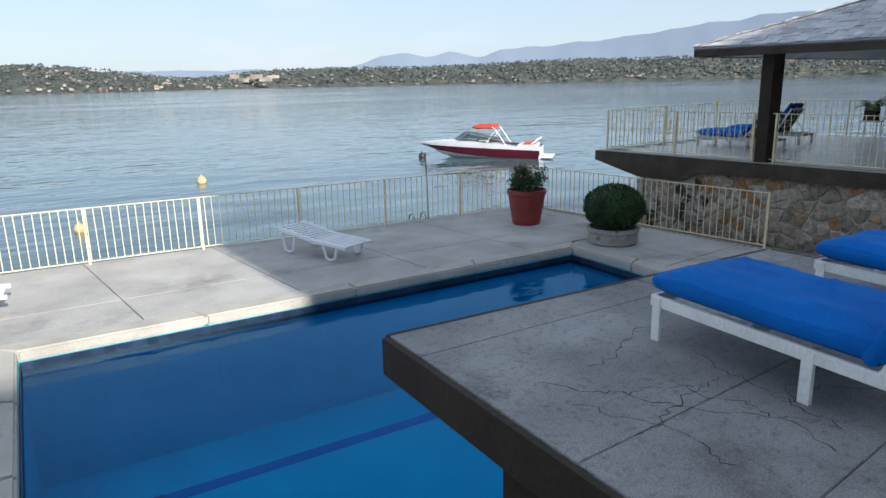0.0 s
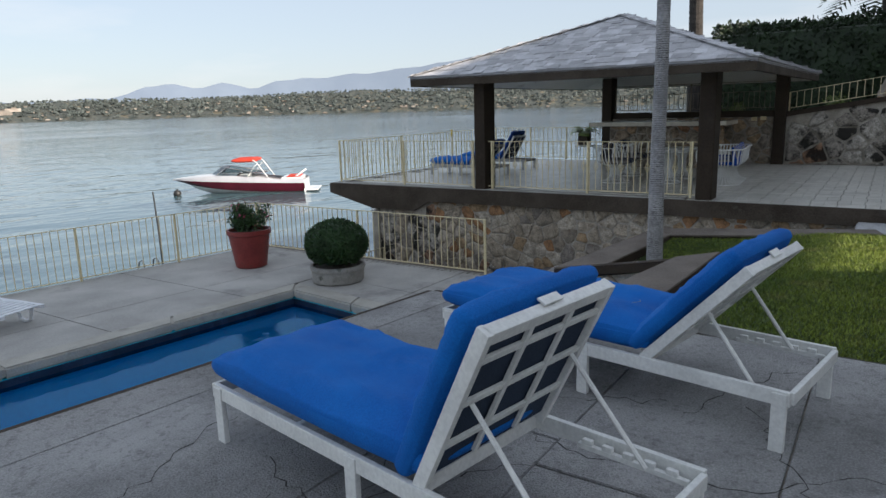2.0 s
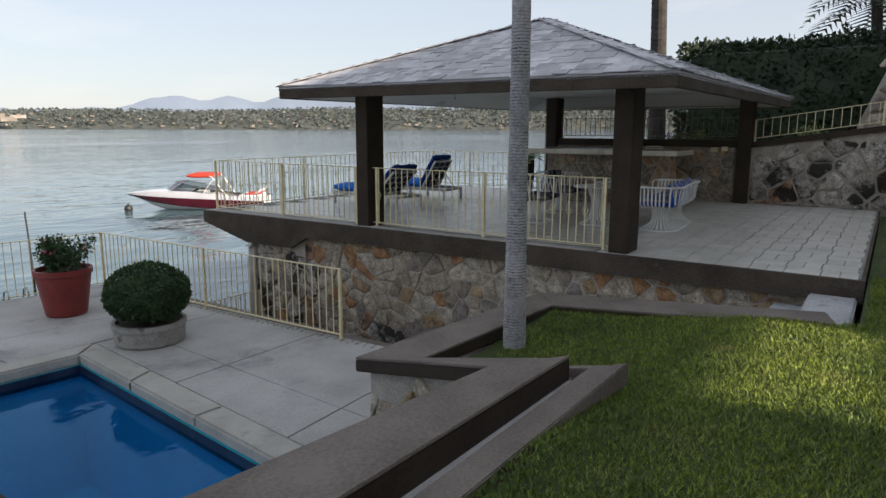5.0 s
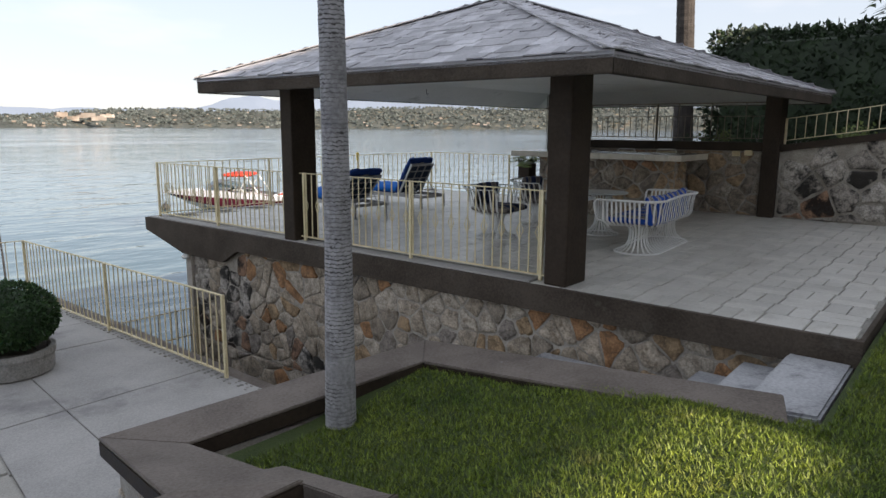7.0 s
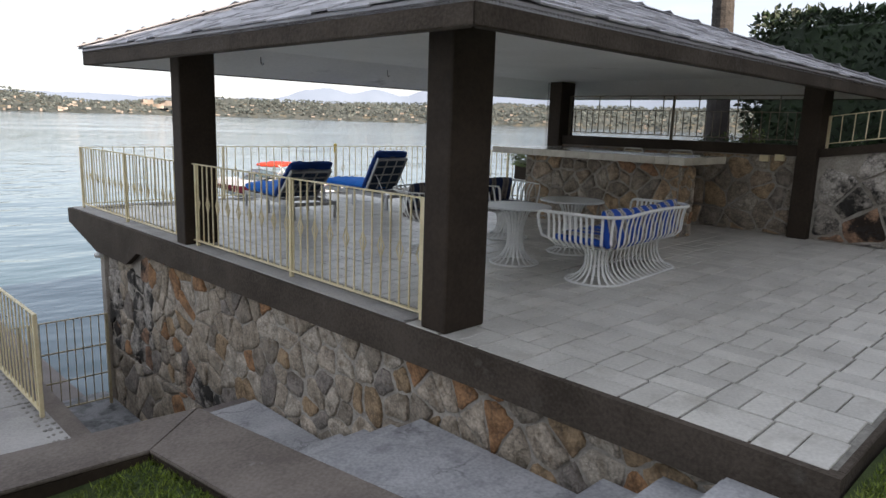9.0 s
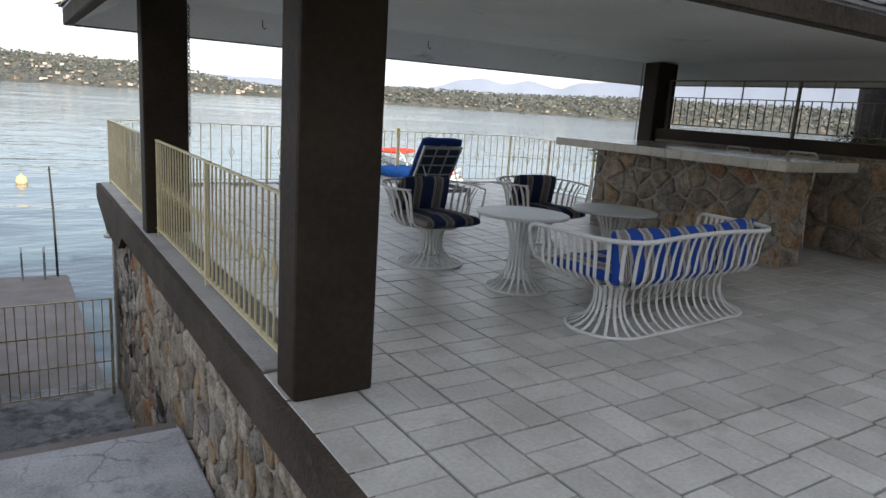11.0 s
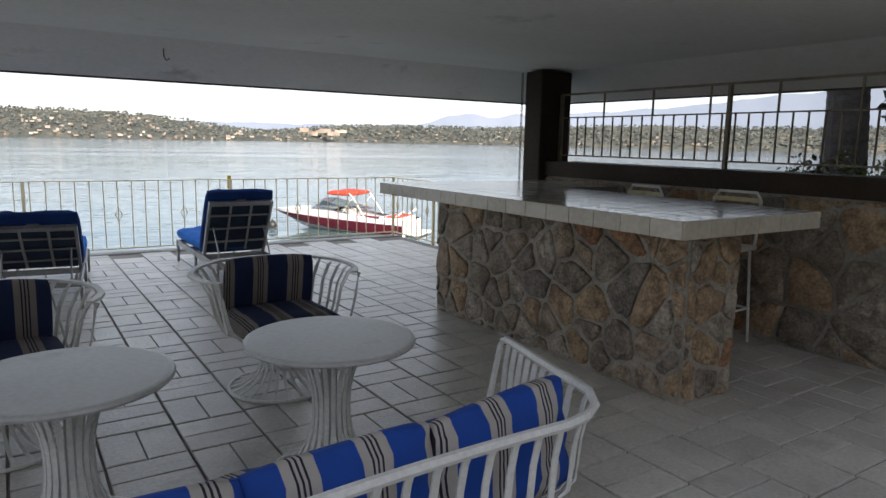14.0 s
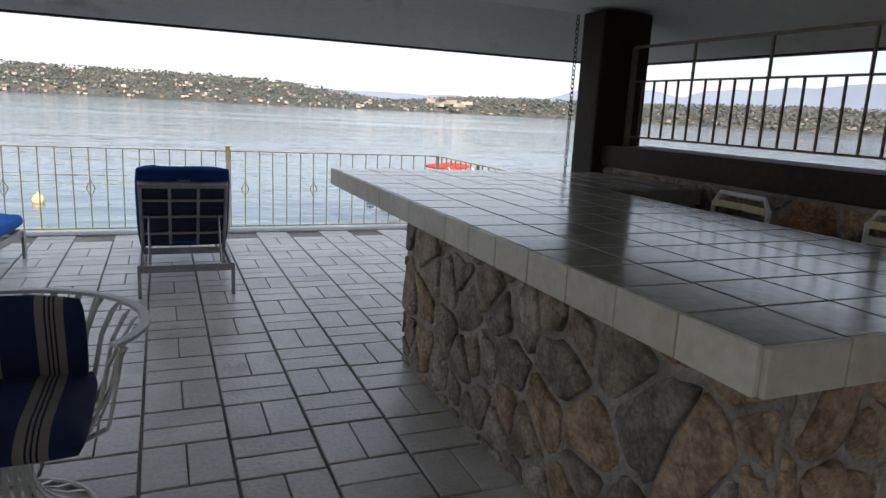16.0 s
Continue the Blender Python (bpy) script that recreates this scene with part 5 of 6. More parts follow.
TX0, TX1, TY0, TY1 = 19.12, 20.44, 4.35, 7.74
bm = bmesh.new()
box(bm, (TX0 + 0.012, TY0 + 0.012, 1.062), (TX1 - 0.012, TY1 - 0.012, 1.149))
box(bm, (TX1 - 0.012, 6.75, 1.062), (21.22, TY1 - 0.012, 1.149))
part("slab", bm, GROUT, bar)


def tile_mesh(name, sx, sy, sz, mat, bevel=0.004):
    bm = bmesh.new()
    box(bm, (-sx / 2, -sy / 2, -sz / 2), (sx / 2, sy / 2, sz / 2), bevel)
    me = bpy.data.meshes.new(name)
    bm.to_mesh(me)
    bm.free()
    me.materials.append(mat)
    return me


nx, ny = 6, 16
sx, sy = (TX1 - TX0 - 0.016) / nx, (TY1 - TY0 - 0.016) / ny
tm = tile_mesh("top_tile", sx - 0.007, sy - 0.007, 0.014, BAR_TILE, 0.003)
rnd = random.Random(3)
for i in range(nx):
    for j in range(ny):
        shared("top_tile", tm, bar, pose(TX0 + 0.008 + (i + 0.5) * sx, TY0 + 0.008 + (j + 0.5) * sy, 1.155 + rnd.uniform(-0.0006, 0.0006), rnd.uniform(-0.12, 0.12), rnd.uniform(-0.12, 0.12), 0))
for i in range(4):
    for j in range(5):
        shared("top_tile", tm, bar, pose(TX1 + (i + 0.5) * 0.2, 6.76 + (j + 0.5) * 0.196, 1.155, 0, 0, 0) @ Matrix.Diagonal((0.9, 0.92, 1, 1)))
em = tile_mesh("edge_tile", sy - 0.004, 0.016, 0.1, BAR_EDGE)
for j in range(ny):
    shared("edge_tile", em, bar, pose(TX0 + 0.004, TY0 + 0.008 + (j + 0.5) * sy, 1.112, 0, 0, 90))
em2 = tile_mesh("edge_tile", sx - 0.004, 0.016, 0.1, BAR_EDGE)
for i in range(nx):
    shared("edge_tile", em2, bar, pose(TX0 + 0.008 + (i + 0.5) * sx, TY0 + 0.004, 1.112))
for j in range(11):
    shared("edge_tile", em, bar, pose(TX1 - 0.004, TY0 + 0.008 + (j + 0.5) * sy, 1.112, 0, 0, 90))
for ya, yb, z in ((4.04, 4.17, 1.1), (3.82, 3.95, 1.12)):
    box_me = bmesh.new()
    box(box_me, (21.21, ya, z), (21.29, yb, z + 0.095), 0.008)
    tagged(link_mesh("wall_switch", box_me, CREAM), "small cream switch box on the stone wall under the cap", "switch", group="switch boxes")


def stool(x, y, turn):
    root = thing("bar_stool", "white tubular steel bar stool with a strapped back", "stool", group="bar stools", at=(x, y, 0), turn=turn)
    for sx_, sy_ in ((-1, -1), (1, -1), (1, 1), (-1, 1)):
        bm = bmesh.new()
        tube(bm, [(0.2 * sx_, 0.2 * sy_, 0), (0.17 * sx_, 0.17 * sy_, 0.74)], 0.012, 6)
        part("leg", bm, WHITE_METAL, root)
    bm = bmesh.new()
    for z, r in ((0.28, 0.19),):
        tube(bm, [(-r, -r, z), (r, -r, z), (r, r, z), (-r, r, z)], 0.01, 6, closed=True)
    part("footrest", bm, WHITE_METAL, root)
    bm = bmesh.new()
    pillow(bm, 0.42, 0.42, 0.06, 0.4, 4, Matrix.Translation((0, 0, 0.77)))
    part("seat", bm, WHITE_METAL, root, smooth=True)
    bm = bmesh.new()
    tube(bm, [(0.19, -0.19, 0.75), (0.22, -0.2, 1.14), (0.225, -0.16, 1.2), (0.225, 0.16, 1.2), (0.22, 0.2, 1.14), (0.19, 0.19, 0.75)], 0.013, 6)
    part("back_frame", bm, WHITE_METAL, root)
    for z in (1.0, 1.07, 1.14):
        bm = bmesh.new()
        strap(bm, [(0.21, -0.19, z), (0.235, 0, z), (0.21, 0.19, z)], (1, 0, 0), 0.035, 0.006)
        part("back_strap", bm, CREAM if z > 1.1 else WHITE_METAL, root)
    return root


stool(20.92, 5.38, 4)
stool(20.68, 6.15, -5)


# ---- strap-iron chairs, tables and settee ----
def flare(bm_list, parent, ring_pts, waist_pts, top_pts, z1, z2, mat, name="stave", w=0.026):
    """Curved flat staves from a base ring in to a waist and out again."""
    for a, b, c in zip(ring_pts, waist_pts, top_pts):
        bm = bmesh.new()
        a, b, c = Vector((*a, 0.012)), Vector((*b, z1)), Vector((*c, z2))
        pts, nor = [], []
        for k in range(11):
            t = k / 10
            if t < 0.6:
                s = t / 0.6
                e = 1 - (1 - s) ** 2.6
                p = Vector((a.x + (b.x - a.x) * e, a.y + (b.y - a.y) * e, a.z + (b.z - a.z) * s ** 1.25))
            else:
                s = (t - 0.6) / 0.4
                p = Vector((b.x + (c.x - b.x) * s ** 2, b.y + (c.y - b.y) * s ** 2, b.z + (c.z - b.z) * s))
            pts.append(p)
            out = Vector((a.x - b.x, a.y - b.y, 0)).normalized()
            nor.append(out * (0.3 + t) + Vector((0, 0, 1.2 * (1 - t))))
        strap(bm, pts, nor, w, 0.005)
        part(name, bm, mat, parent)


def circle(r, n, ph=0.0):
    return [(r * math.cos(2 * math.pi * k / n + ph), r * math.sin(2 * math.pi * k / n + ph)) for k in range(n)]


def uv_box(ob, ax, per):
    """UVs from position along one local axis, in metres, so that stripes run across it."""
    me = ob.data
    uv = me.uv_layers.new(name="stripe")
    for lp in me.loops:
        v = me.vertices[lp.vertex_index].co
        uv.data[lp.index].uv = (v[ax] * per + 0.31, v[(ax + 1) % 3])


def strap_chair(x, y, turn):
    root = thing("swivel_chair", "white strap-iron pedestal chair with navy striped cushions", "chair", group="strap-iron chairs", at=(x, y, 0), turn=turn)
    n = 22
    flare(None, root, circle(0.31, n), circle(0.11, n), circle(0.15, n), 0.24, 0.36, WHITE_METAL, w=0.018)
    bm = bmesh.new()
    tube(bm, [(*p, 0.012) for p in circle(0.31, 32)], 0.011, 6, closed=True)
    part("base_ring", bm, WHITE_METAL, root)
    bm = bmesh.new()
    lathe(bm, [(0.13, 0.352), (0.25, 0.362), (0.26, 0.38), (0.02, 0.385)], 24)
    part("seat_pan", bm, WHITE_METAL, root)
    # horseshoe rail, open at the front (+y), its ends bent down into the seat
    arc = [radians(a) for a in range(-216, 37, 12)]
    rail = [(0.5 * math.cos(a), 0.44 * math.sin(a) - 0.04, 0.735 + 0.02 * max(0, -math.sin(a))) for a in arc]
    ends = [[Vector((0.3 * s, 0.2, 0.40)), Vector((0.38 * s, 0.23, 0.45)), Vector((0.41 * s, 0.24, 0.6)), Vector((0.425 * s, 0.24, 0.7)), Vector((0.437 * s, 0.225, 0.732))] for s in (-1, 1)]
    bm = bmesh.new()
    strap(bm, [Vector(p) for p in rail], (0, 0, 1), 0.034, 0.014)
    part("top_rail", bm, WHITE_METAL, root)
    for s, e in zip((-1, 1), ends):
        bm = bmesh.new()
        strap(bm, e, [Vector((s, 0, -1)), Vector((s, 0.2, -0.4)), Vector((s, 0.2, 0)), Vector((s, 0.4, 0.2)), Vector((0.4 * s, 1, 0.8))], 0.03, 0.008)
        part("arm", bm, WHITE_METAL, root)
    for k, a in enumerate(arc[1:-1], 1):
        bm = bmesh.new()
        o = Vector((math.cos(a), math.sin(a), 0))
        p = Vector(rail[k])
        pts = [Vector((0.24 * o.x, 0.24 * o.y, 0.37)), Vector((0.34 * o.x, 0.32 * o.y - 0.01, 0.39)), Vector((0.375 * o.x, 0.355 * o.y - 0.03, 0.47)), Vector((0.41 * o.x, 0.375 * o.y - 0.04, 0.62)), Vector((0.46 * o.x, 0.405 * o.y - 0.04, 0.71)), p]
        strap(bm, pts, [Vector((o.x, o.y, -1.2)), Vector((o.x, o.y, -0.6)), o, o, Vector((o.x, o.y, 0.4)), Vector((o.x, o.y, 1))], 0.024, 0.006)
        part("slat", bm, WHITE_METAL, root)
    bm = bmesh.new()
    pillow(bm, 0.62, 0.6, 0.12, 0.5, 8, Matrix.Translation((0, 0.05, 0.445)), 0.01, x)
    ob = part("seat_cushion", bm, STRIPE_NAVY, root, "navy cushion with cream and black stripes", True)
    uv_box(ob, 0, 0.9)
    bm = bmesh.new()
    pillow(bm, 0.56, 0.36, 0.1, 0.5, 8, pose(0, -0.25, 0.62, 80, 0, 0), 0.012, y)
    for v in bm.verts:                       # bent round the inside of the rail
        v.co.y += 0.9 * v.co.x ** 2
    ob = part("back_cushion", bm, STRIPE_NAVY, root, "navy cushion with cream and black stripes", True)
    uv_box(ob, 0, 0.9)
    return root


strap_chair(16.07, 5.93, 184)
strap_chair(17.56, 6.09, 180)


def strap_table(x, y):
    root = thing("pedestal_table", "round white table on a flared strap-iron pedestal", "table", group="strap-iron tables", at=(x, y, 0))
    n = 20
    flare(None, root, circle(0.27, n), circle(0.085, n), circle(0.17, n), 0.34, 0.62, WHITE_METAL, w=0.02)
    bm = bmesh.new()
    tube(bm, [(*p, 0.012) for p in circle(0.27, 32)], 0.011, 6, closed=True)
    part("base_ring", bm, WHITE_METAL, root)
    bm = bmesh.new()
    lathe(bm, [(0.36, 0.625), (0.385, 0.63), (0.39, 0.64), (0.385, 0.65), (0.37, 0.653), (0.02, 0.654)], 48)
    part("tabletop", bm, TABLE_TOP, root)
    return root


TABLE_TOP = material("frosted_table_top", (0.5, 0.51, 0.5), (0.62, 0.63, 0.62), 0.32, 1.5, 40, 0.03, spot=(0.4, 0.39, 0.36), spot_scale=3, spot_at=(0.6, 0.75))
strap_table(16.32, 4.9)
strap_table(17.39, 4.9)


def stadium(L, r, n):
    """Points round a stadium of straight length L along x, and radius r."""
    per = 2 * L + 2 * math.pi * r
    out = []
    for k in range(n):
        s = per * k / n
        if s < L:
            out.append((-L / 2 + s, -r))
        elif s < L + math.pi * r:
            a = (s - L) / r - math.pi / 2
            out.append((L / 2 + r * math.cos(a), r * math.sin(a)))
        elif s < 2 * L + math.pi * r:
            out.append((L / 2 - (s - L - math.pi * r), r))
        else:
            a = (s - 2 * L - math.pi * r) / r + math.pi / 2
            out.append((-L / 2 + r * math.cos(a), r * math.sin(a)))
    return out


def settee(x, y, turn):
    root = thing("settee", "white strap-iron settee with royal blue striped cushions", "sofa", at=(x, y, 0), turn=turn)
    n = 46
    def ratio(pts, r0, r1):
        return [(px if abs(px) <= 0.58 else math.copysign(0.58 + (abs(px) - 0.58) * r1 / r0, px), py * r1 / r0) for px, py in pts]
    base = stadium(1.16, 0.3, n)
    flare(None, root, base, ratio(base, 0.3, 0.12), ratio(base, 0.3, 0.15), 0.25, 0.35, WHITE_METAL, w=0.023)
    bm = bmesh.new()
    tube(bm, [(*p, 0.012) for p in stadium(1.16, 0.3, 60)], 0.012, 6, closed=True)
    part("base_ring", bm, WHITE_METAL, root)
    bm = bmesh.new()
    box(bm, (-0.72, -0.2, 0.345), (0.72, 0.24, 0.37), 0.01)
    part("seat_pan", bm, WHITE_METAL, root)
    # back and arms: a long U that rises over the arms
    path, outs = [], []
    for k in range(41):
        t = k / 40
        if t < 0.22:
            s = t / 0.22
            p, o = Vector((-0.98 + 0.02 * s, 0.42 - 0.52 * s, 0.70)), Vector((-1, 0, 0))
        elif t < 0.32:
            a = math.pi + (t - 0.22) / 0.1 * math.pi / 2
            p, o = Vector((-0.68 + 0.29 * math.cos(a), -0.1 + 0.27 * math.sin(a), 0.70)), Vector((math.cos(a), math.sin(a), 0))
        elif t < 0.68:
            s = (t - 0.32) / 0.36
            p, o = Vector((-0.68 + 1.36 * s, -0.37, 0.70 + 0.02 * math.sin(s * math.pi))), Vector((0, -1, 0))
        elif t < 0.78:
            a = 1.5 * math.pi + (t - 0.68) / 0.1 * math.pi / 2
            p, o = Vector((0.68 + 0.29 * math.cos(a), -0.1 + 0.27 * math.sin(a), 0.70)), Vector((math.cos(a), math.sin(a), 0))
        else:
            s = (t - 0.78) / 0.22
            p, o = Vector((0.97 + 0.22 * s, -0.1 + 0.58 * s, 0.70 - 0.03 * s)), Vector((1, 0, 0))
        path.append(p), outs.append(o)
    bm = bmesh.new()
    tube(bm, path, 0.017, 6)
    part("top_rail", bm, WHITE_METAL, root)
    for e, s in ((path[0], -1), (path[-1], 1)):
        bm = bmesh.new()
        tube(bm, [e, e + Vector((0.005 * s, 0.03, -0.012)), e + Vector((0.003 * s, 0.045, -0.045)), e + Vector((-0.02 * s, 0.045, -0.14)), e + Vector((-0.06 * s, 0.03, -0.25)), Vector((e.x * 0.78, 0.3, 0.36))], 0.015, 6)
        part("arm_end", bm, WHITE_METAL, root, "rail bent down at the arm's front")
    for k in range(1, 40):
        p, o = path[k], outs[k]
        bm = bmesh.new()
        inn = Vector((p.x * 0.76 if abs(p.x) > 0.7 else p.x, -0.19 if p.y < -0.2 else p.y * 0.62, 0.355))
        q = Vector((p.x, p.y, 0)) - o * 0.05
        pts = [inn, Vector((inn.x * 0.35 + q.x * 0.65, inn.y * 0.35 + q.y * 0.65, 0.365)), Vector((q.x, q.y, 0.43)), Vector((q.x, q.y, 0.58)) + o * 0.012, Vector((q.x, q.y, 0.67)) + o * 0.03, p]
        strap(bm, pts, [o - Vector((0, 0, 1.2)), o - Vector((0, 0, 0.8)), o, o, o + Vector((0, 0, 0.5)), o + Vector((0, 0, 1))], 0.026, 0.006)
        part("slat", bm, WHITE_METAL, root)
    for k, xx in enumerate((-0.57, 0.0, 0.57)):
        bm = bmesh.new()
        pillow(bm, 0.57, 0.58, 0.13, 0.5, 8, Matrix.Translation((xx, 0.06, 0.435)), 0.012, k)
        ob = part("seat_cushion", bm, STRIPE_BLUE, root, "royal blue cushion with cream and black stripes", True)
        uv_box(ob, 0, 1.0)
        bm = bmesh.new()
        pillow(bm, 0.56, 0.37, 0.13, 0.55, 8, pose(xx, -0.215 + 0.012 * k, 0.565 - 0.012 * (k % 2), 78 + 3 * k, 2 - 2.5 * k, 3 * k - 2), 0.02, k + 7)
        ob = part("back_cushion", bm, STRIPE_BLUE, root, "royal blue cushion with cream and black stripes", True)
        uv_box(ob, 0, 1.0)
    return root


settee(16.88, 3.86, 4)


# ---- loungers ----
def lounger(x, y, z, turn, angle, frame_mat, cush, back_len=0.78, label="", group="", back_mat=None, over=0.03):
    """A steel lounger, 1.85 m long along y with its head at -y, the backrest raised by angle."""
    root = thing("sun_lounger", label, "lounger", group=group, at=(x, y, z), turn=turn)
    W, L, H = 0.34, 0.975, 0.27
    for sx_ in (-1, 1):
        bm = bmesh.new()
        box(bm, (sx_ * W - 0.012, -L, H - 0.065), (sx_ * W + 0.012, L, H), 0.004)
        part("side_rail", bm, frame_mat, root)
    for nm, yy in (("end_rail", -L), ("end_rail", L), ("cross_rail", 0.35), ("cross_rail", -0.3)):
        bm = bmesh.new()
        box(bm, (-W + 0.013, yy - 0.012, H - 0.06), (W - 0.013, yy + 0.012, H - 0.005), 0.004)
        part(nm, bm, frame_mat, root)
    for yy in (L - 0.05, 0.0, -L + 0.04):
        for sx_ in (-1, 1):
            bm = bmesh.new()
            box(bm, (sx_ * (W + 0.008) - 0.01, yy - 0.03, 0), (sx_ * (W + 0.008) + 0.016, yy + 0.03, H - 0.01), 0.004)
            part("leg", bm, frame_mat, root)
    hinge = Matrix.Translation((0, -0.33, H)) @ Matrix.Rotation(radians(-angle), 4, "X")
    bm = bmesh.new()
    for sx_ in (-1, 1):
        box(bm, (sx_ * 0.328 - 0.014, -back_len, -0.025), (sx_ * 0.328 + 0.014, 0.02, 0.025), 0.004, hinge)
    box(bm, (-0.328, -back_len, -0.022), (0.328, -back_len + 0.045, 0.022), 0.004, hinge)
    bf = part("back_frame", bm, frame_mat, root)
    bm = bmesh.new()
    box(bm, (-0.05, -back_len - 0.012, 0.0), (0.05, -back_len - 0.004, 0.036), 0.003, hinge)
    part("clip_plate", bm, frame_mat, bf, "small bent plate on the backrest's top bar")
    bm = bmesh.new()
    box(bm, (-0.31, -back_len + 0.03, -0.003), (0.31, -0.03, 0.012), 0.003, hinge)
    part("sling", bm, NAVY, root, "dark fabric sling behind the cushion")
    for xx in (-0.11, 0.11):
        bm = bmesh.new()
        box(bm, (xx - 0.012, -back_len, -0.022), (xx + 0.012, -0.06, -0.008), 0.002, hinge)
        part("back_slat", bm, frame_mat, root)
    for yy in (0.18, 0.36, 0.53):
        bm = bmesh.new()
        box(bm, (-0.32, -yy - 0.012, -0.02), (0.32, -yy + 0.012, -0.006), 0.002, hinge)
        part("back_slat", bm, frame_mat, root)
    top = hinge @ Vector((0, -back_len * 0.55, -0.02))
    for sx_ in (-1, 1):
        bm = bmesh.new()
        tube(bm, [(sx_ * 0.27, top.y, top.z), (sx_ * 0.27, -0.8, H - 0.03)], 0.009, 6)
        part("prop", bm, frame_mat, root)
        bm = bmesh.new()
        box(bm, (sx_ * 0.3 - 0.01, -0.94, H - 0.055), (sx_ * 0.3 + 0.01, -0.52, H - 0.035), 0.003)
        for q in range(5):
            box(bm, (sx_ * 0.3 - 0.01, -0.9 + q * 0.08, H - 0.036), (sx_ * 0.3 + 0.01, -0.86 + q * 0.08, H - 0.015), 0.004)
        part("prop_rack", bm, frame_mat, root, "toothed rack for the backrest prop")
    bm = bmesh.new()
    pillow(bm, 0.69, 1.34, 0.175, 0.5, 30, Matrix.Translation((0, 0.32, H + 0.08)), 0.02, x)
    part("seat_cushion", bm, cush, root, smooth=True)
    bm = bmesh.new()
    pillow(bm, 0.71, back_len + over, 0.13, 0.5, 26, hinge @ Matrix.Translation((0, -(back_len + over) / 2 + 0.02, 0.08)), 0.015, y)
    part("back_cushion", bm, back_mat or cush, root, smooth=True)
    return root


lounger(4.07, 2.515, TER, -10, 64, WHITE_METAL, BLUE, 0.64, back_mat=BLUE, label="white steel lounger with bright blue cushion, back raised high", group="terrace loungers")
lounger(5.53, 2.24, TER, -10, 47, WHITE_METAL, BLUE, 0.66, label="white steel lounger with bright blue cushion, back half raised", group="terrace loungers")
# the blue canvas darkened, putting the backrests' shade into their colour
BLUE_SHADE = material("shaded_blue_canvas", (0.006, 0.03, 0.14), (0.01, 0.05, 0.22), 0.85, 2.5, 160, 0.25, spec=0.25)
lounger(18.29, 10.0, 0, 0, 60, GREY_METAL, BLUE, 0.7, back_mat=BLUE_SHADE, over=0.1, label="grey steel lounger with blue cushion facing the lake, back upright", group="pavilion loungers")
lounger(16.46, 9.8, 0, -7, 42, GREY_METAL, BLUE, 0.7, back_mat=BLUE_SHADE, over=0.1, label="grey steel lounger with blue cushion facing the lake, back half raised", group="pavilion loungers")
bm = bmesh.new()
tube(bm, [(5.3, 2.13, TER + 0.425), (5.42, 2.17, TER + 0.43), (5.5, 2.11, TER + 0.43), (5.6, 2.15, TER + 0.425)], 0.0011, 5)
tube(bm, [(5.6, 2.15, TER + 0.425), (5.615, 2.165, TER + 0.428), (5.625, 2.15, TER + 0.425), (5.615, 2.135, TER + 0.428)], 0.003, 5, closed=True)
tagged(link_mesh("cord", bm, YELLOW), "short yellowish cord with a ring lying on a blue cushion", "cord")


def plastic_lounger(x, y, turn):
    root = thing("plastic_lounger", "white moulded plastic lounger with a slatted bed", "lounger", group="plastic loungers", at=(x, y, DECK), turn=turn)
    def zz(t):
        return 0.28 + 0.16 * max(0, (t - 0.45) / 0.55) ** 1.2 + 0.03 * math.sin(t * 3.1)
    for k in range(17):
        t = (k + 0.5) / 17
        bm = bmesh.new()
        yy = -0.85 + 1.7 * t
        box(bm, (-0.28, yy - 0.036, zz(t) - 0.01), (0.28, yy + 0.036, zz(t) + 0.01), 0.008)
        part("slat", bm, PLASTIC, root)
    for s in (-1, 1):
        bm = bmesh.new()
        strap(bm, [(s * 0.3, -0.88 + 1.76 * k / 12, zz(k / 12) - 0.012) for k in range(13)], (0, 0, 1), 0.06, 0.05)
        part("side_rail", bm, PLASTIC, root)
        for yy in (-0.5, 0.55):
            bm = bmesh.new()
            h = zz((yy + 0.85) / 1.7)
            tube(bm, [(s * 0.3, yy - 0.17, h - 0.03), (s * 0.31, yy - 0.1, 0.05), (s * 0.31, yy, 0.015), (s * 0.31, yy + 0.1, 0.05), (s * 0.3, yy + 0.17, h - 0.03)], 0.026, 8)
            part("leg", bm, PLASTIC, root)
    return root


plastic_lounger(6.12, 11.72, 14)
plastic_lounger(0.55, 12.0, 80)

# ---- plants ----
def urn(bm):
    lathe(bm, [(0.27, 0), (0.29, 0.02), (0.385, 0.62), (0.41, 0.64), (0.41, 0.72), (0.37, 0.72), (0.355, 0.64), (0.02, 0.62)], 32)


pot = thing("potted_plant", "flowering shrub in a tall red clay pot", "plant", at=(10.58, 11.15, DECK))
bm = bmesh.new()
urn(bm)
part("pot", bm, TERRACOTTA, pot)
bm = bmesh.new()
lathe(bm, [(0.02, 0.6), (0.36, 0.62), (0.34, 0.66), (0.02, 0.67)], 16, 0.03)
part("soil", bm, SOIL, pot)
rnd = random.Random(21)
stems = []
for k in range(14):
    a, r = rnd.uniform(0, 6.28), rnd.uniform(0.15, 0.5)
    bm = bmesh.new()
    tip = (r * math.cos(a), r * math.sin(a), rnd.uniform(0.85, 1.22) - 0.25 * r)
    tube(bm, [(tip[0] * 0.15, tip[1] * 0.15, 0.64), (tip[0] * 0.5, tip[1] * 0.5, 0.64 + (tip[2] - 0.64) * 0.65), tip], [0.012, 0.008, 0.004], 5)
    part("stem", bm, BARK, pot)
    stems.append(tip)


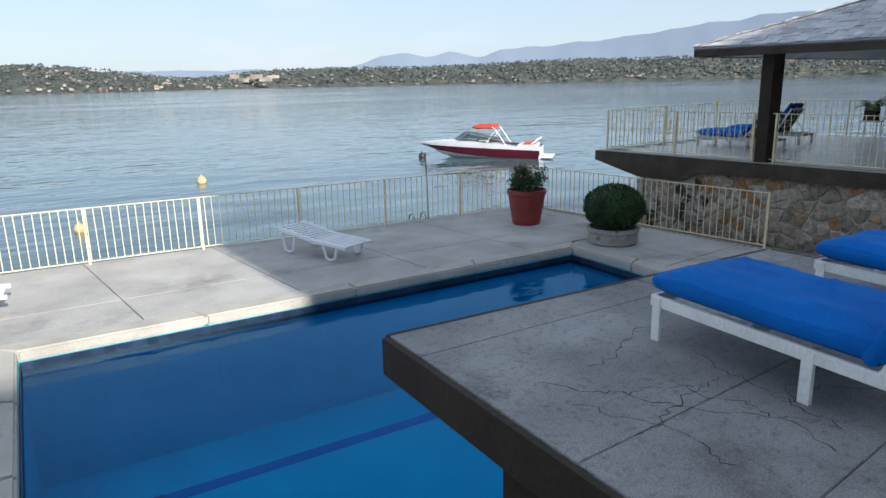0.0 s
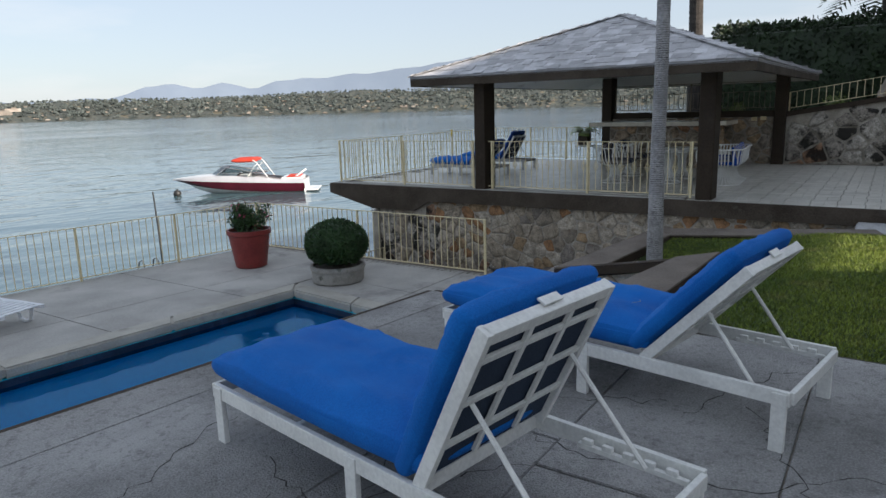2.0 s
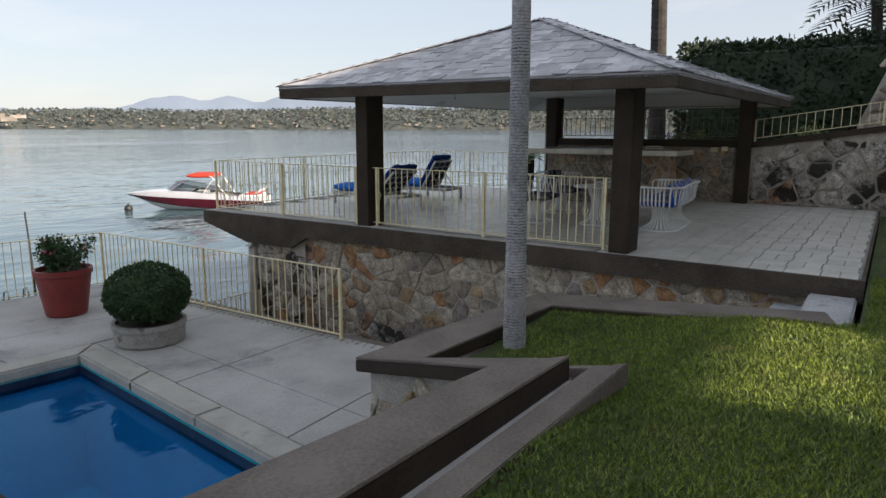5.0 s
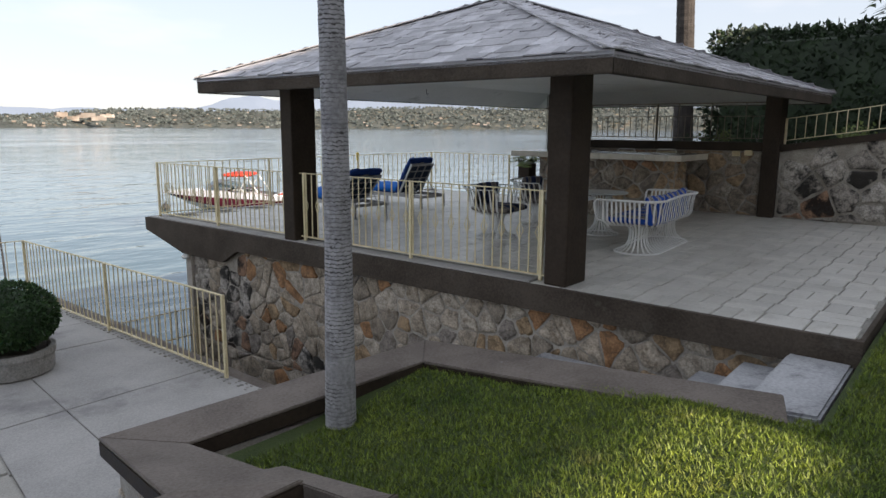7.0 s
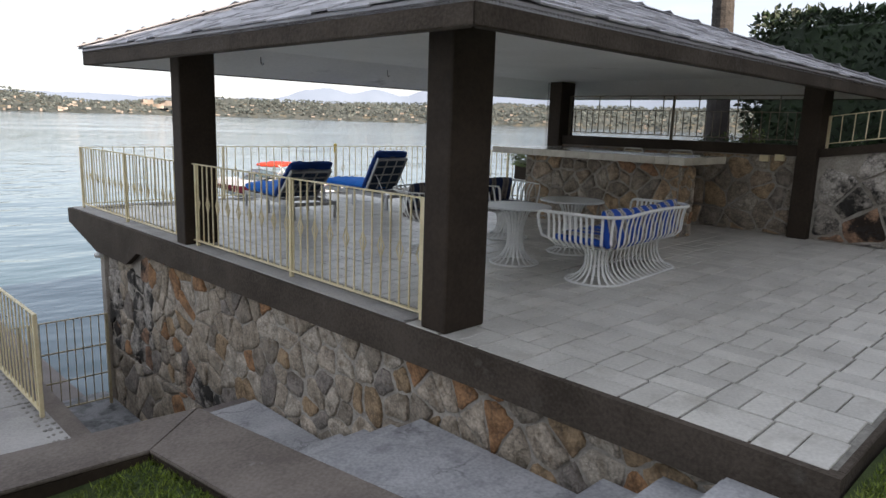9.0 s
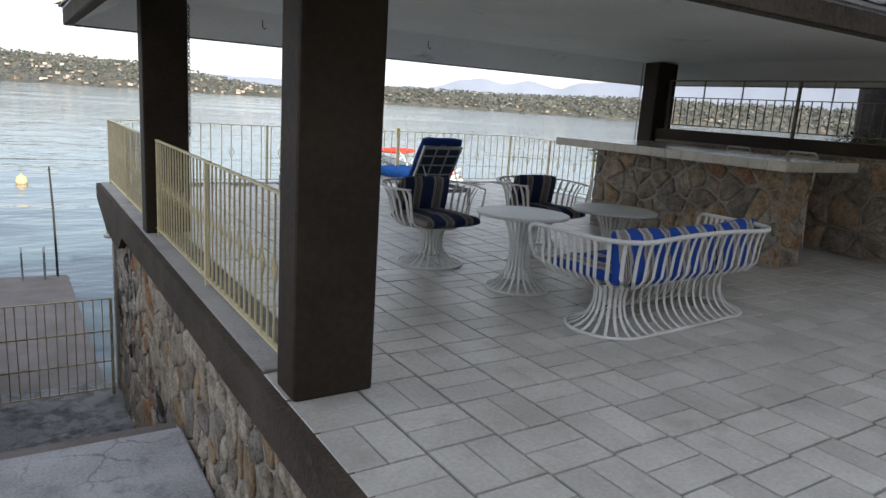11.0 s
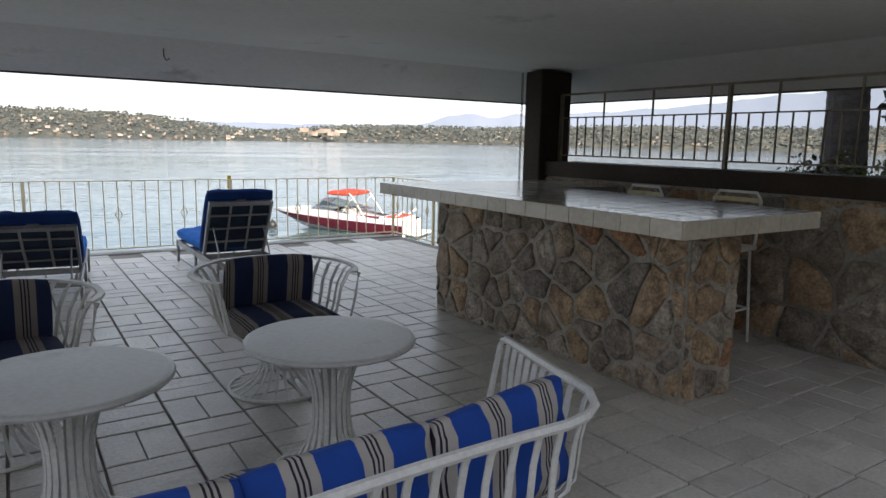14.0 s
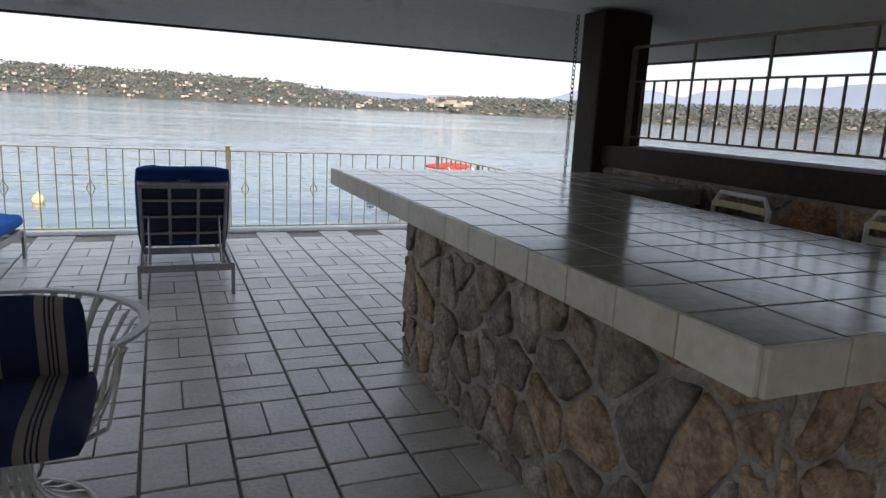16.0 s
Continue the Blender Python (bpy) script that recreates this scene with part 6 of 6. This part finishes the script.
def near_stems(r):
    s = stems[r.randrange(len(stems))]
    t = r.uniform(0.45, 1.05)
    p = Vector((s[0] * t, s[1] * t, 0.64 + (s[2] - 0.64) * t)) + Vector((r.gauss(0, 0.07), r.gauss(0, 0.07), r.gauss(0, 0.05)))
    return p, (s[0], s[1], 0.4)


raw("foliage", *leaves(3000, near_stems, 0.065, 5), LEAF, pot)
raw("flower", *leaves(45, lambda r: (Vector(stems[r.randrange(len(stems))]) + Vector((r.gauss(0, 0.05), r.gauss(0, 0.05), r.gauss(0.03, 0.03))), (0, 0, 1)), 0.045, 9, aspect=0.9), FLOWER, pot)
tagged(bpy.data.objects["flower"], kind="stuff")

bush = thing("clipped_bush", "round clipped shrub in a low weathered stone planter", "plant", at=(10.5, 8.86, DECK))
bm = bmesh.new()
lathe(bm, [(0.4, 0), (0.44, 0.03), (0.45, 0.2), (0.47, 0.24), (0.47, 0.3), (0.42, 0.3), (0.4, 0.24), (0.02, 0.23)], 36, 0.008)
part("planter", bm, PLANTER, bush)
bm = bmesh.new()
lathe(bm, [(0.02, 0.2), (0.4, 0.22), (0.38, 0.27), (0.02, 0.28)], 18, 0.03)
part("soil", bm, SOIL, bush)
bm = bmesh.new()
tube(bm, [(0, 0, 0.2), (0.01, 0, 0.5)], [0.05, 0.04], 8)
part("trunk", bm, BARK, bush)


def ball(r):
    a, u = r.uniform(0, 6.283), r.uniform(-0.75, 1)
    k = math.sqrt(1 - u * u)
    q = r.uniform(0.86, 1.0) ** 0.5
    lump = 1 + 0.05 * noise.noise(Vector((k * math.cos(a) * 3, k * math.sin(a) * 3, u * 3)))
    n = Vector((k * math.cos(a), k * math.sin(a), u))
    return Vector((n.x * 0.53 * q * lump, n.y * 0.53 * q * lump, 0.66 + n.z * 0.4 * q * lump)), n * 0.6


bm = bmesh.new()
bmesh.ops.create_icosphere(bm, subdivisions=3, radius=0.47, matrix=Matrix.Translation((0, 0, 0.64)) @ Matrix.Diagonal((1, 1, 0.74, 1)))
part("crown_core", bm, LEAF, bush)
raw("crown", *leaves(9500, ball, 0.042, 6), LEAF, bush)


def palm(name, label, x, y, z, pts, radii, fronds, flen, seed):
    root = thing(name, label, "tree", at=(x, y, z))
    bm = bmesh.new()
    P, R = [], []
    n = len(pts) - 1
    for k in range(n * 26 + 1):
        t = k / 26
        i = min(int(t), n - 1)
        p = Vector(pts[i]).lerp(Vector(pts[i + 1]), t - i)
        r = radii[i] + (radii[i + 1] - radii[i]) * (t - i)
        P.append(p)
        R.append(r * (1 + ((0.008 if k % 3 == 0 else -0.004) if r < 0.12 else 0.012 * (-1) ** k) + 0.02 * noise.noise(Vector((k * 0.7, seed, 0)))))
    tube(bm, P, R, 14)
    # trunks beyond x 20 take the bark with backlight shade in its colour
    part("trunk", bm, BARK if x < 20 else BARK_BACKLIT, root, "ringed palm trunk")
    top = P[-1]
    rnd = random.Random(seed)
    for k in range(fronds):
        a, lift = k * 2.4 + rnd.uniform(-0.2, 0.2), rnd.uniform(-0.1, 0.9)
        d = Vector((math.cos(a), math.sin(a), 0))
        V, F = [], []
        spine = [top + d * flen * s * (1 - 0.1 * s) + Vector((0, 0, flen * (lift * s - (0.55 + lift * 0.5) * s * s))) for s in [q / 14 for q in range(15)]]
        side = Vector((-d.y, d.x, 0))
        for q in range(1, 14):
            w = flen * 0.28 * math.sin(math.pi * (q + 1) / 16)
            for s in (-1, 1):
                i = len(V)
                b0, b1 = spine[q], spine[q] + (spine[q + 1] - spine[q]) * 0.5
                tip = b0 + side * s * w + d * w * 0.5 - Vector((0, 0, w * 0.35))
                V += [b0, b1, tip]
                F.append((i, i + 1, i + 2))
        bmv = [(v.x, v.y, v.z) for v in V]
        raw("frond", bmv, F, LEAF2, root)
    return root


palm("palm_tree", "slender grey palm trunk standing in the lawn corner", 10.84, 3.56, -0.47,
     [(0, 0, 0), (0.03, 0.02, 1.3), (0.0, 0.0, 2.6), (-0.02, 0.0, 4.2), (0.05, 0.05, 6.2), (0.1, 0.1, 8.4)], [0.108, 0.09, 0.083, 0.078, 0.072, 0.065], 17, 2.2, 3)
palm("palm_tree", "palm with drooping fronds behind the tall hedge", 30.6, 1.4, 1.0,
     [(0, 0, 0), (0.05, 0.1, 2.2), (0.0, 0.3, 4.5)], [0.2, 0.17, 0.15], 19, 2.3, 9)
palm("palm_tree", "palm trunk rising behind the pavilion wall, darkened as backlit", 24.9, 6.45, 1.0,
     [(0, 0, 0), (-0.16, 0, 1.5), (-0.36, 0, 3.0), (-0.6, 0, 5.0), (-0.8, 0, 9.0)], [0.25, 0.225, 0.21, 0.2, 0.17], 17, 2.6, 5)


def leaf_box(name, label, lo, hi, count, size, mat, seed):
    """A hedge: a dark core and leaves all over its uneven outside."""
    root = thing(name, label, "hedge")
    lo, hi = Vector(lo), Vector(hi)
    s = hi - lo
    def where(r):
        f = r.choice((0, 0, 1, 2, 2, 2))
        u, v = r.random(), r.random()
        p = {0: Vector((0, u, v)), 1: Vector((u, 0 if r.random() < 0.5 else 1, v)), 2: Vector((u, v, 1))}[f]
        n = {0: Vector((-1, 0, 0)), 1: Vector((0, -1 if p.y == 0 else 1, 0)), 2: Vector((0, 0, 1))}[f]
        q = Vector((lo.x + p.x * s.x, lo.y + p.y * s.y, lo.z + p.z * s.z))
        b = 0.26 * noise.noise(q * 0.8) + 0.16 * noise.noise(q * 2.6)
        return q + n * (b + r.uniform(-0.12, 0.05)), n * 0.5 + Vector((0, 0, 0.3))
    bm = bmesh.new()
    box(bm, lo + Vector((0.2, 0.2, 0)), hi - Vector((0.2, 0.2, 0.16)), 0.3)
    part("core", bm, LEAF2, root)
    raw("leaves", *leaves(count, where, size, seed), mat, root)
    return root


leaf_box("hedge", "tall dark clipped hedge behind the stone wall", (25.0, -6.5, 1.0), (27.6, 6.0, 3.8), 19000, 0.15, LEAF2, 41)
leaf_box("hedge", "very tall dark hedge at the garden's edge", (23.6, -9.0, 1.2), (26.4, -2.2, 5.0), 13000, 0.16, LEAF2, 42)


def shrub(x, y, z, r, h, count, size, mat, seed, label):
    root = thing("shrub", label, "plant", group="bank shrubs", at=(x, y, z))
    rnd = random.Random(seed)
    tips = []
    for k in range(8):
        a, q = rnd.uniform(0, 6.28), rnd.uniform(0.2, 1) * r
        tip = (q * math.cos(a), q * math.sin(a), h * rnd.uniform(0.6, 1))
        bm = bmesh.new()
        tube(bm, [(0, 0, -0.02), (tip[0] * 0.5, tip[1] * 0.5, tip[2] * 0.6), tip], [0.014, 0.009, 0.004], 5)
        part("stem", bm, BARK, root)
        tips.append(tip)
    def where(q):
        s, t = tips[q.randrange(8)], q.uniform(0.3, 1.1)
        return Vector((s[0] * t + q.gauss(0, 0.08 * r / 0.4), s[1] * t + q.gauss(0, 0.08 * r / 0.4), s[2] * t + q.gauss(0, 0.05))), (s[0], s[1], 0.3)
    raw("foliage", *leaves(count, where, size, seed), mat, root)
    return root


shrub(22.3, 4.8, 1.0, 0.35, 0.5, 900, 0.06, LEAF3, 51, "pale yellow-green shrub behind the pavilion railing")
shrub(22.6, 4.0, 1.0, 0.4, 0.55, 700, 0.06, LEAF, 52, "dark shrub behind the pavilion railing")
shrub(22.2, 5.5, 1.0, 0.3, 0.42, 400, 0.06, LEAF, 53, "dark shrub behind the pavilion railing")
shrub(22.3, 2.4, 1.15, 0.4, 0.5, 600, 0.08, LEAF3, 54, "pale shrub on the planted bank")
shrub(22.2, 3.4, 1.0, 0.4, 0.5, 600, 0.07, LEAF, 55, "dark shrub on the planted bank")

# small palm in a pot on a white table at the lakeside corner
stand = thing("plant_table", "low white metal table at the lakeside corner of the pavilion", "table", at=(21.22, 8.68, 0))
bm = bmesh.new()
box(bm, (-0.2, -0.25, 0.42), (0.2, 0.25, 0.46), 0.01)
part("tabletop", bm, WHITE_METAL, stand)
for sx_ in (-1, 1):
    for sy_ in (-1, 1):
        bm = bmesh.new()
        tube(bm, [(sx_ * 0.18, sy_ * 0.22, 0), (sx_ * 0.17, sy_ * 0.2, 0.42)], 0.014, 6)
        part("leg", bm, WHITE_METAL, stand)
pp = thing("potted_palm", "small palm in a square dark pot", "plant", at=(21.22, 8.68, 0.46))
bm = bmesh.new()
box(bm, (-0.15, -0.15, 0), (0.15, 0.15, 0.34), 0.015)
part("pot", bm, BROWN, pp)
rnd = random.Random(77)
for k in range(16):
    a, lift = k * 2.4, rnd.uniform(0.7, 1.5)
    d = Vector((math.cos(a), math.sin(a), 0))
    sp = [Vector((0, 0, 0.33)) + d * 0.42 * s + Vector((0, 0, 0.4 * (lift * s - s * s * 0.9))) for s in [q / 6 for q in range(7)]]
    V, F = [], []
    for q in range(1, 6):
        for s in (-1, 1):
            i = len(V)
            V += [sp[q], sp[q + 1], sp[q] + Vector((-d.y, d.x, 0)) * s * 0.13 + d * 0.07 - Vector((0, 0, 0.04))]
            F.append((i, i + 1, i + 2))
    raw("frond", V, F, LEAF3, pp)

# ---- boat ----
boat = thing("motorboat", "white sport boat with dark red hull side and red canopy", "boat", at=(31.8, 36.78, LAKE_Z), turn=-52)
boat.scale = (1.19, 1.19, 1.14)
# local x runs from bow (-) to stern (+)
BL = 7.3
V, F = [], []
ns = 22
secs = []
for i in range(ns + 1):
    t = i / ns
    w = 1.18 * (1 - (1 - t) ** 2.6) ** 0.75 if t < 1 else 1.18
    w = max(0.02, w * (1 - 0.06 * max(0, t - 0.7)))
    sheer = 0.84 + 0.24 * math.sin(math.pi * min(1, t * 1.25)) - 0.14 * t
    keel = 0.55 * (1 - t) ** 3.2 - 0.28 * (1 - (1 - t) ** 6)
    xx = -BL / 2 + BL * t
    rake = 0.6 * (1 - t) ** 4
    chine, band = 0.62 * (1 - t) ** 2.2 + 0.03, 0.81 - 0.3 * t
    secs.append([(xx + rake * 1.5, 0, min(keel, chine - 0.02)), (xx + rake, w * 0.8, chine), (xx + rake * 0.5, w * 0.95, (chine + band) / 2), (xx + rake * 0.2, w, band), (xx, w * 0.97, sheer * 0.93), (xx, w * 0.8, sheer + 0.03)])


def hull_strip(name, ks, mat, label=""):
    V, F = [], []
    for s in (1, -1):
        base = len(V)
        for sec in secs:
            V += [(sec[k][0], sec[k][1] * s, sec[k][2]) for k in ks]
        m = len(ks)
        for i in range(ns):
            for k in range(m - 1):
                a = base + i * m + k
                F.append((a, a + m, a + m + 1, a + 1))
    return raw(name, V, F, mat, boat, label, True)


hull_strip("hull_bottom", (0, 1), WHITE_GEL)
hull_strip("hull_side", (1, 2, 3), RED_GEL, "glossy dark red hull band")
hull_strip("gunwale", (3, 4, 5), WHITE_GEL_SHADE, "white topside with its shade painted grey")
bm = bmesh.new()
prev = None
for i in range(0, 12):
    s = secs[i]
    cur = [bm.verts.new((s[5][0], s[5][1], s[5][2])), bm.verts.new((s[5][0], 0, s[5][2] + 0.1 * min(1, s[5][1]))), bm.verts.new((s[5][0], -s[5][1], s[5][2]))]
    if prev:
        bm.faces.new((prev[0], cur[0], cur[1], prev[1])), bm.faces.new((prev[1], cur[1], cur[2], prev[2]))
    prev = cur
part("foredeck", bm, WHITE_GEL, boat, smooth=True)
bm = bmesh.new()
box(bm, (-BL / 2 + BL * 0.5, -0.78, 0.25), (BL / 2, 0.78, 0.34))
box(bm, (BL / 2 - 0.06, -1.05, -0.1), (BL / 2 + 0.02, 1.05, 0.68), 0.02)
part("cockpit", bm, WHITE_GEL, boat)
bm = bmesh.new()
box(bm, (BL / 2, -0.95, 0.06), (BL / 2 + 0.7, 0.95, 0.14), 0.03)
part("swim_platform", bm, WHITE_GEL, boat)
bm = bmesh.new()
box(bm, (BL / 2 - 1.3, -0.85, 0.34), (BL / 2 - 0.15, 0.85, 0.84), 0.08)
box(bm, (-0.1, -0.8, 0.34), (0.5, -0.25, 1.0), 0.08)
box(bm, (-0.1, 0.25, 0.34), (0.5, 0.8, 1.0), 0.08)
part("seats", bm, WHITE_GEL, boat)
bm = bmesh.new()
box(bm, (BL / 2 - 1.0, -0.86, 0.845), (BL / 2 - 0.3, 0.86, 0.87), 0.01)
part("sunpad", bm, RED_CLOTH, boat)
bm = bmesh.new()
pts_l = [(-1.45, -0.2, 1.1), (-1.1, -0.75, 1.06), (0.9, -0.98, 0.92)]
for s in (1, -1):
    lo = [bm.verts.new((p[0], p[1] * s, p[2])) for p in pts_l]
    hi = [bm.verts.new((p[0] + 0.55, p[1] * s * 0.88, p[2] + (0.42 if k < 2 else 0.14))) for k, p in enumerate(pts_l)]
    for k in range(2):
        bm.faces.new((lo[k], lo[k + 1], hi[k + 1], hi[k]))
ws = part("windscreen", bm, GLASS, boat, "tinted wraparound windscreen")
bm = bmesh.new()
for s in (1, -1):
    tube(bm, [(p[0] + 0.55, p[1] * s * 0.88, p[2] + (0.42 if k < 2 else 0.14)) for k, p in enumerate(pts_l)], 0.02, 5)
    tube(bm, [pts_l[1][:1] + (pts_l[1][1] * s, pts_l[1][2]), (pts_l[1][0] + 0.55, pts_l[1][1] * s * 0.88, pts_l[1][2] + 0.42)], 0.018, 5)
part("windscreen_frame", bm, GREY_METAL, boat)
for s in (1, -1):
    bm = bmesh.new()
    tube(bm, [(1.75, s * 1.0, 0.78), (1.15, s * 0.98, 1.72), (0.95, s * 0.96, 1.88)], 0.024, 6)
    tube(bm, [(0.62, s * 1.02, 0.9), (0.95, s * 0.98, 1.45), (1.2, s * 0.97, 1.7)], 0.013, 6)
    part("canopy_bow", bm, WHITE_METAL, boat)
bm = bmesh.new()
pillow(bm, 1.3, 1.9, 0.24, 0.5, 6, Matrix.Translation((0.45, 0, 1.85)), 0.02, 3)
part("canopy", bm, RED_CLOTH, boat, "folded red sun canopy", True)
for s in (-1, 1):
    bm = bmesh.new()
    tube(bm, [(BL / 2 - 0.5, s * 0.75, 0.85), (BL / 2 - 0.1, s * 0.8, 1.15)], 0.05, 6)
    part("grab_handle", bm, WHITE_GEL, boat)


def buoy(name, x, y, r, mat, label):
    bm = bmesh.new()
    lathe(bm, [(0.02, -r), (r * 0.7, -r * 0.7), (r, 0), (r * 0.72, r * 0.7), (r * 0.25, r * 0.95), (r * 0.12, r * 1.3), (0.01, r * 1.32)], 18)
    ob = link_mesh(name, bm, mat, smooth=True)
    ob.matrix_basis = pose(x, y, LAKE_Z + r * 0.45)
    return tagged(ob, label, "buoy", group="mooring buoys")


buoy("buoy", 12.95, 38.2, 0.27, YELLOW, "yellowish round mooring buoy floating on the lake")
buoy("buoy", 5.14, 28.64, 0.22, YELLOW, "yellowish round mooring buoy floating on the lake")
buoy("buoy", 28.75, 39.3, 0.26, BLACK, "black mooring buoy at the boat's bow")

# dome lamp under the edge beam
bm = bmesh.new()
lathe(bm, [(0.02, -0.05), (0.06, -0.04), (0.07, 0.0), (0.05, 0.03), (0.02, 0.035)], 16)
lamp = link_mesh("flood_lamp", bm, WHITE_METAL, smooth=True)
lamp.matrix_basis = pose(13.8, 10.72, -0.56)
tagged(lamp, "small white lamp fixed under the edge beam", "lamp")

# ---- floor tiles, last ----
rnd = random.Random(15)
BW = 0.38                                # one block: two long tiles, turned block by block
tile_a = tile_mesh("tile", 0.365, 0.174, 0.016, TILE)
tile_b = tile_mesh("tile", 0.179, 0.357, 0.016, TILE)
V, F = [], []


def joined_tile(cx, cy, sx_, sy_, z):
    i = len(V)
    b = 0.004
    for zz_, g in ((-0.008, 0), (0.004, 0), (0.008, b)):
        V.extend([(cx - sx_ / 2 + g, cy - sy_ / 2 + g, z + zz_), (cx + sx_ / 2 - g, cy - sy_ / 2 + g, z + zz_), (cx + sx_ / 2 - g, cy + sy_ / 2 - g, z + zz_), (cx - sx_ / 2 + g, cy + sy_ / 2 - g, z + zz_)])
    for k in (0, 4):
        F.extend([(i + k + q, i + k + (q + 1) % 4, i + k + 4 + (q + 1) % 4, i + k + 4 + q) for q in range(4)])
    F.append((i + 8, i + 9, i + 10, i + 11))


count = 0
for c in range(22):
    x = 13.825 + (c + 0.5) * BW
    if x + BW / 2 > 21.66:
        break
    for r in range(30):
        y = 0.96 + (r + 0.5) * 0.372 + 0.02 * (c % 2)
        if (c + r) % 2:
            cells = [(x - 0.093, y, tile_b, 0.179, 0.357), (x + 0.093, y, tile_b, 0.179, 0.357)]
        else:
            cells = [(x, y - 0.0915, tile_a, 0.365, 0.174), (x, y + 0.0915, tile_a, 0.365, 0.174)]
        for cx, cy, tm_, sx_, sy_ in cells:
            z = -0.006 + rnd.uniform(-0.0012, 0.0012)
            if cx - sx_ / 2 < (PX0 + 0.2 if cy > 3.95 else PX0 - 0.012) or cy + sy_ / 2 > PY1 - 0.2 or cx + sx_ / 2 > 21.62:
                continue
            if 14.1 < cx < 18.2 and 1.9 < cy < 5.6 and count < 300:
                shared("tile", tm_, pavilion_floor, pose(cx, cy, z, rnd.uniform(-0.25, 0.25), rnd.uniform(-0.25, 0.25), rnd.uniform(-0.4, 0.4)))
                count += 1
            else:
                joined_tile(cx, cy, sx_, sy_, z)
tagged(raw("tile_field", V, F, TILE_J, pavilion_floor), "pale floor tiles with dark joints", kind="stuff")

# ---- roof shingles, last ----
V, F = [], []
sh = tile_mesh("shingle", 0.3, 0.2, 0.014, SHINGLE, 0.003)
count = 0
rnd = random.Random(16)
for (a, b, p, q), face in (((c_w, c_s, RA, RA), "w"), ((c_s, c_e, RA, RB), "s"), ((c_e, c_n, RB, RB), "e"), ((c_n, c_w, RB, RA), "n")):
    ex = (b - a).normalized()
    nrm = (b - a).cross(p - a).normalized()
    if nrm.z < 0:
        nrm = -nrm
    up = nrm.cross(ex)
    if up.z < 0:
        up = -up
    H_ = (p - a).dot(up)
    s0, s1, L = (p - a).dot(ex), (q - a).dot(ex), (b - a).length
    rows_n = int(H_ / 0.15)
    for r in range(rows_n):
        v = r * 0.15
        lo, hi = s0 * v / H_, L - (L - s1) * v / H_
        u = lo - 0.1 + (0.16 if r % 2 else 0.0)
        while u < hi:
            w = min(rnd.choice((0.3, 0.3, 0.2, 0.15)), hi + 0.04 - u)
            if u < lo - 0.06:
                w -= lo - 0.06 - u
                u = lo - 0.06
            if w > 0.08:
                lift = 0.013 + (0.011 if rnd.random() < 0.45 else 0)
                c = a + ex * (u + w / 2) + up * (v + 0.085) + nrm * lift
                if face == "w" and w > 0.29 and count < 290:
                    m = Matrix((ex, up, nrm)).transposed().to_4x4()
                    m.translation = c
                    shared("shingle", sh, roof, m @ Matrix.Rotation(radians(1.6), 4, "X"))
                    count += 1
                else:
                    i = len(V)
                    for dz in (-0.007, 0.007):
                        for du, dv in ((-1, -1), (1, -1), (1, 1), (-1, 1)):
                            V.append(c + ex * du * (w / 2 - 0.004) + up * dv * 0.1 + nrm * (dz + (0.003 if dv < 0 else -0.003)))
                    F += [(i + 4, i + 5, i + 6, i + 7), (i, i + 1, i + 5, i + 4), (i + 1, i + 2, i + 6, i + 5), (i + 3, i, i + 4, i + 7)]
            u += w
tagged(raw("shingle_field", V, F, SHINGLE_J, roof), kind="stuff")
bm = bmesh.new()
for a, b in ((c_w, RA), (c_s, RA), (c_e, RB), (c_n, RB), (RA, RB)):
    strap(bm, [a + Vector((0, 0, 0.03)), b + Vector((0, 0, 0.03))], (0, 0, 1), 0.22, 0.014)
part("ridge_cap", bm, SHINGLE_J, roof)
